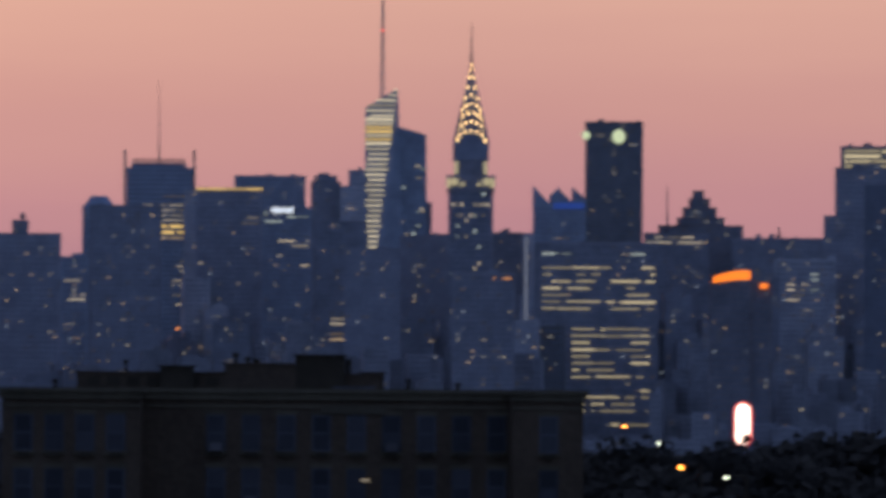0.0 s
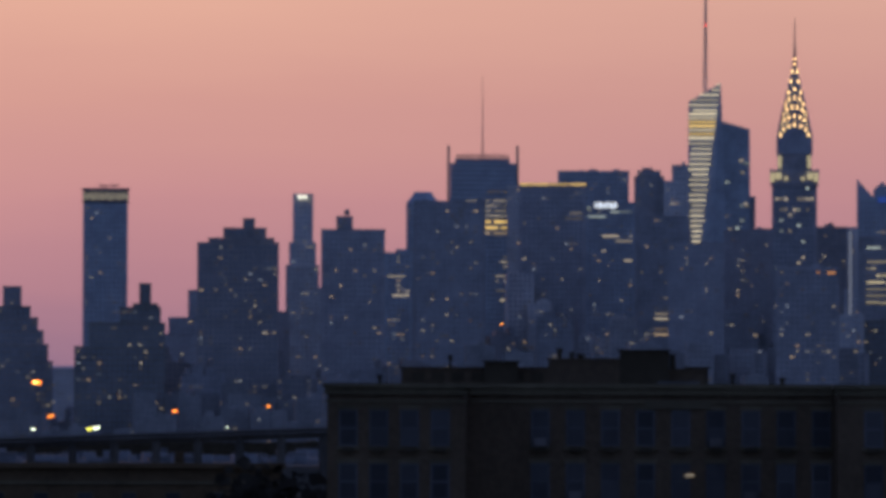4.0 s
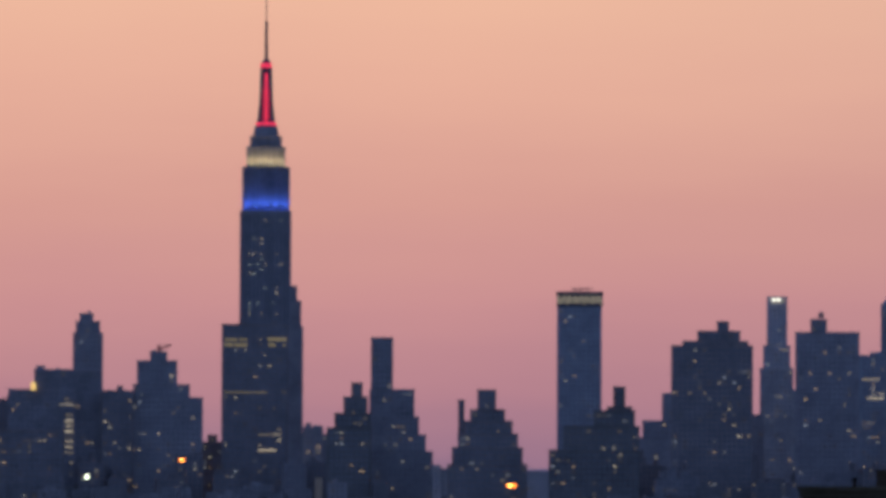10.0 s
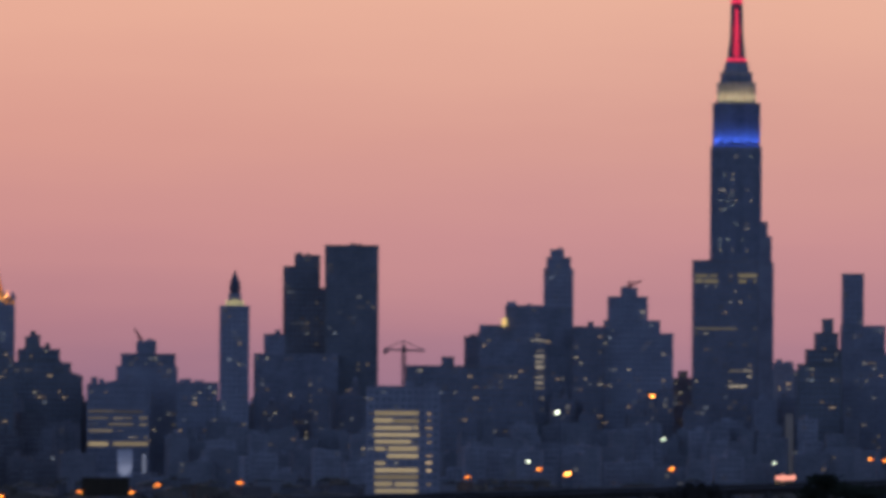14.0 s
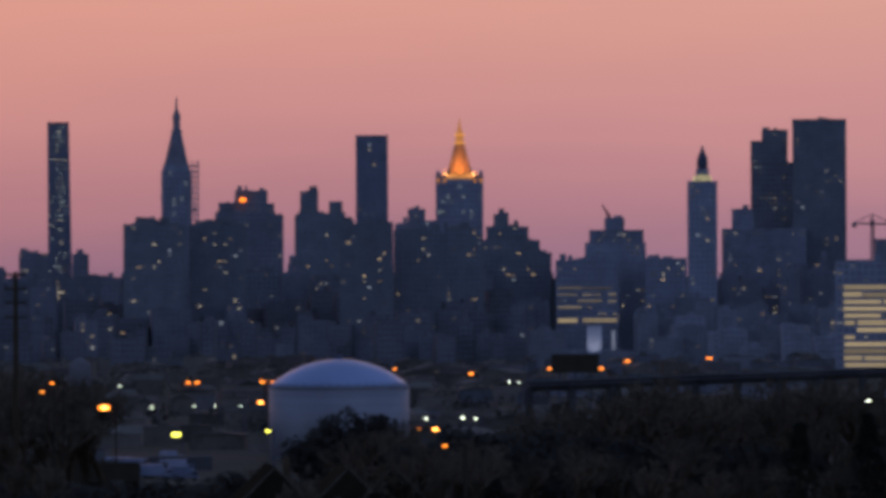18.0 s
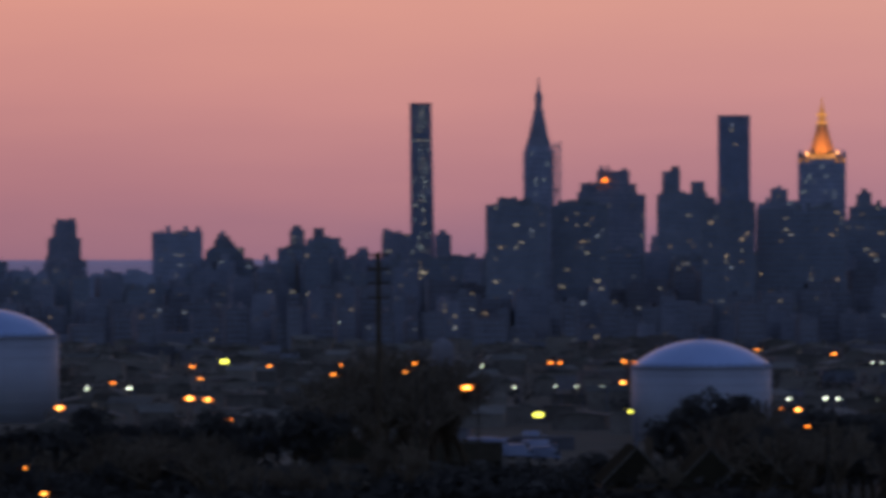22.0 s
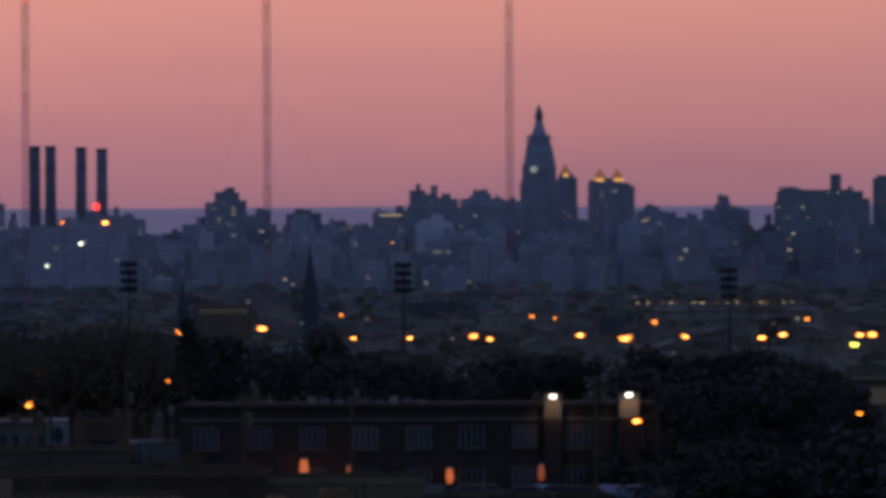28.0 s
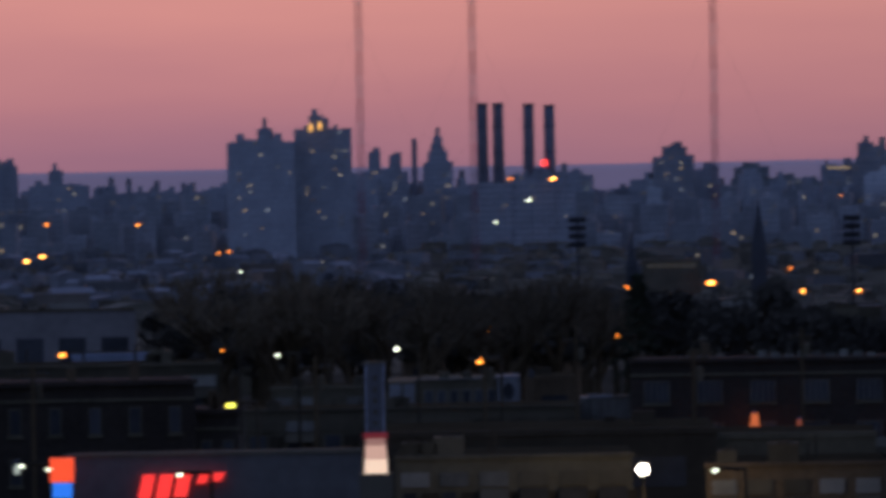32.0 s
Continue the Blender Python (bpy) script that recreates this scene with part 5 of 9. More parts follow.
    part("spire", frustum("spire", STEEL, [(2.2, 2.2, 268 - k, 0, 16), (1.0, 1.0, 280 - k, 0, 16), (.5, .5, 292 - k, 0, 16), (.18, .18, 309 - k, 0, 16)], 8, 0), o)
    for z in (271, 274.5, 278):
        part("spire_lamp", boxes("spire_lamp", CROWN, [(-.7, .7, 13.4, 13.7, z - k, z + 1.3 - k)]), o)


crowned_skyscraper()


def crystal_tower():
    """A faceted glass tower with a slanted roof, lit floor by floor, a spire, and a second lower crystal."""
    d = 4480
    k = ground_z(d)
    o = thing("skyscraper", spot(0.638, d), "faceted glass skyscraper with lit stripes, slanted roof and lattice spire", "skyscraper", "skyline")
    z0 = 60 - k
    vs = [(-13.6, 0, 0), (0, 0, 0), (24, 6, 0), (24, 34, 0), (-13, 34, 0), (-13.2, 0, 269.5 - k), (12.4, 0, 285 - k), (12.4, 8, 285 - k), (12.4, 34, 276 - k), (-13, 34, 262 - k)]
    part("crystal", mesh_from("crystal", vs, [(0, 1, 6, 5), (1, 2, 7, 6), (2, 3, 8, 7), (3, 4, 9, 8), (4, 0, 5, 9), (5, 6, 7, 8, 9), (4, 3, 2, 1, 0)], BLUE), o)
    rnd = random.Random(3)
    z = 158.0
    while z < 284:
        s = (z - k) / (285 - k)
        right = 12.2 - .1145 * (285 - z) + (rnd.uniform(-1.6, .4) if z < 236 else 0)
        if z > 269.5:
            left = -13.2 + (z - 269.5) / 15.5 * 25.4
        else:
            left = -13.2
        bright = 236 < z < 262
        if z < 236:
            left += rnd.choice((0, 0, 0, 1.2, 2.4))
        if right - left > 1.2:
            part("lit_floor", boxes("lit_floor", YELLOW if 249 < z < 254 or 241 < z < 244 else STRIPE, [(left + .3 + (rnd.choice((0, 3, 8)) if z > 262 else 0), right, -.3, -.12, z - k, z - k + (1.9 if bright else 1.45))]), o, "lit office floor")
        z += 3.2 if bright else 4.1
    vs = [(0, 9, 0), (38, 8, 0), (38, 40, 0), (0, 40, 0), (9.5, 9, 256 - k), (35.5, 8, 248.5 - k), (35.5, 40, 248.5 - k), (9.5, 40, 256 - k)]
    second = part("second_crystal", mesh_from("second_crystal", vs, [(0, 1, 5, 4), (1, 2, 6, 5), (2, 3, 7, 6), (3, 0, 4, 7), (4, 5, 6, 7), (3, 2, 1, 0)], BLUE), o)
    part("annexe", boxes("annexe", BLACK, [(35, 40.2, 10, 38, 0, 195 - k)]), o)
    rnd = random.Random(3)
    for _ in range(22):
        lit_pane(second, rnd.uniform(16, 34), 7.5, rnd.uniform(90, 235) - k, rnd.choice((2, 3, 5)), 1.6, rnd.choice((COOL, CREAM)))
    sp = [((-1.6, 12, 262 - k), (0, 13, 374 - k), .24), ((1.8, 12, 262 - k), (.5, 13, 374 - k), .24), ((0, 15, 262 - k), (.2, 14, 374 - k), .24)]
    for i in range(22):
        a, b = 264 + i * 5 - k, 269 + i * 5 - k
        r = 1.7 * (1 - i / 23)
        sp += [((-r, 12, a), (r, 12, b), .11), ((r, 12, a), (-r, 12, b), .11)]
    part("lattice_spire", bars("lattice_spire", WHITE, sp), o)
    for z in (331, 371.5):
        part("beacon", frustum("beacon", BEACON, [(.8, .8, z - k, .3, 12.6), (.8, .8, z + 1.6 - k, .3, 12.6)], 8, 0), o, "red beacon")


STRIPE = light("lit_glass_floor", (1.0, 0.84, 0.56), 0.55, 0.5)
crystal_tower()


def screened_tower():
    """An office tower whose screen walls rise past the roof, with a needle mast."""
    d = 4700
    k = ground_z(d)
    o = thing("office_tower", spot(2.902, d), "office tower with tall corner fins, needle mast and bright yellow floors", "building", "skyline")
    body = part("body", boxes("body", BLUE, [(-27, 28.6, 0, 40, 0, 229 - k), (-23, 22.8, 4, 36, 229 - k, 233 - k)]), o)
    part("screen_wall", bars("screen_wall", STEEL, [((-21 + i * 3, 3, 229 - k), (-21 + i * 3, 3, 236 - k), .22) for i in range(15)] + [((-22, 3, z - k), (22, 3, z - k), .25) for z in (234.4, 236)]), o)
    for x in (-28.4, 29.2):
        part("corner_fin", boxes("corner_fin", DARK, [(x - 1.0, x + 1.0, -1, 6, 0, 243.5 - k)]), o)
    part("mast", frustum("mast", STEEL, [(.8, .8, 229 - k, 0, 18), (.4, .4, 262 - k, 0, 18), (.14, .14, 303 - k, 0, 18)], 8, 0), o)
    cells = glazing([(-27, 28.6, 229 - k)], [0], 0, 3.3, 4.0)
    part("glazing", window_mesh(cells, 2.2, 2.2, GLASS), body, "unlit window panes", None, "stuff")
    rnd = random.Random(21)
    for z, x0, h, mat in ((180, 1.6, 2.4, YELLOW), (175, 1.6, 2.2, YELLOW), (170.4, 2.4, 1.6, WARM), (197.6, -13, .9, CREAM), (193.4, -24, .9, CREAM), (189.2, -13, 1.0, CREAM), (185, -6, 1.0, CREAM), (205, 4, .8, WARM)):
        x = x0
        while x < 27:
            w = min(rnd.uniform(4, 13), 28.2 - x)
            lit_pane(body, x + w / 2, -.2, z - k, w, h, mat)
            x += w + rnd.choice((.4, .6, 2.5))
    lit_runs(body, [c for c in cells if c[0] > 12 and 112 - k < c[2] < 166 - k], .45, CREAM, rnd, 1.1, 3.3)


screened_tower()


def gold_pyramid_tower():
    d = 4170
    k = ground_z(d)
    o = thing("pyramid_roofed_tower", spot(17.504, d), "stone tower with gold-lit pyramid roof and glowing lantern", "building", "skyline")
    body = part("body", boxes("body", GREY, [(-17.4, 17.8, 0, 36, 0, 131 - k), (-14, 14.4, 4, 32, 131 - k, 133 - k)]), o)
    cells = glazing([(-17.4, 17.8, 128 - k)], [0], 0, 3.0, 3.8)
    part("glazing", window_mesh(cells, 1.4, 2.0, GLASS), body, "unlit window panes", None, "stuff")
    rnd = random.Random(4)
    for x, y, z in rnd.sample([c for c in cells if c[2] > 80 - k], 16):
        lit_pane(body, x, -.2, z, 1.0, 1.3, COOL)
    roof = part("pyramid_roof", frustum("pyramid_roof", GILT, [(11.8, 11.6, 131 - k, .4, 18), (8.2, 8.2, 142 - k, .4, 18), (4.0, 4.0, 157 - k, .4, 18)], 8, 22.5), o)
    for x in (-13, 13.6):
        part("floodlight", boxes("floodlight", GOLD_MID, [(x - .8, x + .8, 1.0, 1.8, 133 - k, 134 - k)]), o)
        lamp = bpy.data.lights.new("roof_flood", "SPOT")
        lamp.energy, lamp.color, lamp.spot_size, lamp.spot_blend, lamp.shadow_soft_size = 40000, (1.0, 0.36, 0.09), radians(84), .8, .8
        lo = new("roof_flood_beam", lamp)
        base = spot(17.504, d, 0)
        lo.matrix_world = look(tuple(base @ Vector((x * .8, -5, 132.5))), tuple(base @ Vector((x * .2, 12, 147))))
    for i in range(7):
        part("arcade_light", boxes("arcade_light", GOLD, [(-9 + i * 2.9, -7.4 + i * 2.9, 3.4, 3.7, 131.2 - k, 134.6 - k)]), o)
    for x in (-15.6, -10.8, 11.6, 16.2):
        part("corner_turret", frustum("corner_turret", GREY, [(1.8, 1.8, 131 - k, x, 2), (1.8, 1.8, 134.5 - k, x, 2), (.2, .2, 138 - k, x, 2)], 8, 0), o)
        part("turret_lamp", boxes("turret_lamp", GOLD_MID, [(x - 1.0, x + 1.0, -.4, -.1, 128.5 - k, 131.5 - k)]), o)
    lan = part("lantern", frustum("lantern", GOLD_MID, [(4.0, 4.0, 156.5 - k, .4, 18), (3.2, 3.2, 159 - k, .4, 18), (2.8, 2.8, 164 - k, .4, 18), (1.7, 1.7, 168 - k, .4, 18), (.8, .8, 172 - k, .4, 18), (.2, .2, 177 - k, .4, 18)], 8, 0), o, "glowing gold lantern")
    for z in (157.4, 163.6):
        part("lantern_ring", frustum("lantern_ring", GOLD, [(3.9, 3.9, z - k, .4, 18), (3.9, 3.9, z + 1.4 - k, .4, 18)], 8, 0), lan)


GILT = surface("gilded_tiles", (0.45, 0.27, 0.10), 0.5, 0.3)
GOLD_MID = light("gold_floodlight_mid", (1.0, 0.36, 0.07), 0.42)
gold_pyramid_tower()


def campanile():
    d = 4210
    k = ground_z(d)
    o = thing("spired_tower", spot(20.378, d), "pale stone campanile tower with steep pyramid spire, unlit", "building", "skyline")
    part("shaft", boxes("shaft", GREY, [(-11.4, 10.8, 0, 20, 0, 139 - k), (-12.0, 11.4, -.6, 20.6, 118 - k, 120 - k), (-10.2, 9.6, 1, 19, 139 - k, 143 - k)]), o)
    cells = glazing([(-10.6, 9.6, 139 - k)], [0], 0, 2.9, 3.8)
    part("glazing", window_mesh(cells, 1.3, 2.0, GLASS), o, "unlit window panes", None, "stuff")
    rnd = random.Random(14)
    for x, y, z in rnd.sample([c for c in cells if c[2] > 90 - k], 8):
        lit_pane(o, x, -.2, z, 1.0, 1.1, COOL)
    part("spire", frustum("spire", BROWN, [(9.2, 9, 143 - k, -.2, 10), (7.6, 7.4, 149 - k, -.2, 10), (3.7, 3.7, 167 - k, 0, 10)], 4, 45), o)
    part("lantern", frustum("lantern", BROWN, [(4.1, 4.1, 167 - k, .1, 10), (4.1, 4.1, 169 - k, .1, 10), (2.7, 2.7, 170 - k, .1, 10), (2.7, 2.7, 177 - k, .1, 10), (3.3, 3.3, 178 - k, .1, 10), (2.6, 2.6, 181 - k, .1, 10), (1.0, 1.0, 185 - k, .1, 10), (.35, .35, 194.5 - k, .1, 10)], 8, 0), o)
    # hoist tower and scaffolding beside it
    s = thing("construction_hoist", spot(20.378 - math.degrees(13.6 / d), d - 2), "dark scaffold hoist tower beside the campanile", "scaffold", "skyline")
    sp = []
    for x in (-2.6, 2.6):
        sp += [((x, 0, 0), (x, 0, 146 - k), .3), ((x, 4, 0), (x, 4, 146 - k), .3)]
    for i in range(24):
        z = 50 + i * 4 - k
        sp += [((-2.6, 0, z), (2.6, 0, z), .4), ((-2.6, 0, z), (2.6, 0, z + 4), .2), ((-2.6, 4, z), (2.6, 4, z), .4)]
    part("scaffold", bars("scaffold", GREY, sp), s)
    part("hoist_car", boxes("hoist_car", STEEL, [(-1.2, 1.2, 1, 3.4, 108 - k, 111 - k)]), s)


campanile()


def slender_slab():
    d = 4250
    k = ground_z(d)
    o = thing("slab_tower", spot(21.571, d), "very slender dark glass apartment tower with a column of lit windows", "building", "skyline")
    vs = []
    top = 175.0
    b = part("body", frustum("body", BLACK, [(10.6, 9, 0, 1.2, 9), (9.0, 9, 60 - k, .6, 9), (8.0, 9, top - k, -.6, 9)]), o)
    part("parapet", boxes("parapet", STEEL, [(-8.9, 7.7, -.6, 18.6, top - k, top + 1.2 - k)]), o)
    rnd = random.Random(31)
    cells = [(x - .2 - .006 * (z - 60), -.12, z - k) for z in np.arange(64, 173, 3.5) for x in (-6.6, -5.1, -3.6, -2.1, -.6, .9, 2.4, 3.9, 5.4)]
    part("glazing", window_mesh(cells, 1.0, 2.2, GLASS), b, "unlit window panes", None, "stuff")
    dim = [c for c in cells if rnd.random() < (.62 if -2.6 < c[0] < 3.4 else .16)]
    part("dim_glazing", window_mesh([(x, y - .06, z) for x, y, z in dim], .8, 1.0, FAINT), b, "dimly lit window panes", None, "stuff")
    for x, y, z in rnd.sample(dim, 70):
        lit_pane(b, x, y - .14, z, .9, .9, rnd.choice((COOL, COOL, CREAM)))


slender_slab()


def lantern_tower():
    d = 4150
    k = ground_z(d)
    o = thing("clock_tower", spot(30.982, d), "stepped stone clock tower with a columned lantern on top", "building", "skyline")
    part("base", boxes("base", GREY, [(-14, 13.6, 0, 30, 0, 76 - k), (-12.4, 12.6, 1.5, 28, 76 - k, 88.3 - k)]), o)
    up = part("upper_stage", frustum("upper_stage", GREY, [(11.6, 12, 88.3 - k, .3, 15), (10.4, 10.6, 97 - k, .3, 15), (9.2, 9.2, 103 - k, .3, 15)], 4, 45), o)
    temple = part("temple", boxes("temple", GREY, [(-7.4, 7.8, 7, 23, 103 - k, 108.6 - k), (-8.8, 9.2, 6, 24, 108.6 - k, 110 - k)]), o)
    for i in range(7):
        part("column", boxes("column", GREY, [(-8.2 + i * 2.7 - .6, -8.2 + i * 2.7 + .6, 6, 6.9, 103 - k, 108.6 - k)]), temple)
    part("pyramid_roof", frustum("pyramid_roof", GREY, [(6.4, 6.4, 110 - k, .2, 15), (4.4, 4.4, 115 - k, .2, 15), (2.9, 2.9, 120.6 - k, .2, 15)], 8, 22.5), o)
    part("lantern", frustum("lantern", STEEL, [(2.6, 2.6, 120.6 - k, .2, 15), (3.2, 3.2, 124 - k, .2, 15), (2.6, 2.6, 127 - k, .2, 15), (.4, .4, 133 - k, .2, 15)], 8, 0), o)
    part("clock_face", frustum("clock_face", COOL, [(2.1, 2.1, 0), (2.1, 2.1, .3)], 16, 0), o, "dimly lit clock face", pose(-4, .9, 84.5 - k, 90, 0, 0))
    cells = glazing([(-12.4, 12.6, 86 - k)], [1.5], 0, 3.0, 3.8)
    part("glazing", window_mesh(cells, 1.3, 2.0, GLASS), o, "unlit window panes", None, "stuff")


lantern_tower()


def power_stacks():
    d = 3500
    k = ground_z(d)
    for x, z in ((-21, 95.2), (-11.3, 95.2), (7.6, 94.4), (20.5, 93.5)):
        a = 35.763 - math.degrees(math.atan(x / d))
        s = thing("smokestack", spot(a, d - 4), "tall dark round power-station smokestack", "chimney", "power-station stacks")
        part("flue", frustum("flue", DARKSTACK, [(4.0, 4.0, 0), (3.5, 3.5, 60 - k), (3.3, 3.3, z - 2 - k)], 20, 0, True), s)
        part("rim", frustum("rim", STEEL, [(3.5, 3.5, z - 2 - k), (3.5, 3.5, z - k)], 20, 0), s)
        for zz in (64, 80):
            part("band", frustum("band", STEEL, [(3.75, 3.75, zz - k), (3.75, 3.75, zz + .8 - k)], 20, 0), s)


DARKSTACK = surface("sooty_stack", (0.15, 0.135, 0.135), 0.8)
power_stacks()


def radio_mast(az, top):
    """A guyed lattice mast, red and white, with a beacon."""
    d = 2500
    k = ground_z(d)
    o = thing("radio_mast", spot(az, d), "thin guyed lattice radio mast with a red beacon on top", "mast", "radio masts")
    h = top - k
    legs = [(-1.4, -.8), (1.4, -.8), (0, 1.5)]
    n = 14
    for j in range(n):
        a, b = h * j / n, h * (j + 1) / n
        sp = [((x, y, a), (x, y, b), .11) for x, y in legs]
        m = 4
        for i in range(m):
            z0, z1 = a + (b - a) * i / m, a + (b - a) * (i + 1) / m
            for p in range(3):
                q = (p + 1) % 3
                sp.append(((*legs[p], z0), (*legs[q], z1), .05))
        part("mast_section", bars("mast_section", MASTRED if j % 2 else MASTPALE, sp), o, "", None, "stuff")
    part("beacon", frustum("beacon", BEACON, [(.9, .9, h), (1.1, 1.1, h + .8), (.6, .6, h + 1.8)], 10, 0), o, "glowing red beacon")
    for p in range(3):
        a = radians(30 + 120 * p)
        part("guy_wire", bars("guy_wire", STEEL, [((60 * math.cos(a), 60 * math.sin(a), 0), (0, 0, h * f), .015) for f in (.45, .8)]), o)


MASTPALE = surface("dull_mast_paint", (0.27, 0.18, 0.17), 0.6)
MASTRED = surface("red_mast_paint", (0.26, 0.06, 0.06), 0.6)
for az, top in ((37.35, 147.5), (36.197, 147), (33.747, 147), (31.28, 148.5)):
    radio_mast(az, top)


def gas_tank(az, d, r, wall, crown, label):
    """A white cylindrical storage tank with a shallow dome, rim rail, seams and a stair."""
    k = ground_z(d)
    o = thing("storage_tank", spot(az, d + r), label, "storage tank", "storage tanks")
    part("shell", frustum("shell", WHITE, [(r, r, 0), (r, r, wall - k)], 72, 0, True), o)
    rise = crown - wall
    big = (r * r + rise * rise) / (2 * rise)
    rings = []
    for i in range(13):
        a = math.asin(r / big) * (1 - i / 12)
        rings.append((max(.05, big * math.sin(a)), max(.05, big * math.sin(a)), wall - k + big * math.cos(a) - (big - rise)))
    part("dome", frustum("dome", DOME_SKYLIT, rings, 72, 0, True), o)
    part("rim_angle", frustum("rim_angle", WHITE, [(r + .25, r + .25, wall - k - .5), (r + .25, r + .25, wall - k + .1)], 72, 0), o)
    rail = [((r * math.cos(2 * math.pi * i / 48), r * math.sin(2 * math.pi * i / 48), wall - k), (r * math.cos(2 * math.pi * i / 48), r * math.sin(2 * math.pi * i / 48), wall - k + 1.1), .05) for i in range(48)]
    part("rail", bars("rail", STEEL, rail), o)
    part("vent", frustum("vent", STEEL, [(1.1, 1.1, crown - k - .1), (1.1, 1.1, crown - k + .7), (.4, .4, crown - k + 1.1)], 12, 0), o)
    for i in range(1, 8):
        z = (wall - k) * i / 8
        part("seam", frustum("seam", WHITE, [(r + .05, r + .05, z), (r + .05, r + .05, z + .14)], 72, 0), o)
    n = 40
    st = []
    for i in range(n):
        a = radians(-150 + 75 * i / n)
        z = (wall - k) * i / n
        st.append(((r * math.cos(a), r * math.sin(a), z), ((r + 1) * math.cos(a), (r + 1) * math.sin(a), z), .06))
    part("stair", bars("stair", WHITE, st), o)


gas_tank(25.992, 1704, 21.9, 30.4, 38.9, "white domed storage tank standing on flat industrial land")
gas_tank(18.733, 1481, 18.7, 24.2, 31.3, "white domed storage tank half hidden by dark trees")


# ---- near apartment building ----
def near_building():
    d = 310
    top = 49.55
    k = ground_z(d)
    o = thing("apartment_building", spot(1.519, d), "dark brick apartment building with flat roof, cornice and tall windows", "building")
    h = top - k
    part("left_wing", boxes("left_wing", APT_BRICK, [(-16, -8.4, 0, 16, 0, h)]), o)
    part("middle_wing", boxes("middle_wing", APT_BRICK, [(-8.4, 12.1, 3.2, 16, 0, h)]), o)
    part("right_wing", boxes("right_wing", APT_BRICK, [(12.1, 16, .6, 16, 0, h)]), o)
    for a, b, y in ((-16, -8.4, 0), (-8.05, 11.75, 3.2), (12.1, 16, .6)):
        part("cornice", boxes("cornice", NEAR_STONE, [(a - .25, b + .25, y - .4, y + .6, h - .12, h + .12), (a - .15, b + .15, y - .22, y, h - .5, h - .12), (a - .1, b + .1, y - .1, y, h - .95, h - .8)]), o)
    part("roof", boxes("roof", ROOF, [(-15.8, 15.8, 3.9, 15.8, h, h + .06)]), o)

    def sash(x, y, z, w=1.05, hh=2.0):
        c = .11
        win = part("window", boxes("window", FRAME_PALE, [
            (x - w / 2, x - w / 2 + c, y - .05, y + .02, z - hh / 2, z + hh / 2), (x + w / 2 - c, x + w / 2, y - .05, y + .02, z - hh / 2, z + hh / 2),
            (x - w / 2 + c, x + w / 2 - c, y - .05, y + .02, z - .05, z + .05), (x - w / 2 + c, x + w / 2 - c, y - .05, y + .02, z + hh / 2 - .08, z + hh / 2),
            (x - w / 2 + c, x + w / 2 - c, y - .05, y + .02, z - hh / 2, z - hh / 2 + .08)]), o, "tall sash window with pale frame and stone sill")
        # plain dark box under each sill
        part("window_box", boxes("window_box", NEAR_DARK, [(x - .34, x + .34, y - .3, y - .15, z - hh / 2 - .32, z - hh / 2 - .06)]), win, "dark box below the sill")
        part("sill", boxes("sill", NEAR_STONE, [(x - w / 2 - .12, x + w / 2 + .12, y - .14, y, z - hh / 2 - .2, z - hh / 2 - .02)]), win)
        part("lintel", boxes("lintel", NEAR_STONE, [(x - w / 2 - .1, x + w / 2 + .1, y - .06, y, z + hh / 2 + .02, z + hh / 2 + .24)]), win)
        part("pane", boxes("pane", NEAR_GLASS, [(x - w / 2 + .08, x + w / 2 - .08, y - .03, y - .005, z + .05, z + hh / 2 - .07)]), win)
        part("pane", boxes("pane", NEAR_GLASS, [(x - w / 2 + .08, x + w / 2 - .08, y - .03, y - .005, z - hh / 2 + .07, z - .05)]), win)
        return win
    for f in range(6):
        z = h - 2.35 - f * 2.95
        if z < 1.5:
            break
        for i in range(4):
            sash(-14.84 + i * 1.69, 0, z)
        for i in range(9):
            sash(-4.3 + i * 1.95, 3.2, z)
            if (i * 7 + f * 3) % 5 == 0:
                part("air_conditioner", boxes("air_conditioner", SHED, [(-4.3 + i * 1.95 - .35, -4.3 + i * 1.95 + .35, 2.75, 3.16, z - 1.0, z - .55)]), o)
        sash(14.1, .6, z)
    lit_pane(o, 4.0, 3.12, h - 2.35 - 2.95 + .35, .5, .12, CREAM)
    # structures on the roof
    for a, b, y0, y1, hh, nm, mat in ((-12.2, -3.9, 7, 12, .95, "bulkhead", APT_BRICK), (-7.5, -5.6, 6.4, 6.95, 1.3, "roof_unit", NEAR_DARK), (-3.9, .1, 7, 12, 1.45, "stair_house", APT_BRICK), (.1, 2.9, 7, 11, 1.95, "lift_house", NEAR_DARK), (3.9, 5.1, 8, 12, 1.0, "bulkhead", NEAR_DARK)):
        part(nm, boxes(nm, mat, [(a, b, y0, y1, h + .06, h + hh), (a - .12, b + .12, y0 - .12, y1 + .12, h + hh, h + hh + .1)]), o)
    part("tank_house", boxes("tank_house", APT_BRICK, [(2.9, 4.95, 7.6, 11, h + .06, h + .88), (2.8, 5.05, 7.5, 11.1, h + .88, h + .98)]), o)
    part("flue", frustum("flue", NEAR_DARK, [(.16, .16, h + .9, 3.1, 8.5), (.16, .16, h + 1.75, 3.1, 8.5), (.26, .26, h + 1.8, 3.1, 8.5)], 10, 0), o)
    part("fascia_board", boxes("fascia_board", NEAR_SHED, [(1.5, 5.2, 3.08, 3.2, h - 1.25, h - .78)]), o, "faded pale board below the cornice")
    for i in range(7):
        x = -11.6 + i * 1.12
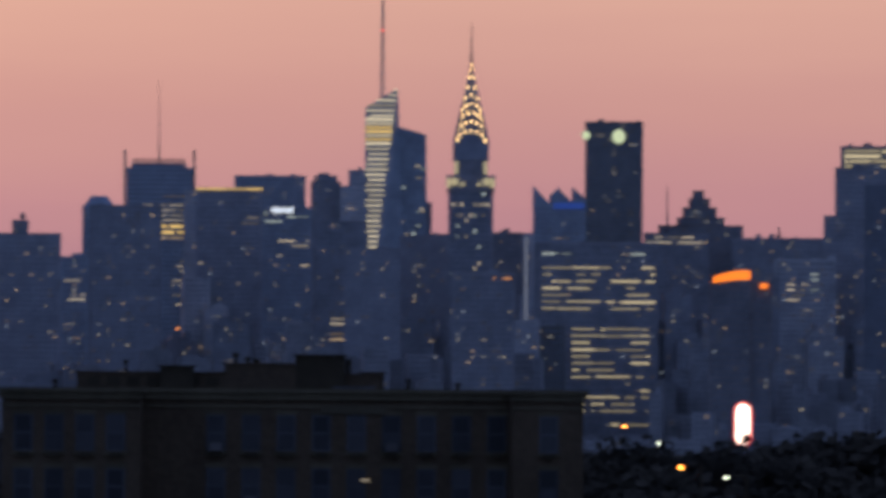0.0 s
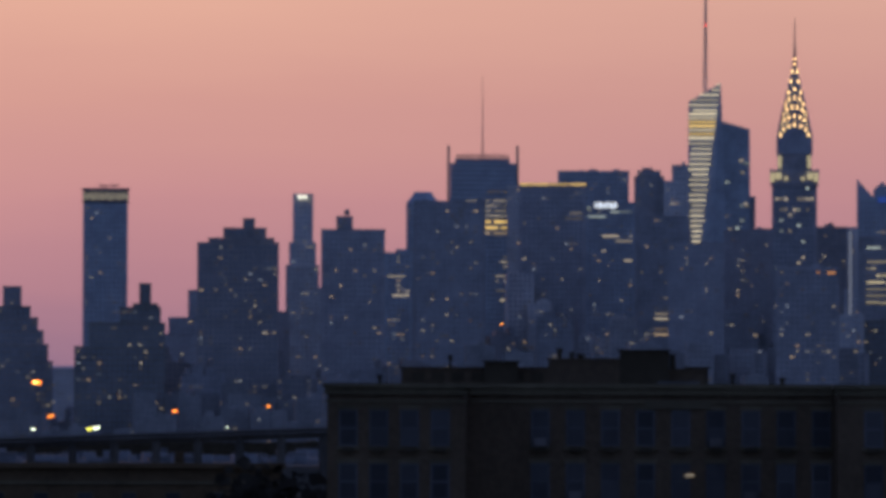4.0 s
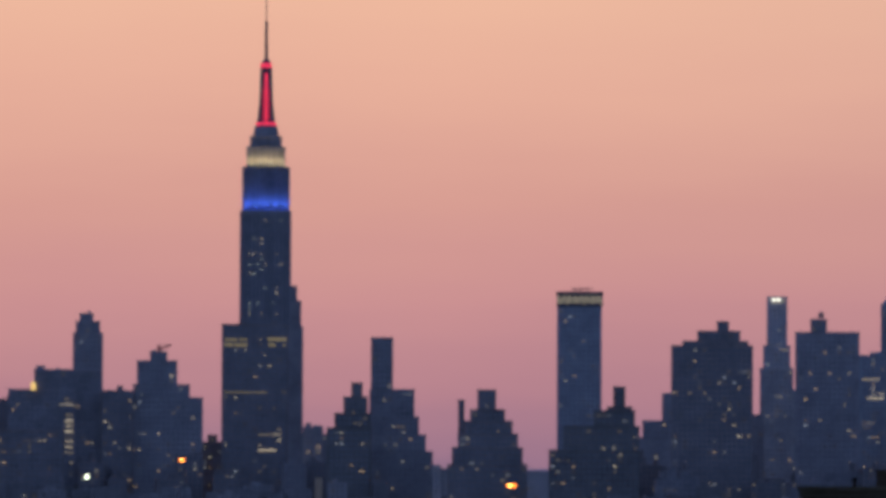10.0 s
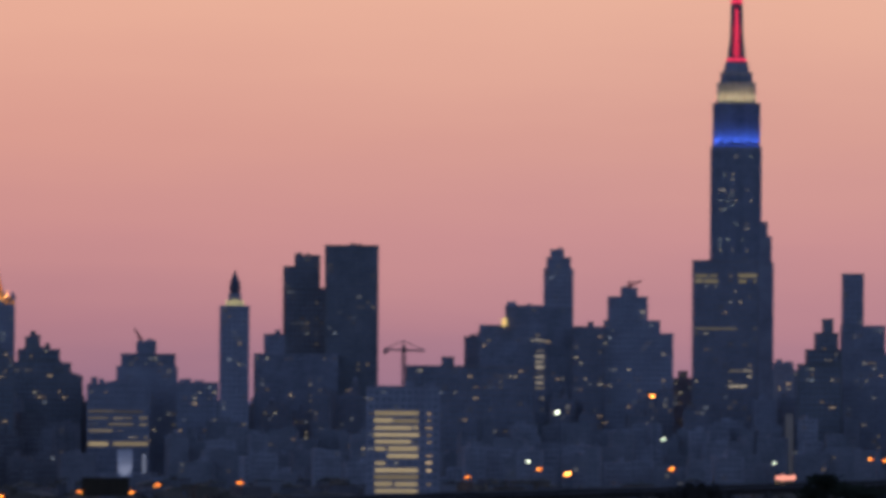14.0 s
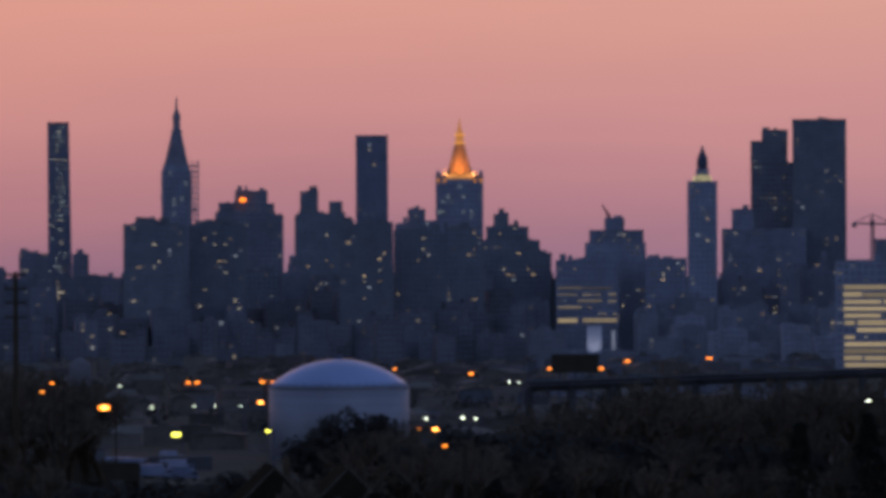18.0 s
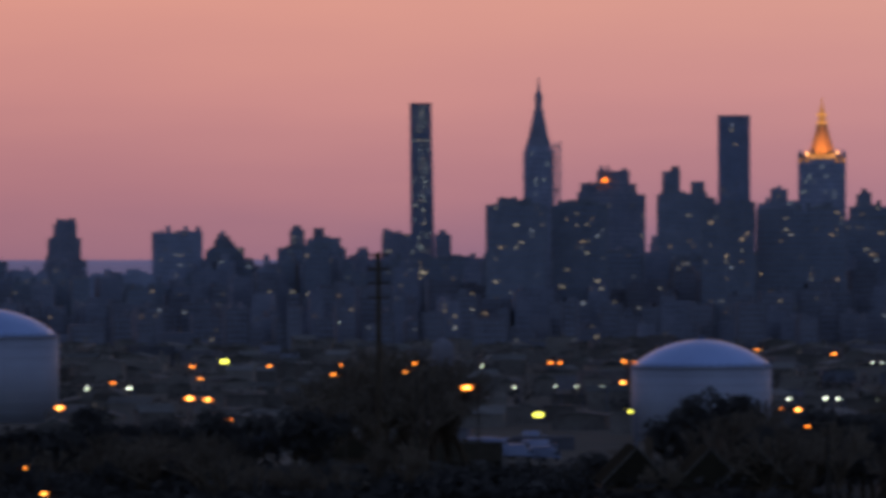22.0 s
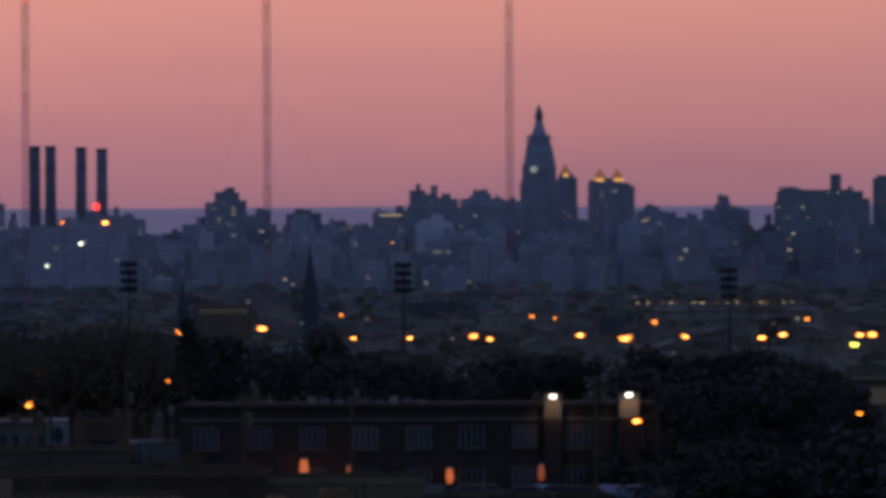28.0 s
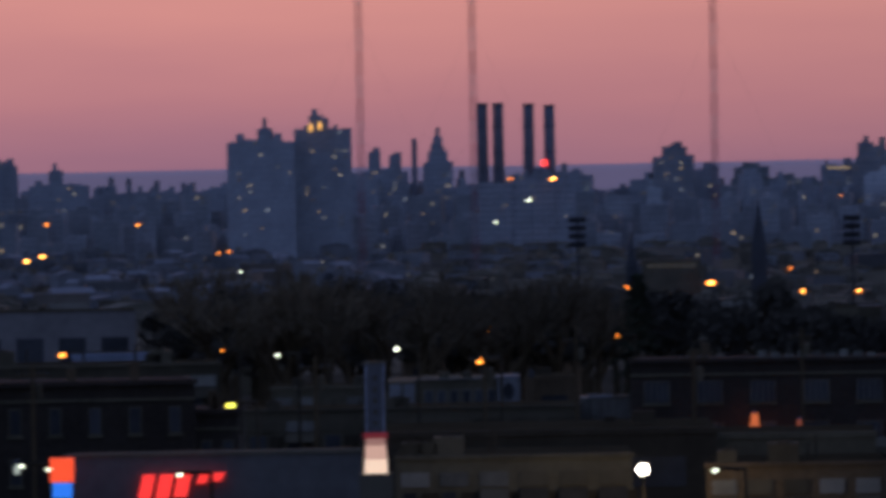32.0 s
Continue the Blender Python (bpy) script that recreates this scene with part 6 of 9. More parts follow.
        part("louvre", boxes("louvre", NEAR_DARK, [(x, x + .7, 6.93, 7.0, h + .25, h + .75)]), o)
    for x, r, hh in ((-3.3, .12, 2.1), (-2.6, .1, 1.9), (-2.1, .14, 1.8), (-9.5, .09, 1.7), (6.5, .1, .7), (9.3, .12, .5), (-13.5, .1, .6)):
        part("vent_pipe", frustum("vent_pipe", NEAR_DARK, [(r, r, h, x, 9), (r, r, h + hh - .2, x, 9), (r * 1.6, r * 1.6, h + hh - .18, x, 9), (r * 1.6, r * 1.6, h + hh, x, 9)], 10, 0), o)
    part("bent_sheet", boxes("bent_sheet", SHED, [(2.2, 4.6, 6.6, 6.75, h + .1, h + .28)]), o)


near_building()


# ---- signs, crowns and other additions to the skyline ----
def round_sign(az, d, z, r):
    o = thing("round_sign", spot(az, d, z), "pale yellow round lit sign high on an office slab", "sign", "skyline signs")
    part("disc", frustum("disc", IVORY_SIGN, [(r, r * 1.1, -.2), (r, r * 1.1, .2)], 20, 0), o, "", pose(0, 0, 0, 90, 0, 0))
    part("rim", frustum("rim", STEEL, [(r * 1.08, r * 1.18, -.1), (r * 1.08, r * 1.18, .05)], 20, 0), o, "", pose(0, .2, 0, 90, 0, 0))


IVORY_SIGN = light("pale_round_sign", (0.80, 0.90, 0.55), 0.75)
round_sign(-1.775, 4449, 246.2, 5.2)
round_sign(-1.441, 4449, 247.0, 3.2)


def bar_sign(name, label, az, d, z, w, h, mat, bars_n=6, back=True):
    """A lit sign: a dark board with plain bars where the writing would be."""
    o = thing(name, spot(az, d, z), label, "sign", "skyline signs")
    if back:
        part("board", boxes("board", STEEL, [(-w / 2 - .3, w / 2 + .3, .1, .5, -h / 2 - .3, h / 2 + .3)]), o)
    n = bars_n
    for i in range(n):
        a = -w / 2 + w * i / n
        part("bar", boxes("bar", mat, [(a + .08 * w / n, a + .9 * w / n, -.1, .09, -h / 2 * (.7 + .3 * ((i * 5) % 3) / 2), h / 2 * (.75 + .25 * ((i * 7) % 2)))]), o)
    return o


bar_sign("roof_sign", "white lit sign with unreadable bars near the roof", 1.645, 4249.4, 180.2, 17, 5, SIGN_WHITE, 6)
part("marker_lamp", boxes("marker_lamp", COOL, [(-1.2, 1.2, -.2, .2, -1.4, 1.4)]), thing("facade_lamp", spot(1.817, 4249.8, 178.0), "small white lamp on an office facade", "lamp"))


def crown_band():
    """Lit slotted crown and roof frame of the tall blue glass tower."""
    to = BLUE_TOWER.matrix_world.inverted() @ spot(6.734, 4199.5, 179.5)
    n = 16
    w = 33.7
    o = part("crown_frame", boxes("crown_frame", STEEL, [(-w / 2 - .6, w / 2 + .6, -.2, 20, 8.8, 10.6), (-w / 2 - .3, w / 2 + .3, 0, 20, -.4, 8.8)]), BLUE_TOWER, "slotted steel crown", to)
    for i in range(n):
        a = -w / 2 + w * i / n
        part("lit_slot", boxes("lit_slot", CROWN_DIM, [(a + .45, a + w / n - .55, -.4, -.2, 1.2 + .8 * (i % 3), 8.0 - 1.6 * (i % 2))]), o)
    part("roof_rail", bars("roof_rail", STEEL, [((-6, 8, 13.0), (10, 8, 13.0), .3), ((-3, 8, 10.6), (-3, 8, 13.0), .25), ((0, 8, 10.6), (0, 8, 13.6), .25), ((6, 8, 10.6), (6, 8, 13.0), .25)]), o)


CROWN_DIM = light("crown_slot", (1.0, 0.86, 0.62), 0.30)
crown_band()
SIGN_WHITE2 = light("white_roof_flood", (1.0, 0.96, 0.80), 1.3)
for k in range(2):
    f = thing("roof_floodlight", spot(4.735 + (k - .5) * .05, 4298, 187.4), "white floodlight on a slender tower roof", "floodlight", "roof floodlights")
    part("lamp", boxes("lamp", SIGN_WHITE2, [(-1.7, 1.7, -.3, .1, -1.2, 1.2)]), f)
    part("hood", boxes("hood", STEEL, [(-1.9, 1.9, -.4, .6, 1.2, 1.6)]), f)


def jagged_top():
    """Slanted glass blades on the roof of the blue tower, with a blue-lit band."""
    d = 4302
    o = thing("glass_roof_blades", spot(-1.174, d, 186.3), "slanted blue glass roof blades with a blue-lit band", "roof")
    u = d / 9961
    for a, b, za, zb in ((-47, -18, 37, 5), (-18, 0, 18, 34), (0, 22, 30, 8), (22, 46, 34, 14)):
        vs = [(a * u, 0, -.5), (b * u, 0, -.5), (b * u, 0, zb * u), (a * u, 0, za * u)]
        vs += [(x, 14, z) for x, y, z in vs]
        part("blade", mesh_from("blade", vs, [(0, 1, 2, 3), (7, 6, 5, 4), (0, 4, 5, 1), (1, 5, 6, 2), (2, 6, 7, 3), (3, 7, 4, 0)], BLUE), o)
    part("blue_band", boxes("blue_band", BLUE_BAND, [(-10 * u, 44 * u, -2.6, -2.2, -2.2, 2.4)]), o, "blue lit band")


BLUE_BAND = light("blue_band", (0.05, 0.14, 0.75), 0.28)
jagged_top()


def arc_sign():
    """Curved orange lit sign on top of the brown tower."""
    d = 3597.4
    o = thing("curved_sign", spot(-2.931, d, 114.6), "curved glowing orange sign on a tower roof", "sign")
    vs, n = [], 12
    for y in (0, .8):
        for i in range(n + 1):
            x = -12 + 24 * i / n
            vs += [(x, y, .8 + 2.2 * math.sin(math.pi * i / n * .5)), (x, y, 4.6 + 4.2 * math.sin(math.pi * i / n * .62))]
    m = 2 * (n + 1)
    fs = []
    for i in range(n):
        a = 2 * i
        fs += [(a, a + 2, a + 3, a + 1), (m + a + 1, m + a + 3, m + a + 2, m + a), (a + 1, a + 3, m + a + 3, m + a + 1), (a + 2, a, m + a, m + a + 2)]
    fs += [(0, 1, m + 1, m), (m - 1, m - 2, 2 * m - 2, 2 * m - 1)]
    part("sign_face", mesh_from("sign_face", vs, fs, SIGN_ORANGE), o)
    part("sign_frame", bars("sign_frame", STEEL, [((-12 + 6 * i, 1.2, -.5), (-12 + 6 * i, 1.2, 5.5), .2) for i in range(5)]), o)
    f = thing("facade_lamp", spot(-3.258, 3597.8, 113.6), "glowing orange lamp at a tower roof", "lamp")
    part("lens", frustum("lens", SIGN_ORANGE, [(1.2, 1, -1.8), (3.0, 1, 0), (1.2, 1, 1.8)], 10, 0), f)
    part("bracket", boxes("bracket", STEEL, [(-.3, .3, .3, 4, -.3, .3)]), f)


arc_sign()


def pylon_sign():
    d = 1400
    z = 34.7
    o = thing("pylon_sign", spot(-3.052, d), "tall glowing white pylon sign with a red edge", "sign")
    k = ground_z(d)
    h = 11.2
    w = 4.5
    part("post", boxes("post", STEEL, [(-.5, .5, .4, 1.2, 0, z - k + h)]), o)
    for nm, mat, r, y0, y1 in (("red_edge", SIGN_RED, w / 2, 0, .4), ("white_face", SIGN_PINK, w / 2 - .4, -.2, 0)):
        up = [(r * math.cos(math.pi * i / 8), z - k + h - w / 2 + r * math.sin(math.pi * i / 8)) for i in range(9)]
        ring = up + [(-x, 2 * (z - k) + h - zz) for x, zz in up]
        m = len(ring)
        vs = [(x, y0, zz) for x, zz in ring] + [(x, y1, zz) for x, zz in ring]
        part(nm, mesh_from(nm, vs, [tuple(reversed(range(m))), tuple(range(m, 2 * m))] + [(i, (i + 1) % m, (i + 1) % m + m, i + m) for i in range(m)], mat), o)


pylon_sign()


def white_edge():
    d = 3822
    o = thing("light_strip", spot(-0.839, d, 91.8), "thin pale vertical glowing strip on a block", "facade strip")
    # bright edge of the block, put in as a strip that glows
    part("strip", boxes("strip", DIM_STRIP, [(-1.2, 1.2, 0, 2, 0, 58.2)]), o)


DIM_STRIP = light("dim_strip", (0.55, 0.60, 0.80), 0.20)
white_edge()


def far_mast(az, d, z0, z1, r, label):
    o = thing("roof_mast", spot(az, d, z0), label, "mast", "roof masts")
    part("pole", frustum("pole", STEEL, [(r, r, 0), (r * .5, r * .5, (z1 - z0) * .6), (r * .2, r * .2, z1 - z0)], 6, 0), o)
    part("crossbar", bars("crossbar", STEEL, [((-r * 2.4, 0, (z1 - z0) * f), (r * 2.4, 0, (z1 - z0) * f), .25) for f in (.15, .3, .45)]), o)


far_mast(-2.273, 4262, 143.5, 200.9, 1.3, "lattice mast on a distant roof")
far_mast(-3.405, 4458, 162.5, 175.9, 1.6, "short mast on a distant roof")


def lantern_cap():
    """The lit belfry and cap of the square campanile."""
    d = 3856
    o = thing("belfry", spot(15.029, d, 121.2), "lit belfry with a dark onion cap on a campanile", "belfry")
    part("stage", boxes("stage", GREY, [(-6, 6, -2, 10, 0, 2.2), (-4.4, 4.4, 0, 8, 2.2, 10)]), o)
    for x in (-5.4, -2.6, 0, 2.6, 5.4):
        part("belfry_light", boxes("belfry_light", BELFRY, [(x - .8, x + .8, -2.4, -2.1, .8, 5.6 - abs(x) * .1)]), o)
    part("cap", frustum("cap", STEEL, [(3.4, 3.4, 10, 0, 4), (3.9, 3.9, 14, 0, 4), (3.3, 3.3, 18, 0, 4), (1.5, 1.5, 22, 0, 4), (.3, .3, 26, 0, 4)], 10, 0), o)


BELFRY = light("belfry_flood", (1.0, 0.86, 0.42), 0.5)
lantern_cap()


def tower_crane(az, d, z0, z1, jib, back, label, mat):
    o = thing("tower_crane", spot(az, d, z0), label, "crane", "tower cranes")
    h = z1 - z0
    sp = [((x, y, 0), (x, y, h), .3) for x in (-1, 1) for y in (-1, 1)]
    for i in range(int(h / 3)):
        sp += [((-1, -1, i * 3), (1, -1, i * 3 + 3), .2), ((1, -1, i * 3), (-1, -1, i * 3 + 3), .2)]
    part("crane_mast", bars("crane_mast", mat, sp), o)
    part("jib", bars("jib", mat, [((-back, 0, h - 3.2), (jib, 0, h - 4.0), .45), ((-back, 0, h - 3.2), (0, 0, h + 3), .2), ((0, 0, h + 3), (jib, 0, h - 4), .2), ((0, 0, h), (0, 0, h + 3), .4)]), o)
    part("cab", boxes("cab", mat, [(-1.6, 1.6, -1.6, 1.6, h - 4.5, h - 2)]), o)
    part("counterweight", boxes("counterweight", STEEL, [(-back, -back + 3, -1, 1, h - 6, h - 3.2)]), o)


tower_crane(13.307, 3895, 3.0, 97.0, 14.5, 14, "tower crane standing over dark rooftops", STEEL)
for t_az, d, z0, dx, dz, lab in ((11.018, 3949, 138.5, 9, 5, "small red derrick crane on a stepped tower"), (15.986, 3899, 97.5, -4, 10, "small red derrick crane on an unfinished block")):
    o = thing("derrick", spot(t_az, d, z0), lab, "crane", "derricks")
    part("derrick_post", bars("derrick_post", RED_STEEL, [((0, 3, 0), (0, 3, 4.5), .5), ((2, 3, 0), (0, 3, 4.5), .35)]), o)
    part("boom", bars("boom", RED_STEEL, [((0, 3, 1.5), (dx, 3, dz), .4), ((0, 3, 4.5), (dx, 3, dz), .15)]), o)


WARMLAMP = light("warm_lantern", (1.0, 0.66, 0.22), 0.9)
AMBER2 = light("amber_roof_lamp", (1.0, 0.50, 0.12), 1.0)
GOLD_MID2 = light("dome_flood_glow", (1.0, 0.36, 0.10), 0.20)


def roof_glow(az, d, z, w, h, mat, label):
    o = thing("roof_lamp", spot(az, d, z), label, "lamp", "rooftop lamps")
    part("lens", frustum("lens", mat, [(w * .3, .5, -h / 2), (w / 2, .8, 0), (w * .3, .5, h / 2)], 10, 0), o)
    part("bracket", boxes("bracket", STEEL, [(-.2, .2, .3, 3, -.2, .2)]), o)


roof_glow(19.707, 4044, 114.1, 5, 2.6, SODIUM_DIM, "glowing orange floodlight on a stepped tower")
roof_glow(12.286, 3946, 114.0, 4, 6, WARMLAMP, "warm lit roof lantern on a brick block")
roof_glow(31.036, 4146, 84.9, 5, 3.5, COOL, "pale lit clock face seen edge on")
roof_glow(35.487, 3491.5, 57.4, 4.4, 4, BEACON, "red glowing beacon beside the smokestacks")
roof_glow(37.854, 3410, 81.1, 3, 5, AMBER2, "amber roof lamp on an apartment block")
roof_glow(37.761, 3410, 82.1, 3, 5, AMBER2, "amber roof lamp on an apartment block")


def gilt_dome(az, d, z, r, label):
    o = thing("roof_dome", spot(az, d, z), label, "dome", "lit domes")
    part("drum", frustum("drum", GREY, [(r, r, -1.5, 0, 6), (r, r, 2, 0, 6)], 12, 0), o)
    # amber light on the dome is put in as a glow of the dome itself
    part("dome", frustum("dome", GOLD_MID2, [(r, r, 2, 0, 6), (r * .9, r * .9, 4.5, 0, 6), (r * .5, r * .5, 7, 0, 6), (.2, .2, 10, 0, 6)], 12, 0), o)
    part("lamp_ring", frustum("lamp_ring", AMBER2, [(r * 1.1, r * 1.1, .4, 0, 6), (r * 1.1, r * 1.1, 2.2, 0, 6)], 12, 0), o)


for ax in (30.364, 30.186):
    gilt_dome(ax, 4148, 75.4, 4.2, "amber-lit dome on a twin apartment tower")
gilt_dome(30.714, 4048, 78.2, 4.0, "amber-lit dome beside the clock tower")


STEEPLE = surface("dark_slate", (0.060, 0.056, 0.054), 0.8, 0.0, 0.8, 0.1)


def steeple(az, d, z, w, label, name="steeple"):
    k = ground_z(d)
    o = thing(name, spot(az, d), label, "steeple", "steeples")
    part("belfry", boxes("belfry", STEEPLE, [(-w / 2, w / 2, 0, w, 0, (z - k) * .55)]), o)
    part("spire", frustum("spire", STEEPLE, [(w * .55, w * .55, (z - k) * .55, 0, w / 2), (w * .2, w * .2, (z - k) * .82, 0, w / 2), (.1, .1, z - k, 0, w / 2)], 8, 22.5), o)


steeple(33.316, 1850, 42.0, 5, "slim dark church steeple above the trees")
steeple(34.610, 1900, 30.4, 4, "short dark church turret")
c = thing("chimney", spot(36.805, 3890), "plain round factory chimney", "chimney")
part("flue", frustum("flue", DARKSTACK, [(2.2, 2.2, 0), (1.8, 1.8, 76.5 - ground_z(3890))], 16, 0, True), c)


def lit_wall(az, d, z0, z1, w, mat, label):
    o = thing("floodlit_wall", spot(az, d, z0), label, "wall", "floodlit walls")
    part("panel", boxes("panel", mat, [(-w / 2, w / 2, 0, .6, 0, z1 - z0)]), o)
    part("edge", boxes("edge", STEEL, [(-w / 2 - .4, w / 2 + .4, .1, 1, z1 - z0, z1 - z0 + .6)]), o)


COLD_WALL = light("cold_wall_glow", (0.62, 0.68, 0.95), 0.22)
PALE_WALL = surface("pale_painted_wall", (0.55, 0.54, 0.53))
BRIGHT_STRIP = light("bright_white_strip", (0.80, 0.82, 1.0), 0.04)
lit_wall(16.135, 3560, 8.6, 26.1, 9.3, PALE_WALL, "pale floodlit wall at the foot of an office block")
beam = bpy.data.lights.new("wall_floodlight", "SPOT")
beam.energy, beam.color, beam.spot_size, beam.spot_blend, beam.shadow_soft_size = 2000, (0.72, 0.76, 1.0), radians(80), .8, .5
new("wall_floodlight_beam", beam).matrix_world = look(tuple(spot(16.135, 3551, 8.3).translation), tuple(spot(16.135, 3560, 16.1).translation))
# thin pale glows on the buildings, put in as emissive strips
lit_wall(15.940, 3790, -0.5, 21.2, 2.3, COLD_WALL, "thin glowing wall strip by an office block")
lit_wall(9.385, 3700, 10.1, 50.6, 5.0, BRIGHT_STRIP, "thin white glowing wall strip between the towers")
SIGN_ROSE = light("rose_white_sign", (1.0, 0.36, 0.26), 1.5)
bar_sign("lit_sign", "red and white lit roadside sign with unreadable bars", 9.419, 2300, 24.4, 8.3, 2.1, SIGN_ROSE, 4)
bar_sign("lit_sign", "warm white lit roadside sign with unreadable bars", 9.431, 2298, 21.9, 7.9, 1.8, WARMLAMP, 4)


# ---- city mass between the landmarks ----
def low_city():
    """Mid-height blocks that fill the streets between the named towers, lower towards the south-west."""
    rnd = random.Random(77)
    labels = {DARK.name: "dark brick block low in the city mass", PALE.name: "haze-paled stone apartment block low in the city mass", BROWN.name: "brown brick block low in the city mass",
              GREY.name: "grey stone block low in the city mass", BLUE.name: "hazy blue glass block low in the city mass"}
    az = -5.6
    while az < 41.5:
        far = rnd.uniform(4030, 4085) if az < 3.0 else rnd.uniform(3870, 4010)
        if az < 3.0:
            top = rnd.choice((rnd.uniform(60, 100), rnd.uniform(80, 128)))
        elif 6.45 < az < 6.95 or 7.0 < az < 7.4 or 8.1 < az < 8.45:
            top = rnd.uniform(16, 30)
        elif az < 24:
            top = rnd.choice((rnd.uniform(38, 54), rnd.uniform(46, 66)))
        else:
            top = rnd.choice((rnd.uniform(33, 42), rnd.uniform(38, 51)))
        w = rnd.uniform(14, 32) if az < 14 else rnd.uniform(10, 28)
        # lighter facades by bearing, standing in for thicker haze
        mat = rnd.choice((GREY, PALE, GREY) if az < 3 else (GREY, GREY, BROWN) if az < 8 else (GREY, BROWN, BROWN, BROWN) if az < 11 else (BROWN, DARK, BROWN) if az < 14 else (DARK, BROWN) if az < 29 else (BROWN, GREY) if az < 31 else (GREY, GREY, PALE) if az < 34.5 else (GREY,))
        tiers = [(-w / 2, w / 2, top)]
        for _ in range(rnd.choice((0, 1, 1, 2)) if az < 14 else rnd.choice((1, 1, 2, 3))):
            a = rnd.uniform(-.48, .2) * w
            tiers.insert(0, (a, a + w * rnd.uniform(.15, .3), top + rnd.uniform(1.5, 6)))
        tower("city_block", labels[mat.name], az, far, tiers, mat, rnd.uniform(16, 26), rnd.choice((0, 0, 1, 2)) if az < 24 else rnd.choice((0, 0, 0, 1)), (WARM, CREAM, CREAM, COOL), (), rnd.choice(("tank", "plant", "none")), rnd.uniform(-9, 9), 1.6, 0, True)
        az += rnd.uniform(.13, .30) if az < 14 else rnd.uniform(.11, .24)


def block_verts(vs, fs, az, d, x0, x1, y0, y1, z0, z1, twist=0):
    """Adds a box standing at a bearing and distance."""
    m = spot(az, d, 0, twist)
    k = len(vs)
    vs += [tuple(m @ Vector(p)) for p in ((x0, y0, z0), (x1, y0, z0), (x1, y1, z0), (x0, y1, z0), (x0, y0, z1), (x1, y0, z1), (x1, y1, z1), (x0, y1, z1))]
    fs += [(k + 4, k + 5, k + 6, k + 7), (k, k + 1, k + 5, k + 4), (k + 1, k + 2, k + 6, k + 5), (k + 2, k + 3, k + 7, k + 6), (k + 3, k, k + 4, k + 7)]


def city_mass():
    """The uncounted lower blocks in front of the towers, sinking towards the flat land."""
    rnd = random.Random(83)
    heaps = {m.name: (m, [], []) for m in (MASS_BROWN, MASS_GREY, MASS_DARK, MASS_PALE)}
    panes, unlit = ([], []), ([], [])
    for d0, d1, drop in ((3740, 3850, 0), (3600, 3720, 9), (3440, 3580, 18)):
        az = -5.8
        while az < 42:
            d = rnd.uniform(d0, d1)
            w = rnd.uniform(7, 22)
            k = ground_z(d)
            if az < 3:
                top = rnd.uniform(42, 74) - drop * 1.6
            elif 6.4 < az < 7.45 or 8.05 < az < 8.5:
                top = rnd.uniform(14, 24) - drop * .3
            elif az < 24:
                top = rnd.uniform(30, 49) - drop
            else:
                top = rnd.uniform(25, 41) - drop * .8
            if -2.1 < az < -1.0:
                top = min(top, 16)
            if 12.95 < az < 13.7 or 15.8 < az < 16.6 or 28.25 < az < 28.55 or 9.2 < az < 9.55:
                top = min(top, 8.5)
            # block tone by bearing; the paler ones hold haze in their colour
            tone = rnd.choice((MASS_PALE, MASS_GREY) if az < 3 else (MASS_PALE, MASS_GREY) if az > 34.5 else (MASS_GREY,) if az < 9 or 29 < az < 30.5 else (MASS_PALE, MASS_GREY) if az < 16.6 or az > 30.5 else (MASS_BROWN,) if az > 27 else (MASS_DARK, MASS_DARK, MASS_BROWN))
            mat, vs, fs = heaps[tone.name]
            turn = rnd.uniform(-10, 10)
            dep = rnd.uniform(12, 22)
            block_verts(vs, fs, az, d, -w / 2, w / 2, 0, dep, k, top, turn)
            if rnd.random() < .7 and top > 12:
                a = rnd.uniform(-.5, .1) * w
                block_verts(vs, fs, az, d, a, a + w * rnd.uniform(.15, .4), 1, dep - 1, top, top + rnd.uniform(.8, 4), turn)
            m = spot(az, d, 0, turn)
            n, fl = int((w - 1) / 3.1), int((top - k - 3) / 3.6)
            blotch = rnd.uniform(0, 90)
            for i in range(n):
                for f in range(fl):
                    x, z = (i - (n - 1) / 2) * 3.1, top - 2.2 - f * 3.6
                    lit = rnd.random() < .10 * max(0, .3 + noise.noise((x * .1 + blotch, z * .12, az)))
                    pv, pf = panes if lit else unlit
                    c = len(pv)
                    y = -.12 if lit else -.05
                    pv += [tuple(m @ Vector(p)) for p in ((x - .9, y, z - .8), (x + .9, y, z - .8), (x + .9, y, z + .8), (x - .9, y, z + .8))]
                    pf.append((c, c + 1, c + 2, c + 3))
            az += math.degrees(w / d) * rnd.uniform(.75, 1.15)
    for mat, vs, fs in heaps.values():
        tagged(new("city_blocks", mesh_from("city_blocks", vs, fs, mat)), "hazy low apartment blocks massed below the towers", "buildings", "", "stuff")
    tagged(new("block_windows", mesh_from("block_windows", *unlit, MASS_GLASS)), "unlit windows of the massed apartment blocks", "windows", "", "stuff")
    tagged(new("lit_block_windows", mesh_from("lit_block_windows", *panes, FAINT)), "dimly lit windows of the massed apartment blocks", "windows", "", "stuff")


city_mass()
low_city()


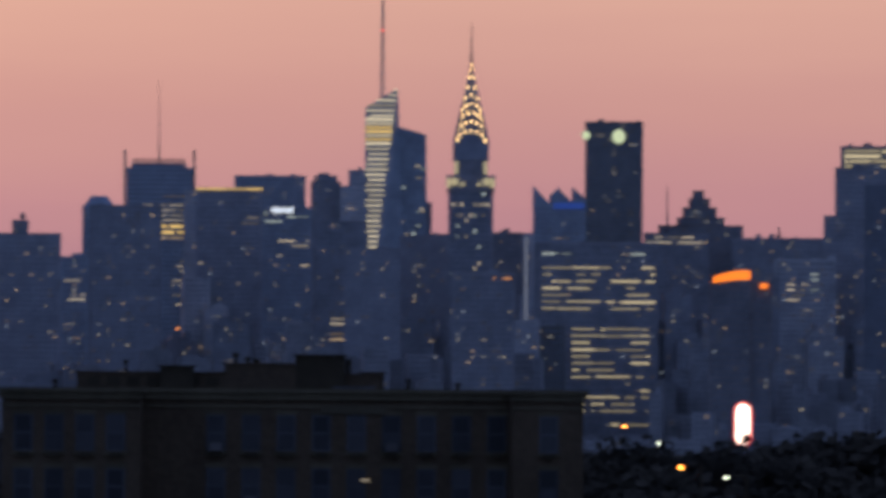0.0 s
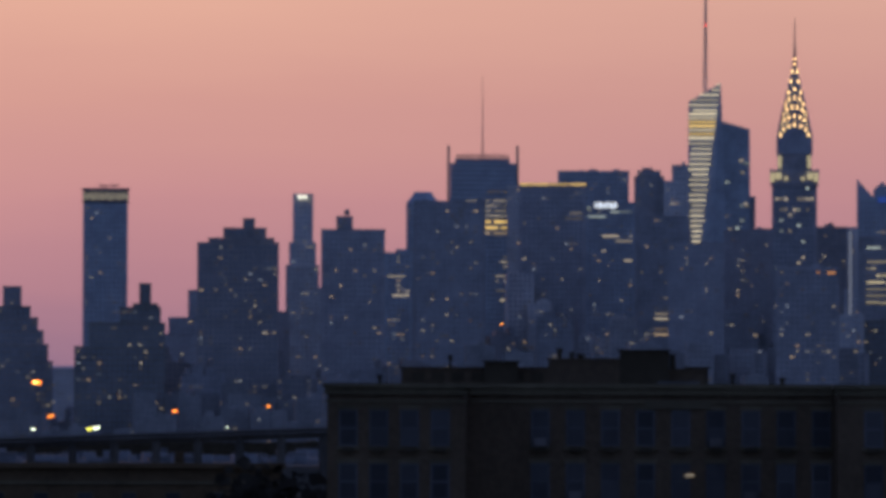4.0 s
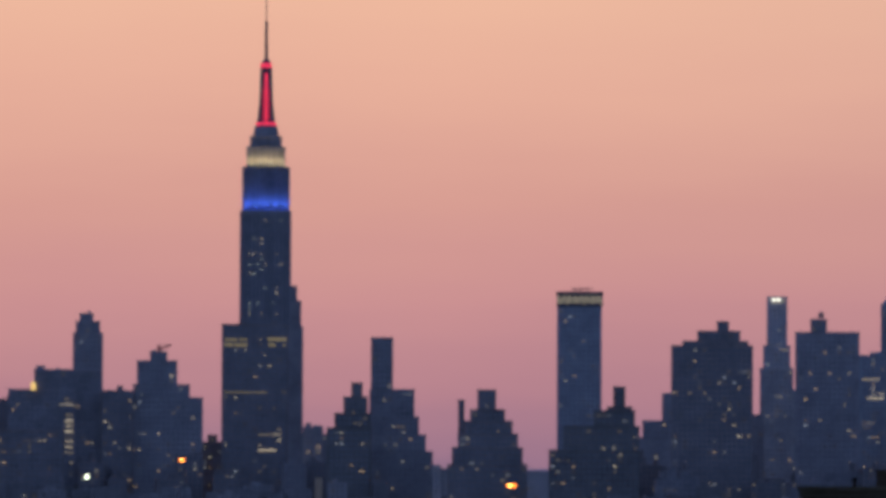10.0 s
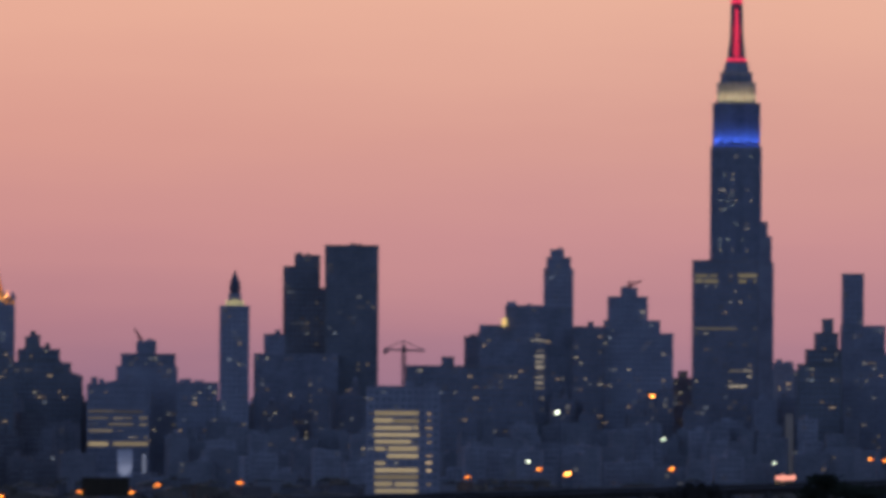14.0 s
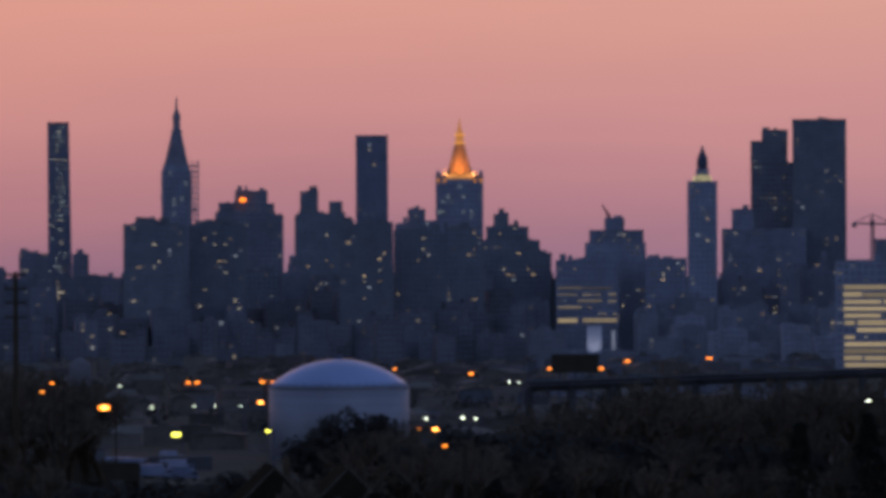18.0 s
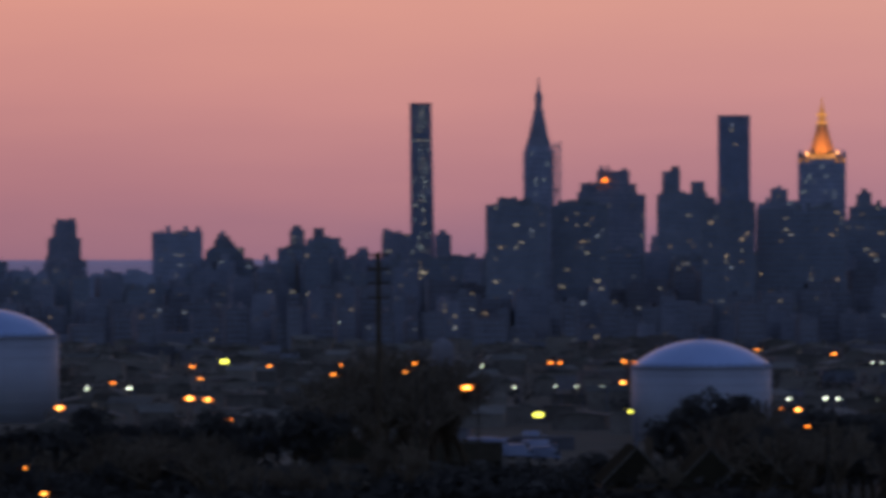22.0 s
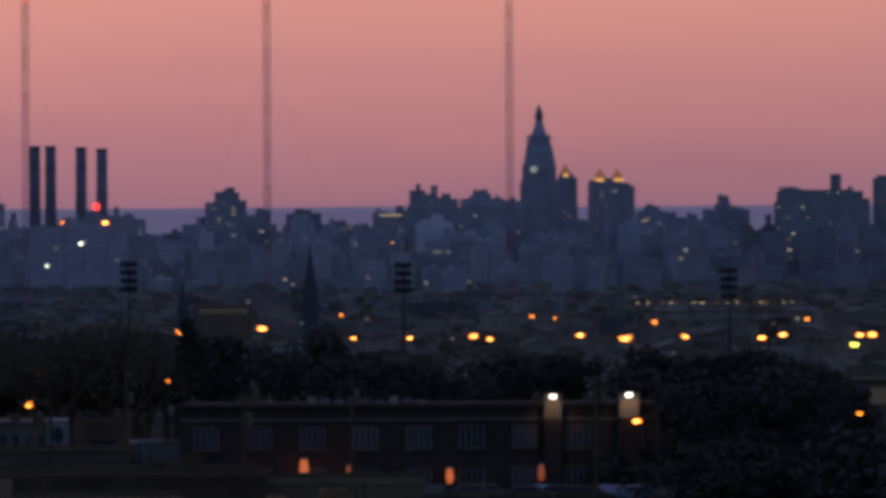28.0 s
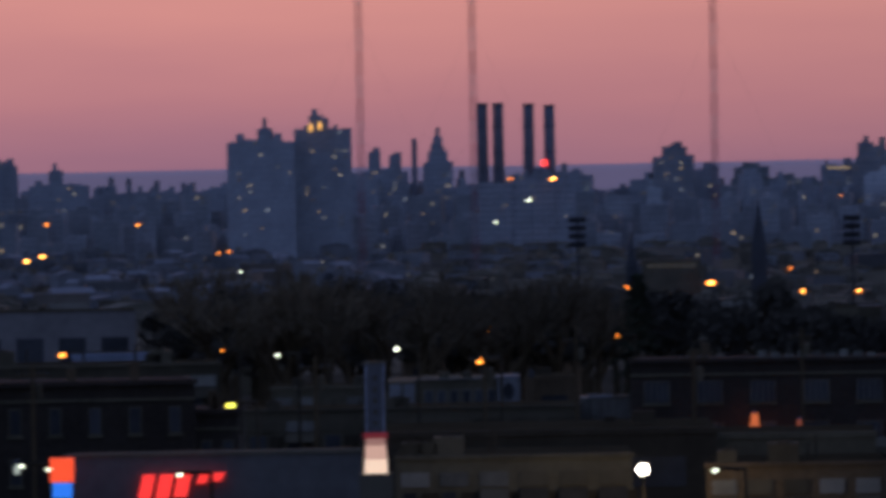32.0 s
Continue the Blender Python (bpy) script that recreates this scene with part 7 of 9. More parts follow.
# ---- flat industrial land between the hill and the city ----
def shed(az, d, w, dep, h, mat, label, twist=0, seed=0, name="warehouse"):
    """A flat-roofed industrial building with roof edge, vents and a row of doors or windows."""
    rnd = random.Random(int(az * 997) + int(d) + seed)
    o = thing(name, spot(az, d, None, twist), label, "building", "industrial sheds")
    part("wall", boxes("wall", mat, [(-w / 2, w / 2, 0, dep, -1, h)]), o)
    # beyond 1400 m the roof takes the haze-paled colour
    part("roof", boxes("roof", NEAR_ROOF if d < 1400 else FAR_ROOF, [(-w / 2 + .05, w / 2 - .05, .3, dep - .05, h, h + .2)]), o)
    part("roof_edge", boxes("roof_edge", mat, [(-w / 2 - .1, w / 2 + .1, -.1, .3, h, h + .35)]), o)
    n = max(1, int(w / 8)) if d < 1400 else 0
    for i in range(n):
        x = -w / 2 + (i + .5) * w / n
        part("bay_window", boxes("bay_window", NEAR_GLASS, [(x - w / n * .32, x + w / n * .32, -.06, 0, h * .35, h * .72)]), o)
    for i in range(rnd.randint(0, 2) if d < 1400 else 0):
        x, y, s = rnd.uniform(-w * .4, w * .4), rnd.uniform(dep * .2, dep * .7), rnd.uniform(.3, .7)
        part("roof_vent", boxes("roof_vent", NEAR_DARK, [(x - s, x + s, y, y + s, h + .35, h + .35 + s)]), o)
    return o


def flatlands():
    rnd = random.Random(12)
    words = ("long low grey warehouse on the flat land", "dark brick workshop on the flat land", "pale low shed on the flat land")
    for _ in range(90):
        az, d = rnd.uniform(-5.4, 41), rnd.choice((rnd.uniform(1760, 2300), rnd.uniform(2300, 3350)))
        i = rnd.choice((0, 1, 1, 2))
        if d < 1900 and (abs(az - 26) < 1.4 or abs(az - 18.7) < 1.2):
            continue
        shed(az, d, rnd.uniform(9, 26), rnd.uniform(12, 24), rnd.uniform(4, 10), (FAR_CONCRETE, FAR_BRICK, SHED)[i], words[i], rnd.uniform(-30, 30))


flatlands()


def clear_of_tanks(az, d):
    return not (abs(az - 25.99) < .95 and 1560 < d < 1770 or abs(az - 18.73) < .95 and 1340 < d < 1540)


def low_rise():
    """Streets of small houses, workshops and sheds over the flat land, past counting."""
    rnd = random.Random(91)
    walls, roofs, panes, pale = ([], []), ([], []), ([], []), ([], [])
    for _ in range(2300):
        az, d = rnd.uniform(-5.6, 41.6), 1380 + 2040 * rnd.random() ** .8
        if not clear_of_tanks(az, d) or 20.1 < az < 21.7 and d < 1600 or 3.9 < az < 8.6 and 1850 < d < 2230 or 12.95 < az < 13.65 and d > 1850:
            continue
        w, dep, h = rnd.uniform(5, 17), rnd.uniform(8, 16), rnd.choice((rnd.uniform(3, 5), rnd.uniform(4, 7), rnd.uniform(5, 8.5)))
        turn = rnd.choice((0, 0, 90, 25, -30)) + rnd.uniform(-12, 12)
        k = ground_z(d)
        # pale set: haze put into wall colour by bearing and distance, plus a random few
        block_verts(*(pale if az > 36.8 and d > 2000 or rnd.random() < .06 or az > 30 and d > 2300 and rnd.random() < .45 or az < 17 and d > 2200 and int(w * 97) % 3 else walls), az, d, -w / 2, w / 2, 0, dep, k - .5, k + h, turn)
        m = spot(az, d, 0, turn)
        vs, fs = pale if az > 36.8 and d > 2000 else roofs
        if rnd.random() < .45:
            c, r = len(vs), rnd.uniform(1.2, 2.4)
            vs += [tuple(m @ Vector(p)) for p in ((-w / 2 - .3, -.3, k + h), (w / 2 + .3, -.3, k + h), (w / 2 + .3, dep + .3, k + h), (-w / 2 - .3, dep + .3, k + h), (0, -.3, k + h + r), (0, dep + .3, k + h + r))]
            fs += [(c, c + 1, c + 4), (c + 2, c + 3, c + 5), (c + 1, c + 2, c + 5, c + 4), (c + 3, c, c + 4, c + 5)]
        else:
            block_verts(vs, fs, az, d, -w / 2 - .15, w / 2 + .15, -.15, dep, k + h, k + h + .4, turn)
            a = rnd.uniform(-.4, .2) * w
            block_verts(*walls, az, d, a, a + rnd.uniform(1, 3), 2, 5, k + h + .4, k + h + rnd.uniform(1, 2.4), turn)
        if rnd.random() < .16:
            pv, pf = panes
            c, x, z = len(pv), rnd.uniform(-.4, .4) * w, k + h - rnd.uniform(1, 2)
            pv += [tuple(m @ Vector(p)) for p in ((x - .6, -.1, z - .45), (x + .6, -.1, z - .45), (x + .6, -.1, z + .45), (x - .6, -.1, z + .45))]
            pf.append((c, c + 1, c + 2, c + 3))
    tagged(new("low_rise_walls", mesh_from("low_rise_walls", *walls, LOW_WALL)), "dark walls of small houses and workshops on the flat land", "buildings", "", "stuff")
    tagged(new("pale_low_rise", mesh_from("pale_low_rise", *pale, LOW_HAZED)), "haze-paled sheds and small houses on the flat land", "buildings", "", "stuff")
    tagged(new("low_rise_roofs", mesh_from("low_rise_roofs", *roofs, LOW_ROOF)), "dark flat and gabled roofs of small houses on the flat land", "roofs", "", "stuff")
    tagged(new("low_rise_windows", mesh_from("low_rise_windows", *panes, FAINT)), "dimly lit windows of small houses on the flat land", "windows", "", "stuff")


def far_groves():
    """Clumps of dusk-dark trees among the low houses."""
    rnd = random.Random(92)
    vs, fs = [], []
    for _ in range(820):
        az, d = rnd.uniform(-5.6, 41.6), 1330 + 1750 * rnd.random()
        if not clear_of_tanks(az, d) or 20.1 < az < 21.7 and d < 1600 or 3.9 < az < 8.6 and 1850 < d < 2230 or 12.95 < az < 13.65 and d > 1850:
            continue
        k, h, r = ground_z(d), rnd.uniform(4.5, 8.5), rnd.uniform(3, 8)
        m = spot(az, d, 0)
        for _ in range(60):
            t = rnd.random()
            p = m @ Vector((rnd.gauss(0, .5) * r, rnd.gauss(0, .5) * r, k + h * (.15 + .85 * t * (1 - .3 * rnd.random()))))
            q = rnd.uniform(.35, .8)
            a = Vector((rnd.gauss(0, 1), rnd.gauss(0, 1), rnd.gauss(0, 1))).normalized() * q
            b = Vector((rnd.gauss(0, 1), rnd.gauss(0, 1), rnd.gauss(0, 1))).normalized() * q
            c = len(vs)
            vs += [tuple(p - a), tuple(p + b), tuple(p + a), tuple(p - b)]
            fs.append((c, c + 1, c + 2, c + 3))
    tagged(new("far_trees", mesh_from("far_trees", vs, fs, LEAF)), "dusk-dark clumps of trees among the low houses", "trees", "", "stuff")


low_rise()
far_groves()


# ---- trees ----
def leafy_tree(m, label, seed, h=12.0, spread=4.6, leaves=1500):
    """Tapered trunk, limbs, and a ragged crown of many small leaf clumps with gaps."""
    rnd = random.Random(seed)
    o = thing("tree", m, label, "tree", "trees")
    trunk = [((0, 0, 0), (rnd.uniform(-.2, .2), 0, h * .3), h * .022), ((0, 0, h * .28), (rnd.uniform(-.4, .4), .2, h * .6), h * .014)]
    hubs = []
    for i in range(9):
        a, r = rnd.uniform(0, 6.28), rnd.uniform(.25, .85) * spread
        q = (r * math.cos(a), r * math.sin(a), h * rnd.uniform(.48, .9))
        hubs.append((q, rnd.uniform(.26, .48) * spread))
        trunk.append(((0, 0, h * rnd.uniform(.28, .5)), q, h * .008))
    hubs.append(((0, 0, h * .8), spread * .5))
    part("trunk", bars("trunk", BARK, trunk), o)
    vs, fs = [], []
    for _ in range(leaves):
        (cx, cy, cz), r = rnd.choice(hubs)
        v = Vector((rnd.gauss(0, 1), rnd.gauss(0, 1), rnd.gauss(0, .8))).normalized() * r * rnd.uniform(.55, 1.08)
        p = Vector((cx, cy, cz)) + v
        s = rnd.uniform(.16, .42)
        a, b = Vector((rnd.gauss(0, 1), rnd.gauss(0, 1), rnd.gauss(0, 1))).normalized() * s, Vector((rnd.gauss(0, 1), rnd.gauss(0, 1), rnd.gauss(0, 1))).normalized() * s
        k = len(vs)
        vs += [tuple(p - a), tuple(p + b), tuple(p + a), tuple(p - b)]
        fs.append((k, k + 1, k + 2, k + 3))
    part("crown", mesh_from("crown", vs, fs, LEAF), o)
    return o


def thicket(m, label, seed, h=6.0, spread=4.0):
    """A shrubby thicket: several stems and a ragged mass of small leaves from the ground up."""
    rnd = random.Random(seed)
    o = thing("thicket", m, label, "bush", "thickets")
    hubs = [((rnd.uniform(-1, 1) * spread * .8, rnd.uniform(-1, 1) * spread * .8, h * rnd.uniform(.12, .78)), rnd.uniform(.25, .5) * spread) for _ in range(14)]
    part("stem", bars("stem", BARK, [((0, 0, 0), (x, y, z), .06) for (x, y, z), r in hubs]), o, "", None, "stuff")
    vs, fs = [], []
    for _ in range(1500):
        (cx, cy, cz), r = rnd.choice(hubs)
        p = Vector((cx, cy, cz)) + Vector((rnd.gauss(0, 1), rnd.gauss(0, 1), rnd.gauss(0, .6))).normalized() * r * rnd.uniform(.5, 1.1)
        p.z = max(.05, p.z)
        s = rnd.uniform(.14, .36)
        a, c = Vector((rnd.gauss(0, 1), rnd.gauss(0, 1), rnd.gauss(0, 1))).normalized() * s, Vector((rnd.gauss(0, 1), rnd.gauss(0, 1), rnd.gauss(0, 1))).normalized() * s
        k = len(vs)
        vs += [tuple(p - a), tuple(p + c), tuple(p + a), tuple(p - c)]
        fs.append((k, k + 1, k + 2, k + 3))
    part("leaves", mesh_from("leaves", vs, fs, LEAF), o)
    return o


def bare_tree(m, label, seed, h=13.0):
    """A leafless tree: trunk, limbs, and fine twigs."""
    rnd = random.Random(seed)
    o = thing("bare_tree", m, label, "tree", "trees")
    limbs, twigs = [], []

    def grow(p, d, length, r, depth):
        q = p + d * length
        (limbs if depth < 3 else twigs).append((tuple(p), tuple(q), r))
        if depth == 6:
            return
        for _ in range(3 if depth < 4 else 2):
            nd = (d + Vector((rnd.gauss(0, .42), rnd.gauss(0, .42), rnd.gauss(.08, .25)))).normalized()
            grow(p + d * length * rnd.uniform(.6, 1), nd, length * rnd.uniform(.62, .84), r * .62, depth + 1)
    grow(Vector((0, 0, 0)), Vector((0, 0, 1)), h * .27, h * .016, 0)
    part("trunk", bars("trunk", BARK, limbs), o)
    part("crown", bars("crown", TWIG, [(p, q, max(r, .024)) for p, q, r in twigs]), o, "fine bare twigs")
    return o


def conifer(m, label, seed, h=12.0, spread=2.8):
    rnd = random.Random(seed)
    o = thing("conifer", m, label, "tree", "trees")
    part("trunk", frustum("trunk", BARK, [(h * .02, h * .02, 0), (.03, .03, h * .96)], 8, 0), o)
    vs, fs = [], []
    for _ in range(1300):
        t = rnd.random() ** .7
        z = h * (.08 + .92 * t)
        r = spread * (1 - t) * rnd.uniform(.35, 1.05) * (1 + .25 * math.sin(z * 4.2)) + .05
        a = rnd.uniform(0, 6.28)
        p = Vector((r * math.cos(a), r * math.sin(a), z))
        out = Vector((math.cos(a), math.sin(a), -.45)) * rnd.uniform(.3, .7)
        side = Vector((-math.sin(a), math.cos(a), rnd.uniform(-.3, .3))) * rnd.uniform(.08, .22)
        k = len(vs)
        vs += [tuple(p - side), tuple(p + side), tuple(p + out)]
        fs.append((k, k + 1, k + 2))
    part("crown", mesh_from("crown", vs, fs, NEEDLE), o)
    return o


TREES = {}


def plant(kind, az, d, top, wide=1.0):
    """A tree of a kind with its top at that height."""
    k = ground_z(d)
    h = top - k
    rnd = random.Random(int(az * 1013) + int(d))
    i = rnd.randrange(3)
    if (kind, i) not in TREES:
        label = {"leafy": "dark round-crowned street tree in dusk shade", "bare": "bare branching tree with fine dark twigs", "conifer": "dark pointed conifer with drooping boughs", "thicket": "dark shrubby thicket in dusk shade"}[kind]
        TREES[kind, i] = {"leafy": leafy_tree, "bare": bare_tree, "conifer": conifer, "thicket": thicket}[kind](Matrix.Identity(4), label, 40 + i * 7)
        TREES[kind, i]["size"] = max(v.co.z for c in TREES[kind, i].children for v in c.data.vertices)
        fresh = True
    else:
        fresh = False
    s = h / TREES[kind, i]["size"]
    site = spot(az, d, k - .1, rnd.uniform(0, 360))
    m = site @ Matrix.Diagonal((s * wide, s * wide, s, 1))
    proto = TREES[kind, i]
    if fresh:
        proto.matrix_world = m
    else:
        a = proto.scale
        copy_thing(proto, site @ Matrix.Diagonal((s * wide / a.x, s * wide / a.y, s / a.z, 1)))


def tree_row(kind, az0, az1, d, z0, z1, n, wide=1.0, deep=60, seed=0):
    """A loose belt of trees between two bearings, tops running from z0 to z1."""
    rnd = random.Random(seed + int(az0 * 100))
    for i in range(n):
        f = (i + rnd.uniform(.1, .9)) / n
        dd = d + rnd.uniform(-deep / 2, deep / 2)
        if 27.00 < az0 + (az1 - az0) * f < 27.72 and dd < 660 and kind != "thicket":
            continue
        if 20.1 < az0 + (az1 - az0) * f < 21.7 and dd < 840 and kind != "thicket":
            continue
        top = (z0 + (z1 - z0) * f - 50) * dd / d + 50 - rnd.choice((-.8, 0, .6, 1.2, 2.2))
        if top - ground_z(dd) < 4:
            top = ground_z(dd) + rnd.uniform(4, 6)
        plant(kind, az0 + (az1 - az0) * f, dd, top, wide * rnd.uniform(.85, 1.2))


# belts of trees on the slope below the hill
tree_row("leafy", -1.590, -4.912, 700, 42.9, 44.1, 22, 1.1, 120, 1)
tree_row("leafy", -1.505, -4.914, 480, 42.4, 43.2, 16, 1.2, 60, 2)
plant("leafy", 4.782, 322, 45.7, .9)
plant("leafy", 4.984, 326, 44.6, .8)
plant("leafy", 10.634, 350, 46.1, .75)
plant("leafy", 10.451, 352, 45.6, .7)


def pine(az, d, top):
    """An old wind-shaped pine: bent trunk, level boughs and flat pads of needles."""
    rnd = random.Random(3)
    k = ground_z(d)
    o = thing("pine_tree", spot(az, d, k - .1), "old dark pine with flat spreading needle pads", "tree", "trees")
    h = top - k
    pads = [(0, h - .5, 1.0), (-.5, h - 1.3, 1.1), (1.0, h - 1.1, 1.2), (2.5, h - 1.3, 1.5), (-1.5, h - 2.0, 1.3), (.4, h - 2.6, 1.2), (3.3, h - 2.0, .9),
            (-2.2, h - 3.4, 1.7), (1.5, h - 3.3, 1.3), (-3.0, h - 4.0, 1.1), (0, h - 4.7, 1.9), (-1.2, h - 6.0, 2.2), (1.6, h - 6.4, 2.0)]
    wood = [((.3, 0, 0), (.1, 0, h * .5), .2), ((.1, 0, h * .5), (-.2, .1, h * .8), .14), ((-.2, .1, h * .8), (0, 0, h - .3), .08)]
    wood += [((-.05, 0, z - .9), (x, rnd.uniform(-.8, .8), z - .1), .05) for x, z, r in pads]
    part("trunk", bars("trunk", BARK, wood), o)
    for x, z, r in pads:
        vs, fs = [], []
        for _ in range(int(520 * r)):
            p = Vector((x + rnd.gauss(0, .42) * r, rnd.gauss(0, .42) * r, z + rnd.gauss(0, .16)))
            out = Vector((rnd.gauss(0, 1), rnd.gauss(0, 1), rnd.uniform(-.2, .7))).normalized() * rnd.uniform(.2, .42)
            side = out.orthogonal().normalized() * .085
            c = len(vs)
            vs += [tuple(p - side), tuple(p + side), tuple(p + out)]
            fs.append((c, c + 1, c + 2))
        part("needle_pad", mesh_from("needle_pad", vs, fs, NEEDLE), o)


pine(9.037, 338, 46.7)
tree_row("leafy", 11.245, 18.009, 600, 32.4, 34.3, 16, 1.1, 90, 4)
tree_row("bare", 11.245, 18.009, 640, 32.9, 34.6, 18, .95, 90, 40)
tree_row("bare", 13.353, 16.572, 760, 35.1, 34.1, 16, .9, 80, 5)
plant("conifer", 13.354, 450, 40.1, 1.2)
plant("conifer", 14.054, 470, 38.9, 1.3)
tree_row("leafy", 18.211, 19.217, 900, 30.0, 27.0, 5, 1.1, 40, 6)
plant("leafy", 18.642, 890, 31.7, 1.0)
tree_row("leafy", 15.873, 18.097, 560, 36.0, 36.0, 14, 1.2, 90, 7)
for az, d, top, wide in ((22.46, 910, 34.0, 1.0), (22.32, 890, 36.6, 1.1), (22.18, 900, 38.1, 1.2), (22.02, 880, 37.2, 1.1), (21.86, 905, 37.6, 1.2), (21.66, 895, 38.4, 1.2), (21.48, 900, 37.4, 1.1), (21.31, 890, 36.2, 1.1), (21.14, 910, 32.6, 1.0), (22.25, 860, 33.0, 1.2), (21.95, 850, 34.2, 1.2), (21.55, 855, 33.6, 1.2)):
    plant("bare", az, d, top, wide)
tree_row("leafy", 22.351, 25.102, 700, 32.6, 32.7, 8, 1.1, 80, 31)
tree_row("leafy", 17.754, 24.875, 500, 33.0, 33.6, 30, 1.2, 60, 9)
tree_row("leafy", 23.895, 26.866, 620, 32.9, 34.5, 17, 1.2, 80, 10)
tree_row("leafy", 26.808, 29.798, 560, 33.7, 36.7, 16, 1.25, 80, 11)
tree_row("leafy", 27.953, 29.844, 500, 38.1, 36.5, 12, 1.2, 60, 12)
tree_row("leafy", 23.899, 29.688, 430, 33.9, 33.7, 26, 1.2, 40, 13)
tree_row("bare", 34.876, 39.009, 620, 38.2, 40.1, 12, .95, 120, 14)
tree_row("bare", 34.878, 38.496, 700, 35.2, 37.0, 10, 1.0, 120, 15)
tree_row("leafy", 33.234, 38.617, 760, 34.4, 36.5, 18, 1.2, 120, 16)
tree_row("bare", 34.949, 38.858, 560, 39.7, 41.1, 12, .95, 60, 21)
tree_row("leafy", 34.953, 38.862, 640, 36.7, 38.1, 14, 1.3, 60, 22)
tree_row("bare", 11.245, 18.525, 470, 36.7, 37.7, 26, .9, 70, 32)
tree_row("bare", 17.754, 24.874, 460, 34.3, 36.6, 24, .9, 70, 33)
tree_row("leafy", 23.897, 29.801, 500, 33.1, 34.3, 26, 1.1, 60, 34)
tree_row("bare", 23.896, 29.685, 520, 34.7, 36.0, 16, .9, 60, 35)
tree_row("thicket", 23.899, 29.804, 415, 32.6, 33.4, 18, 1.5, 30, 38)
tree_row("thicket", 17.754, 24.875, 425, 33.8, 34.8, 16, 1.6, 30, 39)
tree_row("thicket", 20.0, 21.8, 520, 31.6, 31.8, 6, 1.8, 60, 41)
tree_row("thicket", 20.0, 21.8, 700, 25.5, 26.0, 6, 2.0, 60, 42)
tree_row("bare", 11.772, 16.294, 640, 39.0, 39.7, 24, 1.0, 70, 45)
plant("conifer", 34.556, 560, 40.2, 1.3)
plant("leafy", 32.995, 540, 37.4, .95)
tree_row("leafy", 38.631, 39.35, 900, 31.9, 29.4, 4, 1.2, 100, 17)
tree_row("leafy", 30.591, 32.892, 700, 33.1, 32.8, 12, 1.2, 80, 18)


# ---- houses on the slope ----
def house(m, label, w, dep, h, roof, wall, mat, edged=False):
    o = thing("house", m, label, "house", "slope houses")
    part("wall", boxes("wall", wall, [(-w / 2, w / 2, 0, dep, -2, h)]), o)
    vs = [(-w / 2 - .3, -.3, h - .1), (w / 2 + .3, -.3, h - .1), (0, -.3, h + roof), (-w / 2 - .3, dep + .3, h - .1), (w / 2 + .3, dep + .3, h - .1), (0, dep + .3, h + roof)]
    vs += [(x, y, z + .22) for x, y, z in vs]
    part("roof", mesh_from("roof", vs, [(0, 1, 2), (5, 4, 3), (6, 9, 11, 8), (8, 11, 10, 7), (0, 6, 8, 2), (2, 8, 7, 1), (0, 3, 9, 6), (1, 7, 10, 4), (3, 5, 11, 9), (5, 4, 10, 11), (0, 2, 5, 3), (1, 4, 5, 2)], mat), o)
    if edged:
        for sx in (-1, 1):
            part("bargeboard", bars("bargeboard", CONCRETE, [((sx * (w / 2 + .3), -.4, h), (0, -.4, h + roof + .15), .06)]), o)
    part("chimney", boxes("chimney", NEAR_BRICK, [(w * .2, w * .2 + .6, dep * .5, dep * .5 + .6, h, h + roof + .8)]), o)
    for x in (-w * .25, w * .25):
        for z in (h * .72,):
            part("window", boxes("window", NEAR_GLASS, [(x - .5, x + .5, -.06, 0, z - .7, z + .7)]), o)
    return o


def slope_houses():
    rnd = random.Random(9)
    made = []
    kinds = ((6.5, 10, 6.2, 2.6, NEAR_BRICK, NEAR_ROOF, "dark brick house with a gabled roof"), (7.5, 11, 5.6, 3.0, NEAR_SHED, NEAR_ROOF, "pale clapboard house with a dark gabled roof"), (6.0, 12, 7.0, 2.2, NEAR_STONE, NEAR_ROOF, "grey rendered house with a low gable"))
    for _ in range(64):
        az, d = rnd.uniform(-5, 41), rnd.uniform(700, 1250)
        if az > 29.5 and d < 760:
            continue
        i = rnd.choice((0, 0, 1, 2))
        m = spot(az, d, None, rnd.choice((0, 90, 20, -25)) + rnd.uniform(-6, 6))
        w, dep, h, r, a, b, lab = kinds[i]
        if len(made) > i and made[i]:
            copy_thing(made[i], m)
        else:
            while len(made) <= i:
                made.append(None)
            made[i] = house(m, lab, w, dep, h, r, a, b)


slope_houses()
for ax, zz in ((18.644, 35.7), (18.184, 35.8), (19.391, 35.8)):
    house(spot(ax, 450, zz - 8.6, 4), "narrow gabled house with pale roof edges", 5.2, 11, 5.6, 2.8, NEAR_BRICK, NEAR_ROOF, True)


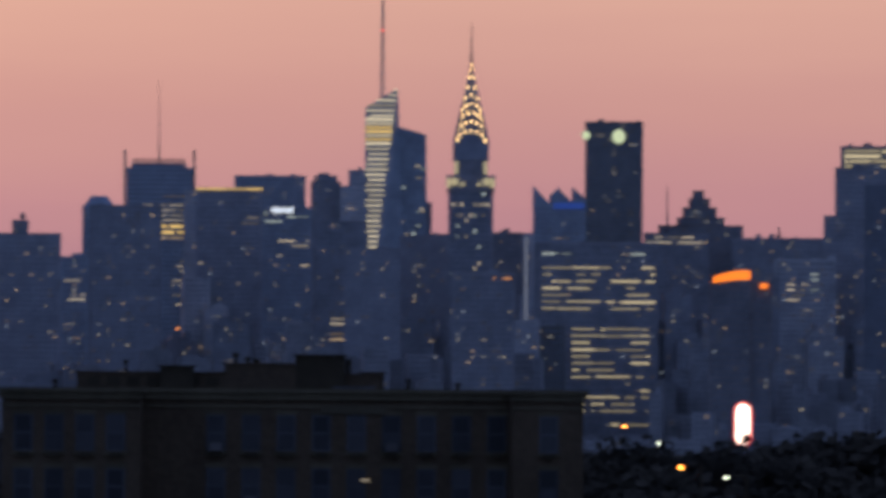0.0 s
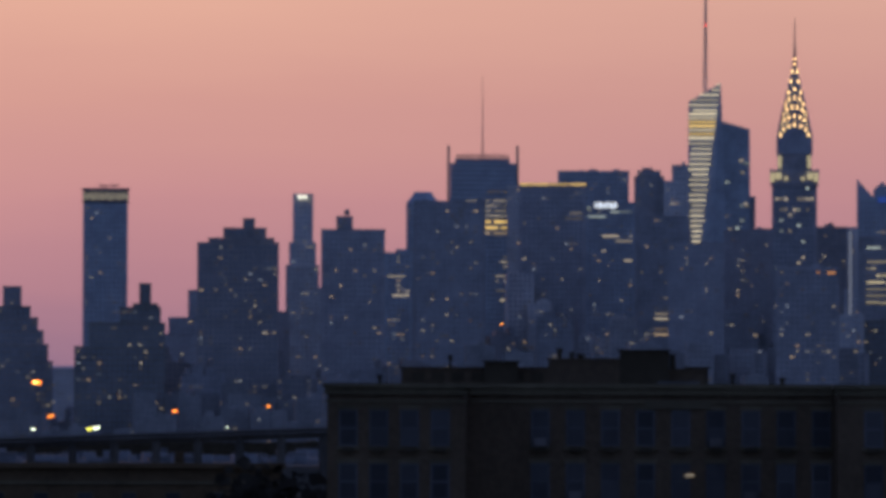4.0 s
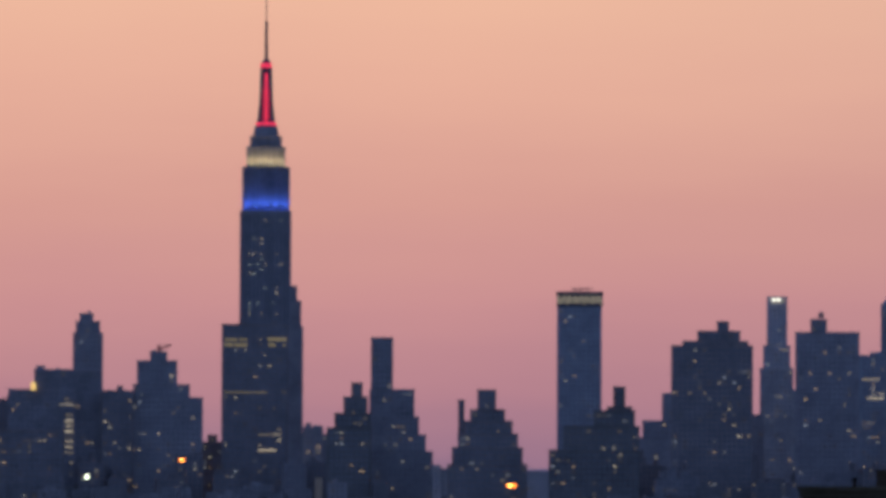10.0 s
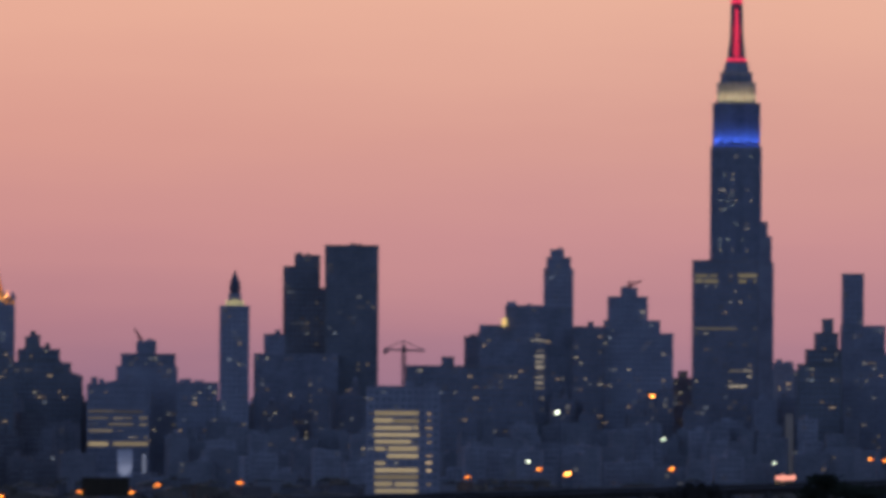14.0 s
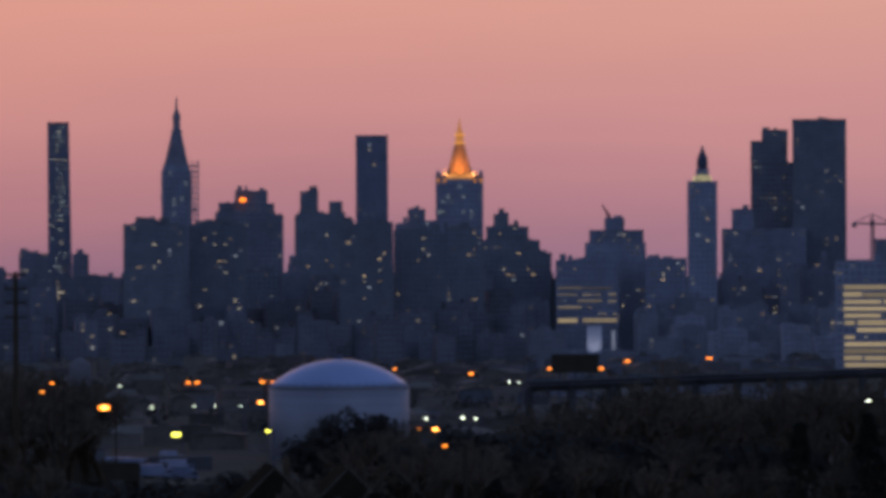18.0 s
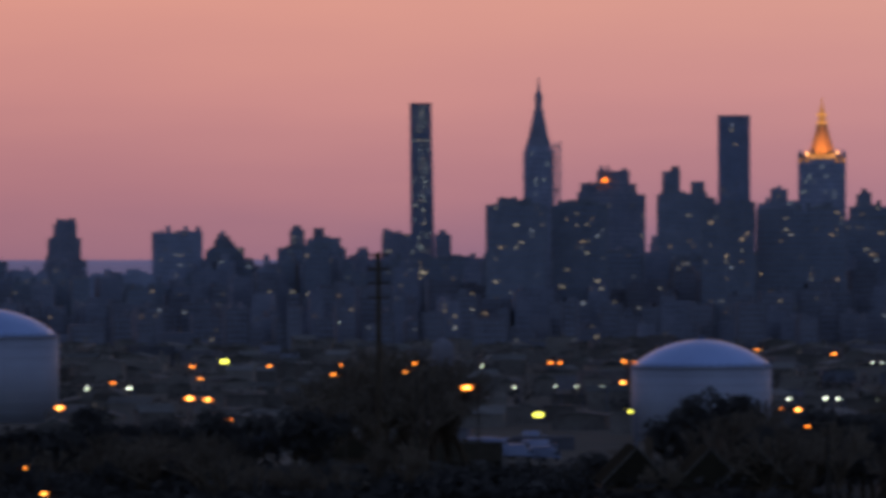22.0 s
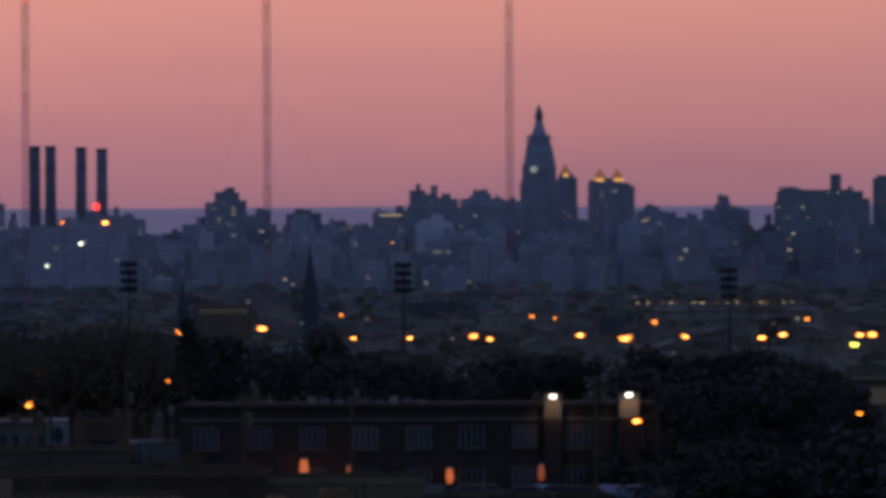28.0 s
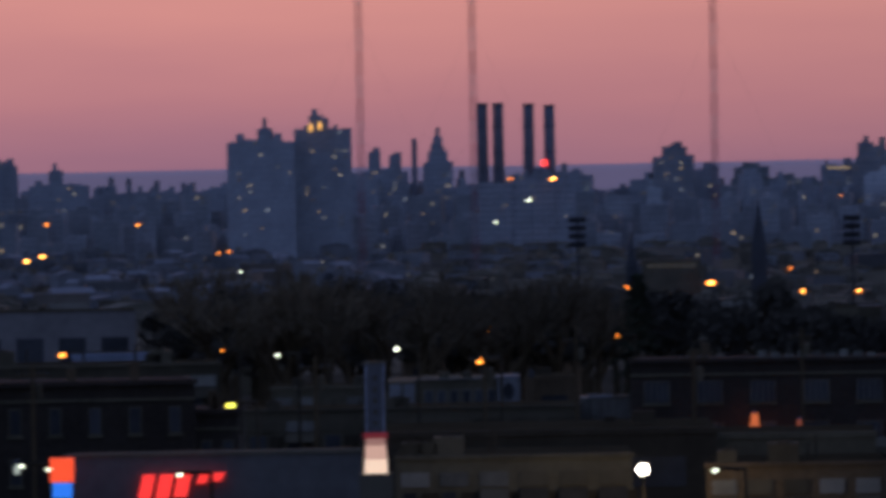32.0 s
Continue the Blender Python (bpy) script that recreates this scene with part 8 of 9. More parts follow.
# ---- elevated roadway ----
def viaduct():
    """A high motorway viaduct on piers that climbs to a truss bridge."""
    o = thing("viaduct", spot(10, 1500), "dark elevated motorway viaduct on concrete piers", "viaduct")
    base = Matrix(spot(10, 1500)).inverted()

    def world(az, z):
        a = radians(az)
        return base @ Vector((-1500 * math.sin(a), 1500 * math.cos(a), z))
    def deck(az):
        return 24 + (16.5 - az) * .93
    n = 34
    for i in range(n):
        a0, a1 = 16.8 - 14.4 * i / n, 16.8 - 14.4 * (i + 1) / n
        p, q = world(a0, deck(a0)), world(a1, deck(a1))
        part("deck_span", bars("deck_span", VIADUCT, [(tuple(p), tuple(q), .95)]), o)
        part("barrier", bars("barrier", VIADUCT, [(tuple(p + Vector((0, -2, 1.1))), tuple(q + Vector((0, -2, 1.1))), .35)]), o)
        part("pier", bars("pier", VIADUCT, [(tuple(world(a0, 2)), tuple(world(a0, deck(a0) - .5)), .8)]), o)
    t = thing("truss_bridge", spot(2.9, 1495), "dark steel truss bridge span", "bridge")
    k = ground_z(1495)
    z = deck(2.9) - k
    prof = [(-24, 0), (-16, 5.5), (-8, 7), (0, 5.5), (8, 7), (16, 6), (24, 0)]
    part("upper_chord", bars("upper_chord", VIADUCT, [((prof[i][0], 0, z + prof[i][1]), (prof[i + 1][0], 0, z + prof[i + 1][1]), .35) for i in range(6)]), t)
    part("lower_chord", bars("lower_chord", VIADUCT, [((-24, 0, z), (24, 0, z), .5)]), t)
    part("web", bars("web", VIADUCT, [((x, 0, z), (x, 0, z + h), .25) for x, h in prof[1:-1]] + [((prof[i][0], 0, z), (prof[i + 1][0], 0, z + prof[i + 1][1]), .2) for i in range(6)]), t)
    for x in (-24, 24):
        part("pier", boxes("pier", VIADUCT, [(x - 1.2, x + 1.2, -1, 3, 0, z)]), t)


VIADUCT = surface("sooty_concrete", (0.085, 0.073, 0.058), 0.9, 0.0, 0.6, 0.1)
viaduct()


def truck(az, d, z, label, mat, w=7.0, h=2.6):
    o = thing("box_truck", spot(az, d, z), label, "truck", "parked trucks")
    part("cargo_box", boxes("cargo_box", mat, [(-w / 2, w / 2 - 1.8, 0, 2.4, .9, .9 + h)]), o)
    part("cab", boxes("cab", mat, [(w / 2 - 1.7, w / 2, .1, 2.3, .6, 2.4)]), o)
    part("windscreen", boxes("windscreen", NEAR_GLASS, [(w / 2 - 1.2, w / 2 - .2, .04, .1, 1.6, 2.2)]), o)
    for x in (-w / 2 + 1.2, w / 2 - .9):
        for y in (.05, 2.0):
            part("wheel", frustum("wheel", NEAR_DARK, [(.45, .45, 0), (.45, .45, .3)], 12, 0), o, "", pose(x, y + .3, .45, 90, 0, 0))


def yards():
    """A parking yard of pale trucks and sheds seen under the viaduct."""
    rnd = random.Random(19)
    bank = thing("embankment", spot(6.25, 1985), "dark walled embankment carrying a trailer yard", "embankment")
    part("wall", boxes("wall", VIADUCT, [(-92, 92, 0, 190, 0, 18.6 - ground_z(1985))]), bank)
    # added dark wall, standing in for the gloom under the viaduct deck
    part("retaining_wall", boxes("retaining_wall", NEAR_DARK, [(-98, 98, 190, 193, 0, 24.8 - ground_z(1985))]), bank, "dark added wall that darkens the gap behind the yard")
    vs, fs = [], []
    for i in range(85):
        az, d = rnd.uniform(3.95, 8.6), rnd.uniform(1992, 2165)
        w, turn = rnd.choice((2.5, 2.6, 4.5, 7, 9)), rnd.uniform(-25, 25)
        block_verts(vs, fs, az, d, -w / 2, w / 2, 0, 2.5, 19.3, 19.3 + rnd.uniform(.9, 3.4), turn)
        block_verts(vs, fs, az, d, -w / 2 + .3, w / 2 - .3, .2, 2.3, 18.6, 19.3, turn)
    tagged(new("parked_trailers", mesh_from("parked_trailers", vs, fs, TRAILER)), "pale box trailers and vans parked close together on the embankment", "trailers", "", "stuff")
    for i in range(8):
        az = 11.245 + (13.181 - 11.245) * (i + rnd.uniform(0, .8)) / 8
        d = rnd.uniform(1750, 1850)
        shed(az, d, rnd.uniform(6, 14), 10, 50 - d * rnd.uniform(.0195, .0215) - ground_z(d), rnd.choice((FAR_BRICK, SHED)), "pale storage shed seen under the viaduct", rnd.uniform(-20, 20))
    # broad pale roof and lot lit by white lamps
    for az, w, top in ((13.02, 4.2, 36.6), (12.90, 2.4, 37.4), (12.66, 3.4, 36.2), (12.50, 3.0, 37.0), (12.30, 4.6, 36.4), (12.16, 2.2, 37.2)):
        shed(az, 705, w, 9, top - ground_z(705), PALE_TRUCK, "pale blue store shed glimpsed through bare trees", 0, 3)
    shed(9.867, 720, 10.1, 20, 36.4 - ground_z(720), SHED, "broad pale shed with a shallow roof", 6, 5)
    for i in range(10):
        az = 11.405 + (13.181 - 11.405) * i / 10
        truck(az, rnd.uniform(900, 930), ground_z(915), "pale box truck in a lit yard", PALE_TRUCK)


def open_lot():
    """Rows of pale vans on an open lot that shows through a gap in the trees."""
    rnd = random.Random(44)
    for i in range(12):
        d = rnd.uniform(1290, 1560)
        truck(rnd.uniform(20.3, 21.5), d, ground_z(d), "pale box truck on an open lot", PALE_TRUCK, rnd.uniform(6, 9))
    for i in range(5):
        d = rnd.uniform(1300, 1550)
        shed(rnd.uniform(20.3, 21.5), d, rnd.uniform(10, 18), 8, rnd.uniform(2.4, 3.4), SHED, "pale low store beside the open lot", rnd.uniform(-15, 15))


PALE_TRUCK = surface("pale_truck_paint", (0.24, 0.25, 0.28), 0.5, 0.0, 1.0, 0.2, 0.5)
yards()
open_lot()


# ---- long brick row before the yards ----
PALE_FRONT = surface("pale_painted_front", (0.164, 0.143, 0.106), 0.7, 0.0, 1.5, 0.3, 0.5, spec=0.06)


def brick_row(az0, az1, d, top, label, bay=2.6, win=(1.0, 1.5), floors=4, mat=NEAR_BRICK, lit=0, seed=1, bars_n=0):
    az = (az0 + az1) / 2
    w = abs(az0 - az1) * math.pi / 180 * d
    k = ground_z(d)
    h = top - k
    rnd = random.Random(seed)
    o = thing("brick_row", spot(az, d), label, "building")
    part("wall", boxes("wall", mat, [(-w / 2, w / 2, 0, 14, -2, h)]), o)
    part("cornice", boxes("cornice", mat, [(-w / 2 - .2, w / 2 + .2, -.35, .4, h, h + .3)]), o)
    part("string_course", boxes("string_course", NEAR_STONE, [(-w / 2, w / 2, -.12, 0, h - 1.0, h - .8)]), o)
    n = int(w / bay)
    for f in range(floors):
        z = h - 2.2 - f * 3.1
        if z < 1:
            break
        for i in range(n):
            x = -w / 2 + (i + .5) * w / n
            win_o = part("window", boxes("window", NEAR_STONE, [(x - win[0] / 2, x + win[0] / 2, -.05, 0, z - win[1] / 2, z + win[1] / 2)]), o)
            part("pane", boxes("pane", NEAR_GLASS, [(x - win[0] / 2 + .08, x + win[0] / 2 - .08, -.08, -.05, z - win[1] / 2 + .08, z + win[1] / 2 - .08)]), win_o)
            if bars_n:
                s = (win[0] - .16) / bars_n
                part("mullion", boxes("mullion", PALE_FRONT, [(x - win[0] / 2 + .08 + s * j - .04, x - win[0] / 2 + .08 + s * j + .04, -.13, -.08, z - win[1] / 2 + .1, z + win[1] / 2 - .1) for j in range(bars_n + 1)]), win_o)
            part("sill", boxes("sill", NEAR_STONE, [(x - win[0] / 2 - .1, x + win[0] / 2 + .1, -.16, -.0, z - win[1] / 2 - .16, z - win[1] / 2 - .01)]), win_o)
    for i in range(max(2, n // 5)):
        x = rnd.uniform(-w / 2 + 1, w / 2 - 1)
        part("chimney", boxes("chimney", NEAR_BRICK, [(x - .3, x + .3, 4, 4.7, h, h + rnd.uniform(.8, 1.4))]), o)
    return o


brick_row(8.938, 4.926, 345, 44.4, "long low dark brick terrace with sash windows", 2.6, (1.0, 1.5), 4, NEAR_BRICK)
school = brick_row(34.650, 29.791, 420, 35.8, "dark brick school building with wide windows and roof letters", 3.66, (1.9, 1.7), 2, DUSK_BRICK, 0, 1, 4)
for i in range(9):
    b = part("roof_letter", boxes("roof_letter", PALE_FRONT, [(-8.3 + i * 1.02, -7.65 + i * 1.02, -.2, -.05, 7.12 - .06 * (i % 2), 7.62 - .12 * (i % 3))]), school, "plain bar in place of a roof letter")


def wall_lamp(az, d, z, w, h, mat, label):
    o = thing("wall_lamp", spot(az, d, z), label, "lamp", "wall lamps")
    part("glow_glass", frustum("glow_glass", mat, [(w * .25, w * .25, -h / 2), (w / 2, w / 2, -h * .1), (w * .35, w * .35, h / 2)], 10, 0), o)
    part("hood", frustum("hood", STEEL, [(w * .5, w * .5, h / 2), (w * .2, w * .2, h / 2 + .2)], 10, 0), o)
    part("bracket", boxes("bracket", STEEL, [(-.05, .05, 0, w * .8, h / 2 - .05, h / 2 + .05)]), o)


WALL_DIM = light("faint_orange_wall_lamp", (1.0, 0.22, 0.08), 0.22)
WALL_ORANGE = light("dim_orange_wall_lamp", (1.0, 0.22, 0.05), 0.55)
wall_lamp(33.936, 419, 31.0, .4, .9, WALL_DIM, "dim orange wall lamp on the school")
wall_lamp(33.390, 419, 31.2, .7, 1.6, WALL_ORANGE, "orange wall lamp on the school")
wall_lamp(33.414, 417, 30.0, .8, 1.4, SODIUM, "bright orange lamp before the school")
wall_lamp(32.930, 419, 30.9, .5, 1.2, WALL_DIM, "dim orange wall lamp on the school")
wall_lamp(31.906, 419, 30.7, .6, 1.1, WALL_ORANGE, "orange wall lamp on the school")
wall_lamp(30.974, 419, 30.9, .5, 1.2, WALL_DIM, "dim orange wall lamp on the school")


def flood_wall(az, z, w, label):
    """A white floodlight at the head of a stair bay, its light falling down the wall below."""
    d = 419.2
    base = ground_z(d)
    o = thing("stair_bay", spot(az, d, base), label, "building", "floodlit stair bays")
    part("wall", boxes("wall", DUSK_BRICK, [(-w / 2, w / 2, 0, .7, 0, z - base - 1.7)]), o)
    # wall coloured paler just below the lamp to strengthen its pool of light
    part("pale_panel", boxes("pale_panel", PALE_FRONT, [(-w / 2, w / 2, 0, .7, z - base - 1.7, z - base + .1)]), o, "stretch of wall made paler where the floodlight falls")
    part("cap", boxes("cap", NEAR_DARK, [(-w / 2 - .1, w / 2 + .1, -.1, .7, z - base + .1, z - base + .25)]), o)
    f = thing("floodlight", spot(az, d - .8, z), "white floodlight at the head of a stair bay", "floodlight", "floodlights")
    part("lamp", frustum("lamp", GLARE_SOFT, [(.14, .14, -.12), (.28, .2, -.03), (.26, .2, .08), (.12, .12, .13)], 12, 0), f)
    part("arm", boxes("arm", STEEL, [(-.05, .05, 0, .8, .2, .3)]), f)
    lamp = bpy.data.lights.new("floodlight", "SPOT")
    lamp.energy, lamp.color, lamp.spot_size, lamp.spot_blend, lamp.shadow_soft_size = 60, (1.0, 0.56, 0.30), radians(100), .7, .2
    lo = new("floodlight_beam", lamp)
    lo.matrix_world = look(tuple(spot(az, d - 1.2, z - .3).translation), tuple(spot(az, d + .2, z - 1.2).translation))


GLARE_SOFT = light("floodlight_lens", (1.0, 0.95, 0.82), 4.0)
flood_wall(30.853, 36.6, 1.3, "narrow stair bay of the school with a floodlit wall")
flood_wall(30.077, 36.7, 1.5, "narrow stair bay of the school with a floodlit wall")


# ---- stadium floodlights, poles, platform ----
MAST_PAINT = surface("grey_mast_paint", (0.055, 0.050, 0.048), 0.8, 0.0, 0.6, 0.1, spec=0.06)


def stadium_light(az, d, top, label):
    k = ground_z(d)
    h = top - k
    o = thing("stadium_floodlight", spot(az, d), label, "floodlight mast", "stadium floodlights")
    part("pole", frustum("pole", MAST_PAINT, [(.36, .36, 0), (.2, .2, h)], 10, 0), o)
    for j in range(4):
        z = h - .8 - j * 1.9
        bar_o = part("lamp_bar", boxes("lamp_bar", MAST_PAINT, [(-1.7 + .1 * j, 1.5 - .1 * j, -.15, .15, z - .18, z + .18)]), o)
        for i in range(4):
            x = -1.5 + i * .95
            part("unlit_lamp", frustum("unlit_lamp", MAST_PAINT, [(.55, .5, -.5), (.6, .55, .45), (.25, .25, .7)], 8, 0), bar_o, "unlit floodlight", pose(x, -.35, z + .2, 30, 0, 0))


for ax, top in ((35.156, 40.1), (32.368, 39.5), (29.053, 37.9), (26.942, 38.5), (26.952, 45.2)):
    stadium_light(ax, 1300, top, "tall unlit stadium floodlight mast")


def utility_pole(az, d, top, label):
    k = ground_z(d)
    h = top - k
    o = thing("utility_pole", spot(az, d), label, "utility pole", "utility poles")
    part("post", frustum("post", BARK, [(.42, .42, 0), (.3, .3, h)], 8, 0), o)
    for j in range(4):
        z = h - .6 - j * 2.0
        arm = part("cross_arm", boxes("cross_arm", BARK, [(-1.5, 1.5, -.14, .14, z, z + .28)]), o)
        for x in (-1.35, -.75, .75, 1.35):
            part("insulator", frustum("insulator", STEEL, [(.09, .09, z + .28, x), (.12, .12, z + .45, x), (.05, .05, z + .55, x)], 6, 0), arm)


utility_pole(22.015, 800, 52.6, "tall dark utility pole with cross arms")
o = thing("vent_stack", spot(26.462, 900), "short dark vent stack before the white tank", "chimney")
part("stack_pipe", frustum("stack_pipe", NEAR_DARK, [(.7, .7, 0), (.55, .55, 31.4 - ground_z(900)), (.75, .75, 31.5 - ground_z(900)), (.75, .75, 31.9 - ground_z(900))], 14, 0, True), o)


def platform():
    """An elevated station platform with a string of small lamps."""
    d = 2200
    a0, a1 = 30.025, 28.197
    z = 16.0
    k = ground_z(d)
    w = (a0 - a1) * math.pi / 180 * d
    o = thing("station_platform", spot((a0 + a1) / 2, d), "elevated station platform with a string of lamps", "platform")
    part("platform_deck", boxes("platform_deck", CONCRETE, [(-w / 2, w / 2, 0, 7, z - k - 4.2, z - k - 3.2)]), o)
    part("canopy", boxes("canopy", NEAR_DARK, [(-w / 2, w / 2, 0, 7, z - k + .7, z - k + 1.1)]), o)
    n = 22
    for i in range(n):
        x = -w / 2 + w * (i + .5 + .3 * math.sin(i * 2.3)) / n
        s = .34 + .22 * math.sin(i * 1.7 + 1)
        part("lamp", boxes("lamp", PLATFORM, [(x - s, x + s, -.3, 0, z - k - s * .5, z - k + s * .5)]), o)
        if i % 3 == 0:
            part("column", boxes("column", STEEL, [(x - .3, x + .3, 2, 2.6, 0, z - k + .7)]), o)


DIM_CREAM = light("dim_cream_window", (1.0, 0.82, 0.45), 0.026)
PLATFORM = light("platform_lamp", (1.0, 0.66, 0.28), 0.75, 0.6)
platform()
o = thing("lit_depot", spot(34.210, 1900), "low depot with a lit pale yellow window band", "building")
zz = 18.8 - ground_z(1900)
part("wall", boxes("wall", CONCRETE, [(-10, 10, 0, 14, 0, zz + 2)]), o)
for i in range(6):
    part("lit_window", boxes("lit_window", DIM_CREAM, [(-8 + i * 2.8, -5.7 + i * 2.8, -.1, 0, zz - .9, zz + .5)]), o)
o = thing("lit_workshop", spot(27.357, 640), "low workshop with dim lit windows", "building")
zz = 29.5 - ground_z(640)
part("wall", boxes("wall", NEAR_STONE, [(-5, 5, 0, 8, -2, zz + 1.5)]), o)
part("roof_edge", boxes("roof_edge", NEAR_DARK, [(-5.2, 5.2, -.2, 8.2, zz + 1.5, zz + 1.8)]), o)
for x in (-2.1, .2, 3.2):
    part("lit_window", boxes("lit_window", DIM_CREAM, [(x - .9, x + .9, -.08, 0, zz - 1.0, zz + .9)]), o)
d1 = thing("small_dome", spot(21.361, 2000), "small pale domed tank top", "tank")
zz = 21.8 - ground_z(2000)
part("shell", frustum("shell", FAR_CONCRETE, [(4, 4, 0, 0, 4), (4, 4, zz, 0, 4), (3.4, 3.4, zz + 2.2, 0, 4), (1.6, 1.6, zz + 3.6, 0, 4), (.2, .2, zz + 4.1, 0, 4)], 24, 0, True), d1)
bb = thing("billboard", spot(16.331, 1800), "dark billboard seen from behind on posts", "billboard")
zz = 22.8 - ground_z(1800)
part("panel", boxes("panel", NEAR_DARK, [(-7.6, 7.6, 0, .8, zz, zz + 6)]), bb)
for x in (-5, 0, 5):
    part("post", boxes("post", STEEL, [(x - .3, x + .3, .8, 1.4, 0, zz + 5)]), bb)


# ---- shops and roofs below the hill at the end of the pan ----
def shopfront():
    d = 285
    k = ground_z(d)
    z = 36.1
    o = thing("shop", spot(38.897, d), "low pale shop building with red lit lettering bars", "building")
    w = 14.9
    part("facade", boxes("facade", SHOP, [(-w / 2, w / 2, 0, .5, 0, z - k)]), o)
    part("body", boxes("body", NEAR_BRICK, [(-w / 2 + .1, w / 2 - .1, .5, 16, 0, z - k - .5)]), o)
    part("coping", boxes("coping", CONCRETE, [(-w / 2 - .1, w / 2 + .1, -.1, .6, z - k, z - k + .2)]), o)
    s = thing("shop_sign", spot(39.183, d - .3, 34.6), "red lit shop sign with plain slanted bars", "sign")
    for i, (x, ww, h0, h1) in enumerate(((-2.1, .75, -.62, .6), (-1.2, .8, -.62, .6), (-.3, .8, -.55, .62), (.75, .55, .1, .62), (1.45, .7, .2, .62))):
        v = [(x - ww * .5, -.1, h0), (x + ww * .38, -.1, h0), (x + ww * .5 + .18, -.1, h1), (x - ww * .38 + .18, -.1, h1)]
        v += [(a, .1, c) for a, b, c in v]
        part("bar", mesh_from("bar", v, [(0, 1, 2, 3), (7, 6, 5, 4), (0, 4, 5, 1), (1, 5, 6, 2), (2, 6, 7, 3), (3, 7, 4, 0)], SIGN_RED), s)
    p = thing("box_sign", spot(40.444, d - 2), "lit box sign on a post, orange-red over blue", "sign")
    zr, zb, zc = 36.2 - k, 35.0 - k, 34.2 - k
    part("red_box", boxes("red_box", SIGN_RED2, [(-.6, .6, 0, .4, zb, zr)]), p)
    part("blue_box", boxes("blue_box", SIGN_BLUE, [(-.5, .5, 0, .4, zc, zb - .05)]), p)
    part("post", boxes("post", STEEL, [(-.12, .12, .4, .65, 0, zr - .2)]), p)


SHOP = surface("dull_white_render", (0.115, 0.10, 0.082), 0.8, 0.0, 1.2, 0.2)
SIGN_RED2 = light("orange_red_box", (1.0, 0.09, 0.02), 1.0)
shopfront()


def lit_pillar():
    d = 272
    k = ground_z(d)
    zt, zm, zb = 41.0 - k, 37.4 - k, 35.7 - k
    o = thing("pillar", spot(37.251, d), "pale tapering advertising pillar glowing at its foot", "pillar")
    part("shaft", boxes("shaft", PILLAR_DIM, [(-.44, .44, 0, .9, zm, zt)]), o)
    part("cap", boxes("cap", CONCRETE, [(-.55, .55, -.05, 1.05, zt, zt + .1)]), o)
    n = 5
    for i in range(n):
        a, b = zb + (zm - zb) * i / n, zb + (zm - zb) * (i + 1) / n
        part("lit_panel", boxes("lit_panel", (PINK3, PINK3, PINK2, PINK2, PINK1)[i], [(-.56 + i * .02, .56 - i * .02, -.05, .9, a, b)]), o, "glowing panel")
    part("foot", boxes("foot", CONCRETE, [(-.8, .8, -.2, 1.2, 0, zb)]), o)
    for i in range(5):
        part("bar", boxes("bar", NEAR_SHED, [(-.07, .1, -.02, 0, zm + .6 + i * .55, zm + .85 + i * .55)]), o, "plain bar in place of a letter")
    for x in (-.46, .39):
        part("edge_strip", boxes("edge_strip", PILLAR, [(x, x + .07, -.06, 0, zm + .28, zt)]), o)
    part("red_band", boxes("red_band", RED_DIM, [(-.58, .58, -.04, .0, zm, zm + .28)]), o)


PILLAR_DIM = surface("dusty_grey_panel", (0.115, 0.10, 0.09), 0.6, 0.0, 1.5, 0.3)
PILLAR = surface("dirty_white_panel", (0.42, 0.38, 0.38), 0.6, 0.0, 1.5, 0.3)
PINK1, PINK2, PINK3 = light("pillar_glow_low", (1.0, 0.50, 0.42), 0.30), light("pillar_glow_mid", (1.0, 0.60, 0.48), 0.60), light("pillar_glow_high", (1.0, 0.72, 0.55), 0.95)
RED_DIM = light("dim_red_band", (1.0, 0.06, 0.05), 0.12)
lit_pillar()


def glare_lamp():
    d = 300
    k = ground_z(d)
    z = 34.2 - k
    o = thing("glaring_floodlight", spot(34.534, d), "glaring white floodlight on a short pole", "floodlight")
    part("pole", frustum("pole", NEAR_DARK, [(.06, .06, 0, 0, .5), (.05, .05, z + .2, 0, .5)], 8, 0), o)
    part("lens", frustum("lens", GLARE, [(.14, .12, z - .26), (.32, .2, z - .07), (.32, .2, z + .07), (.14, .12, z + .26)], 14, 0), o)
    part("housing", boxes("housing", STEEL, [(-.3, .3, .25, .6, z - .28, z + .28)]), o)
    glow = bpy.data.lights.new("floodlight_glow", "POINT")
    glow.energy, glow.color, glow.shadow_soft_size = 700, (1.0, 0.86, 0.66), .3
    new("floodlight_glow", glow).matrix_world = spot(34.534, d - .8, z + k + .8)


glare_lamp()
rnd = random.Random(55)
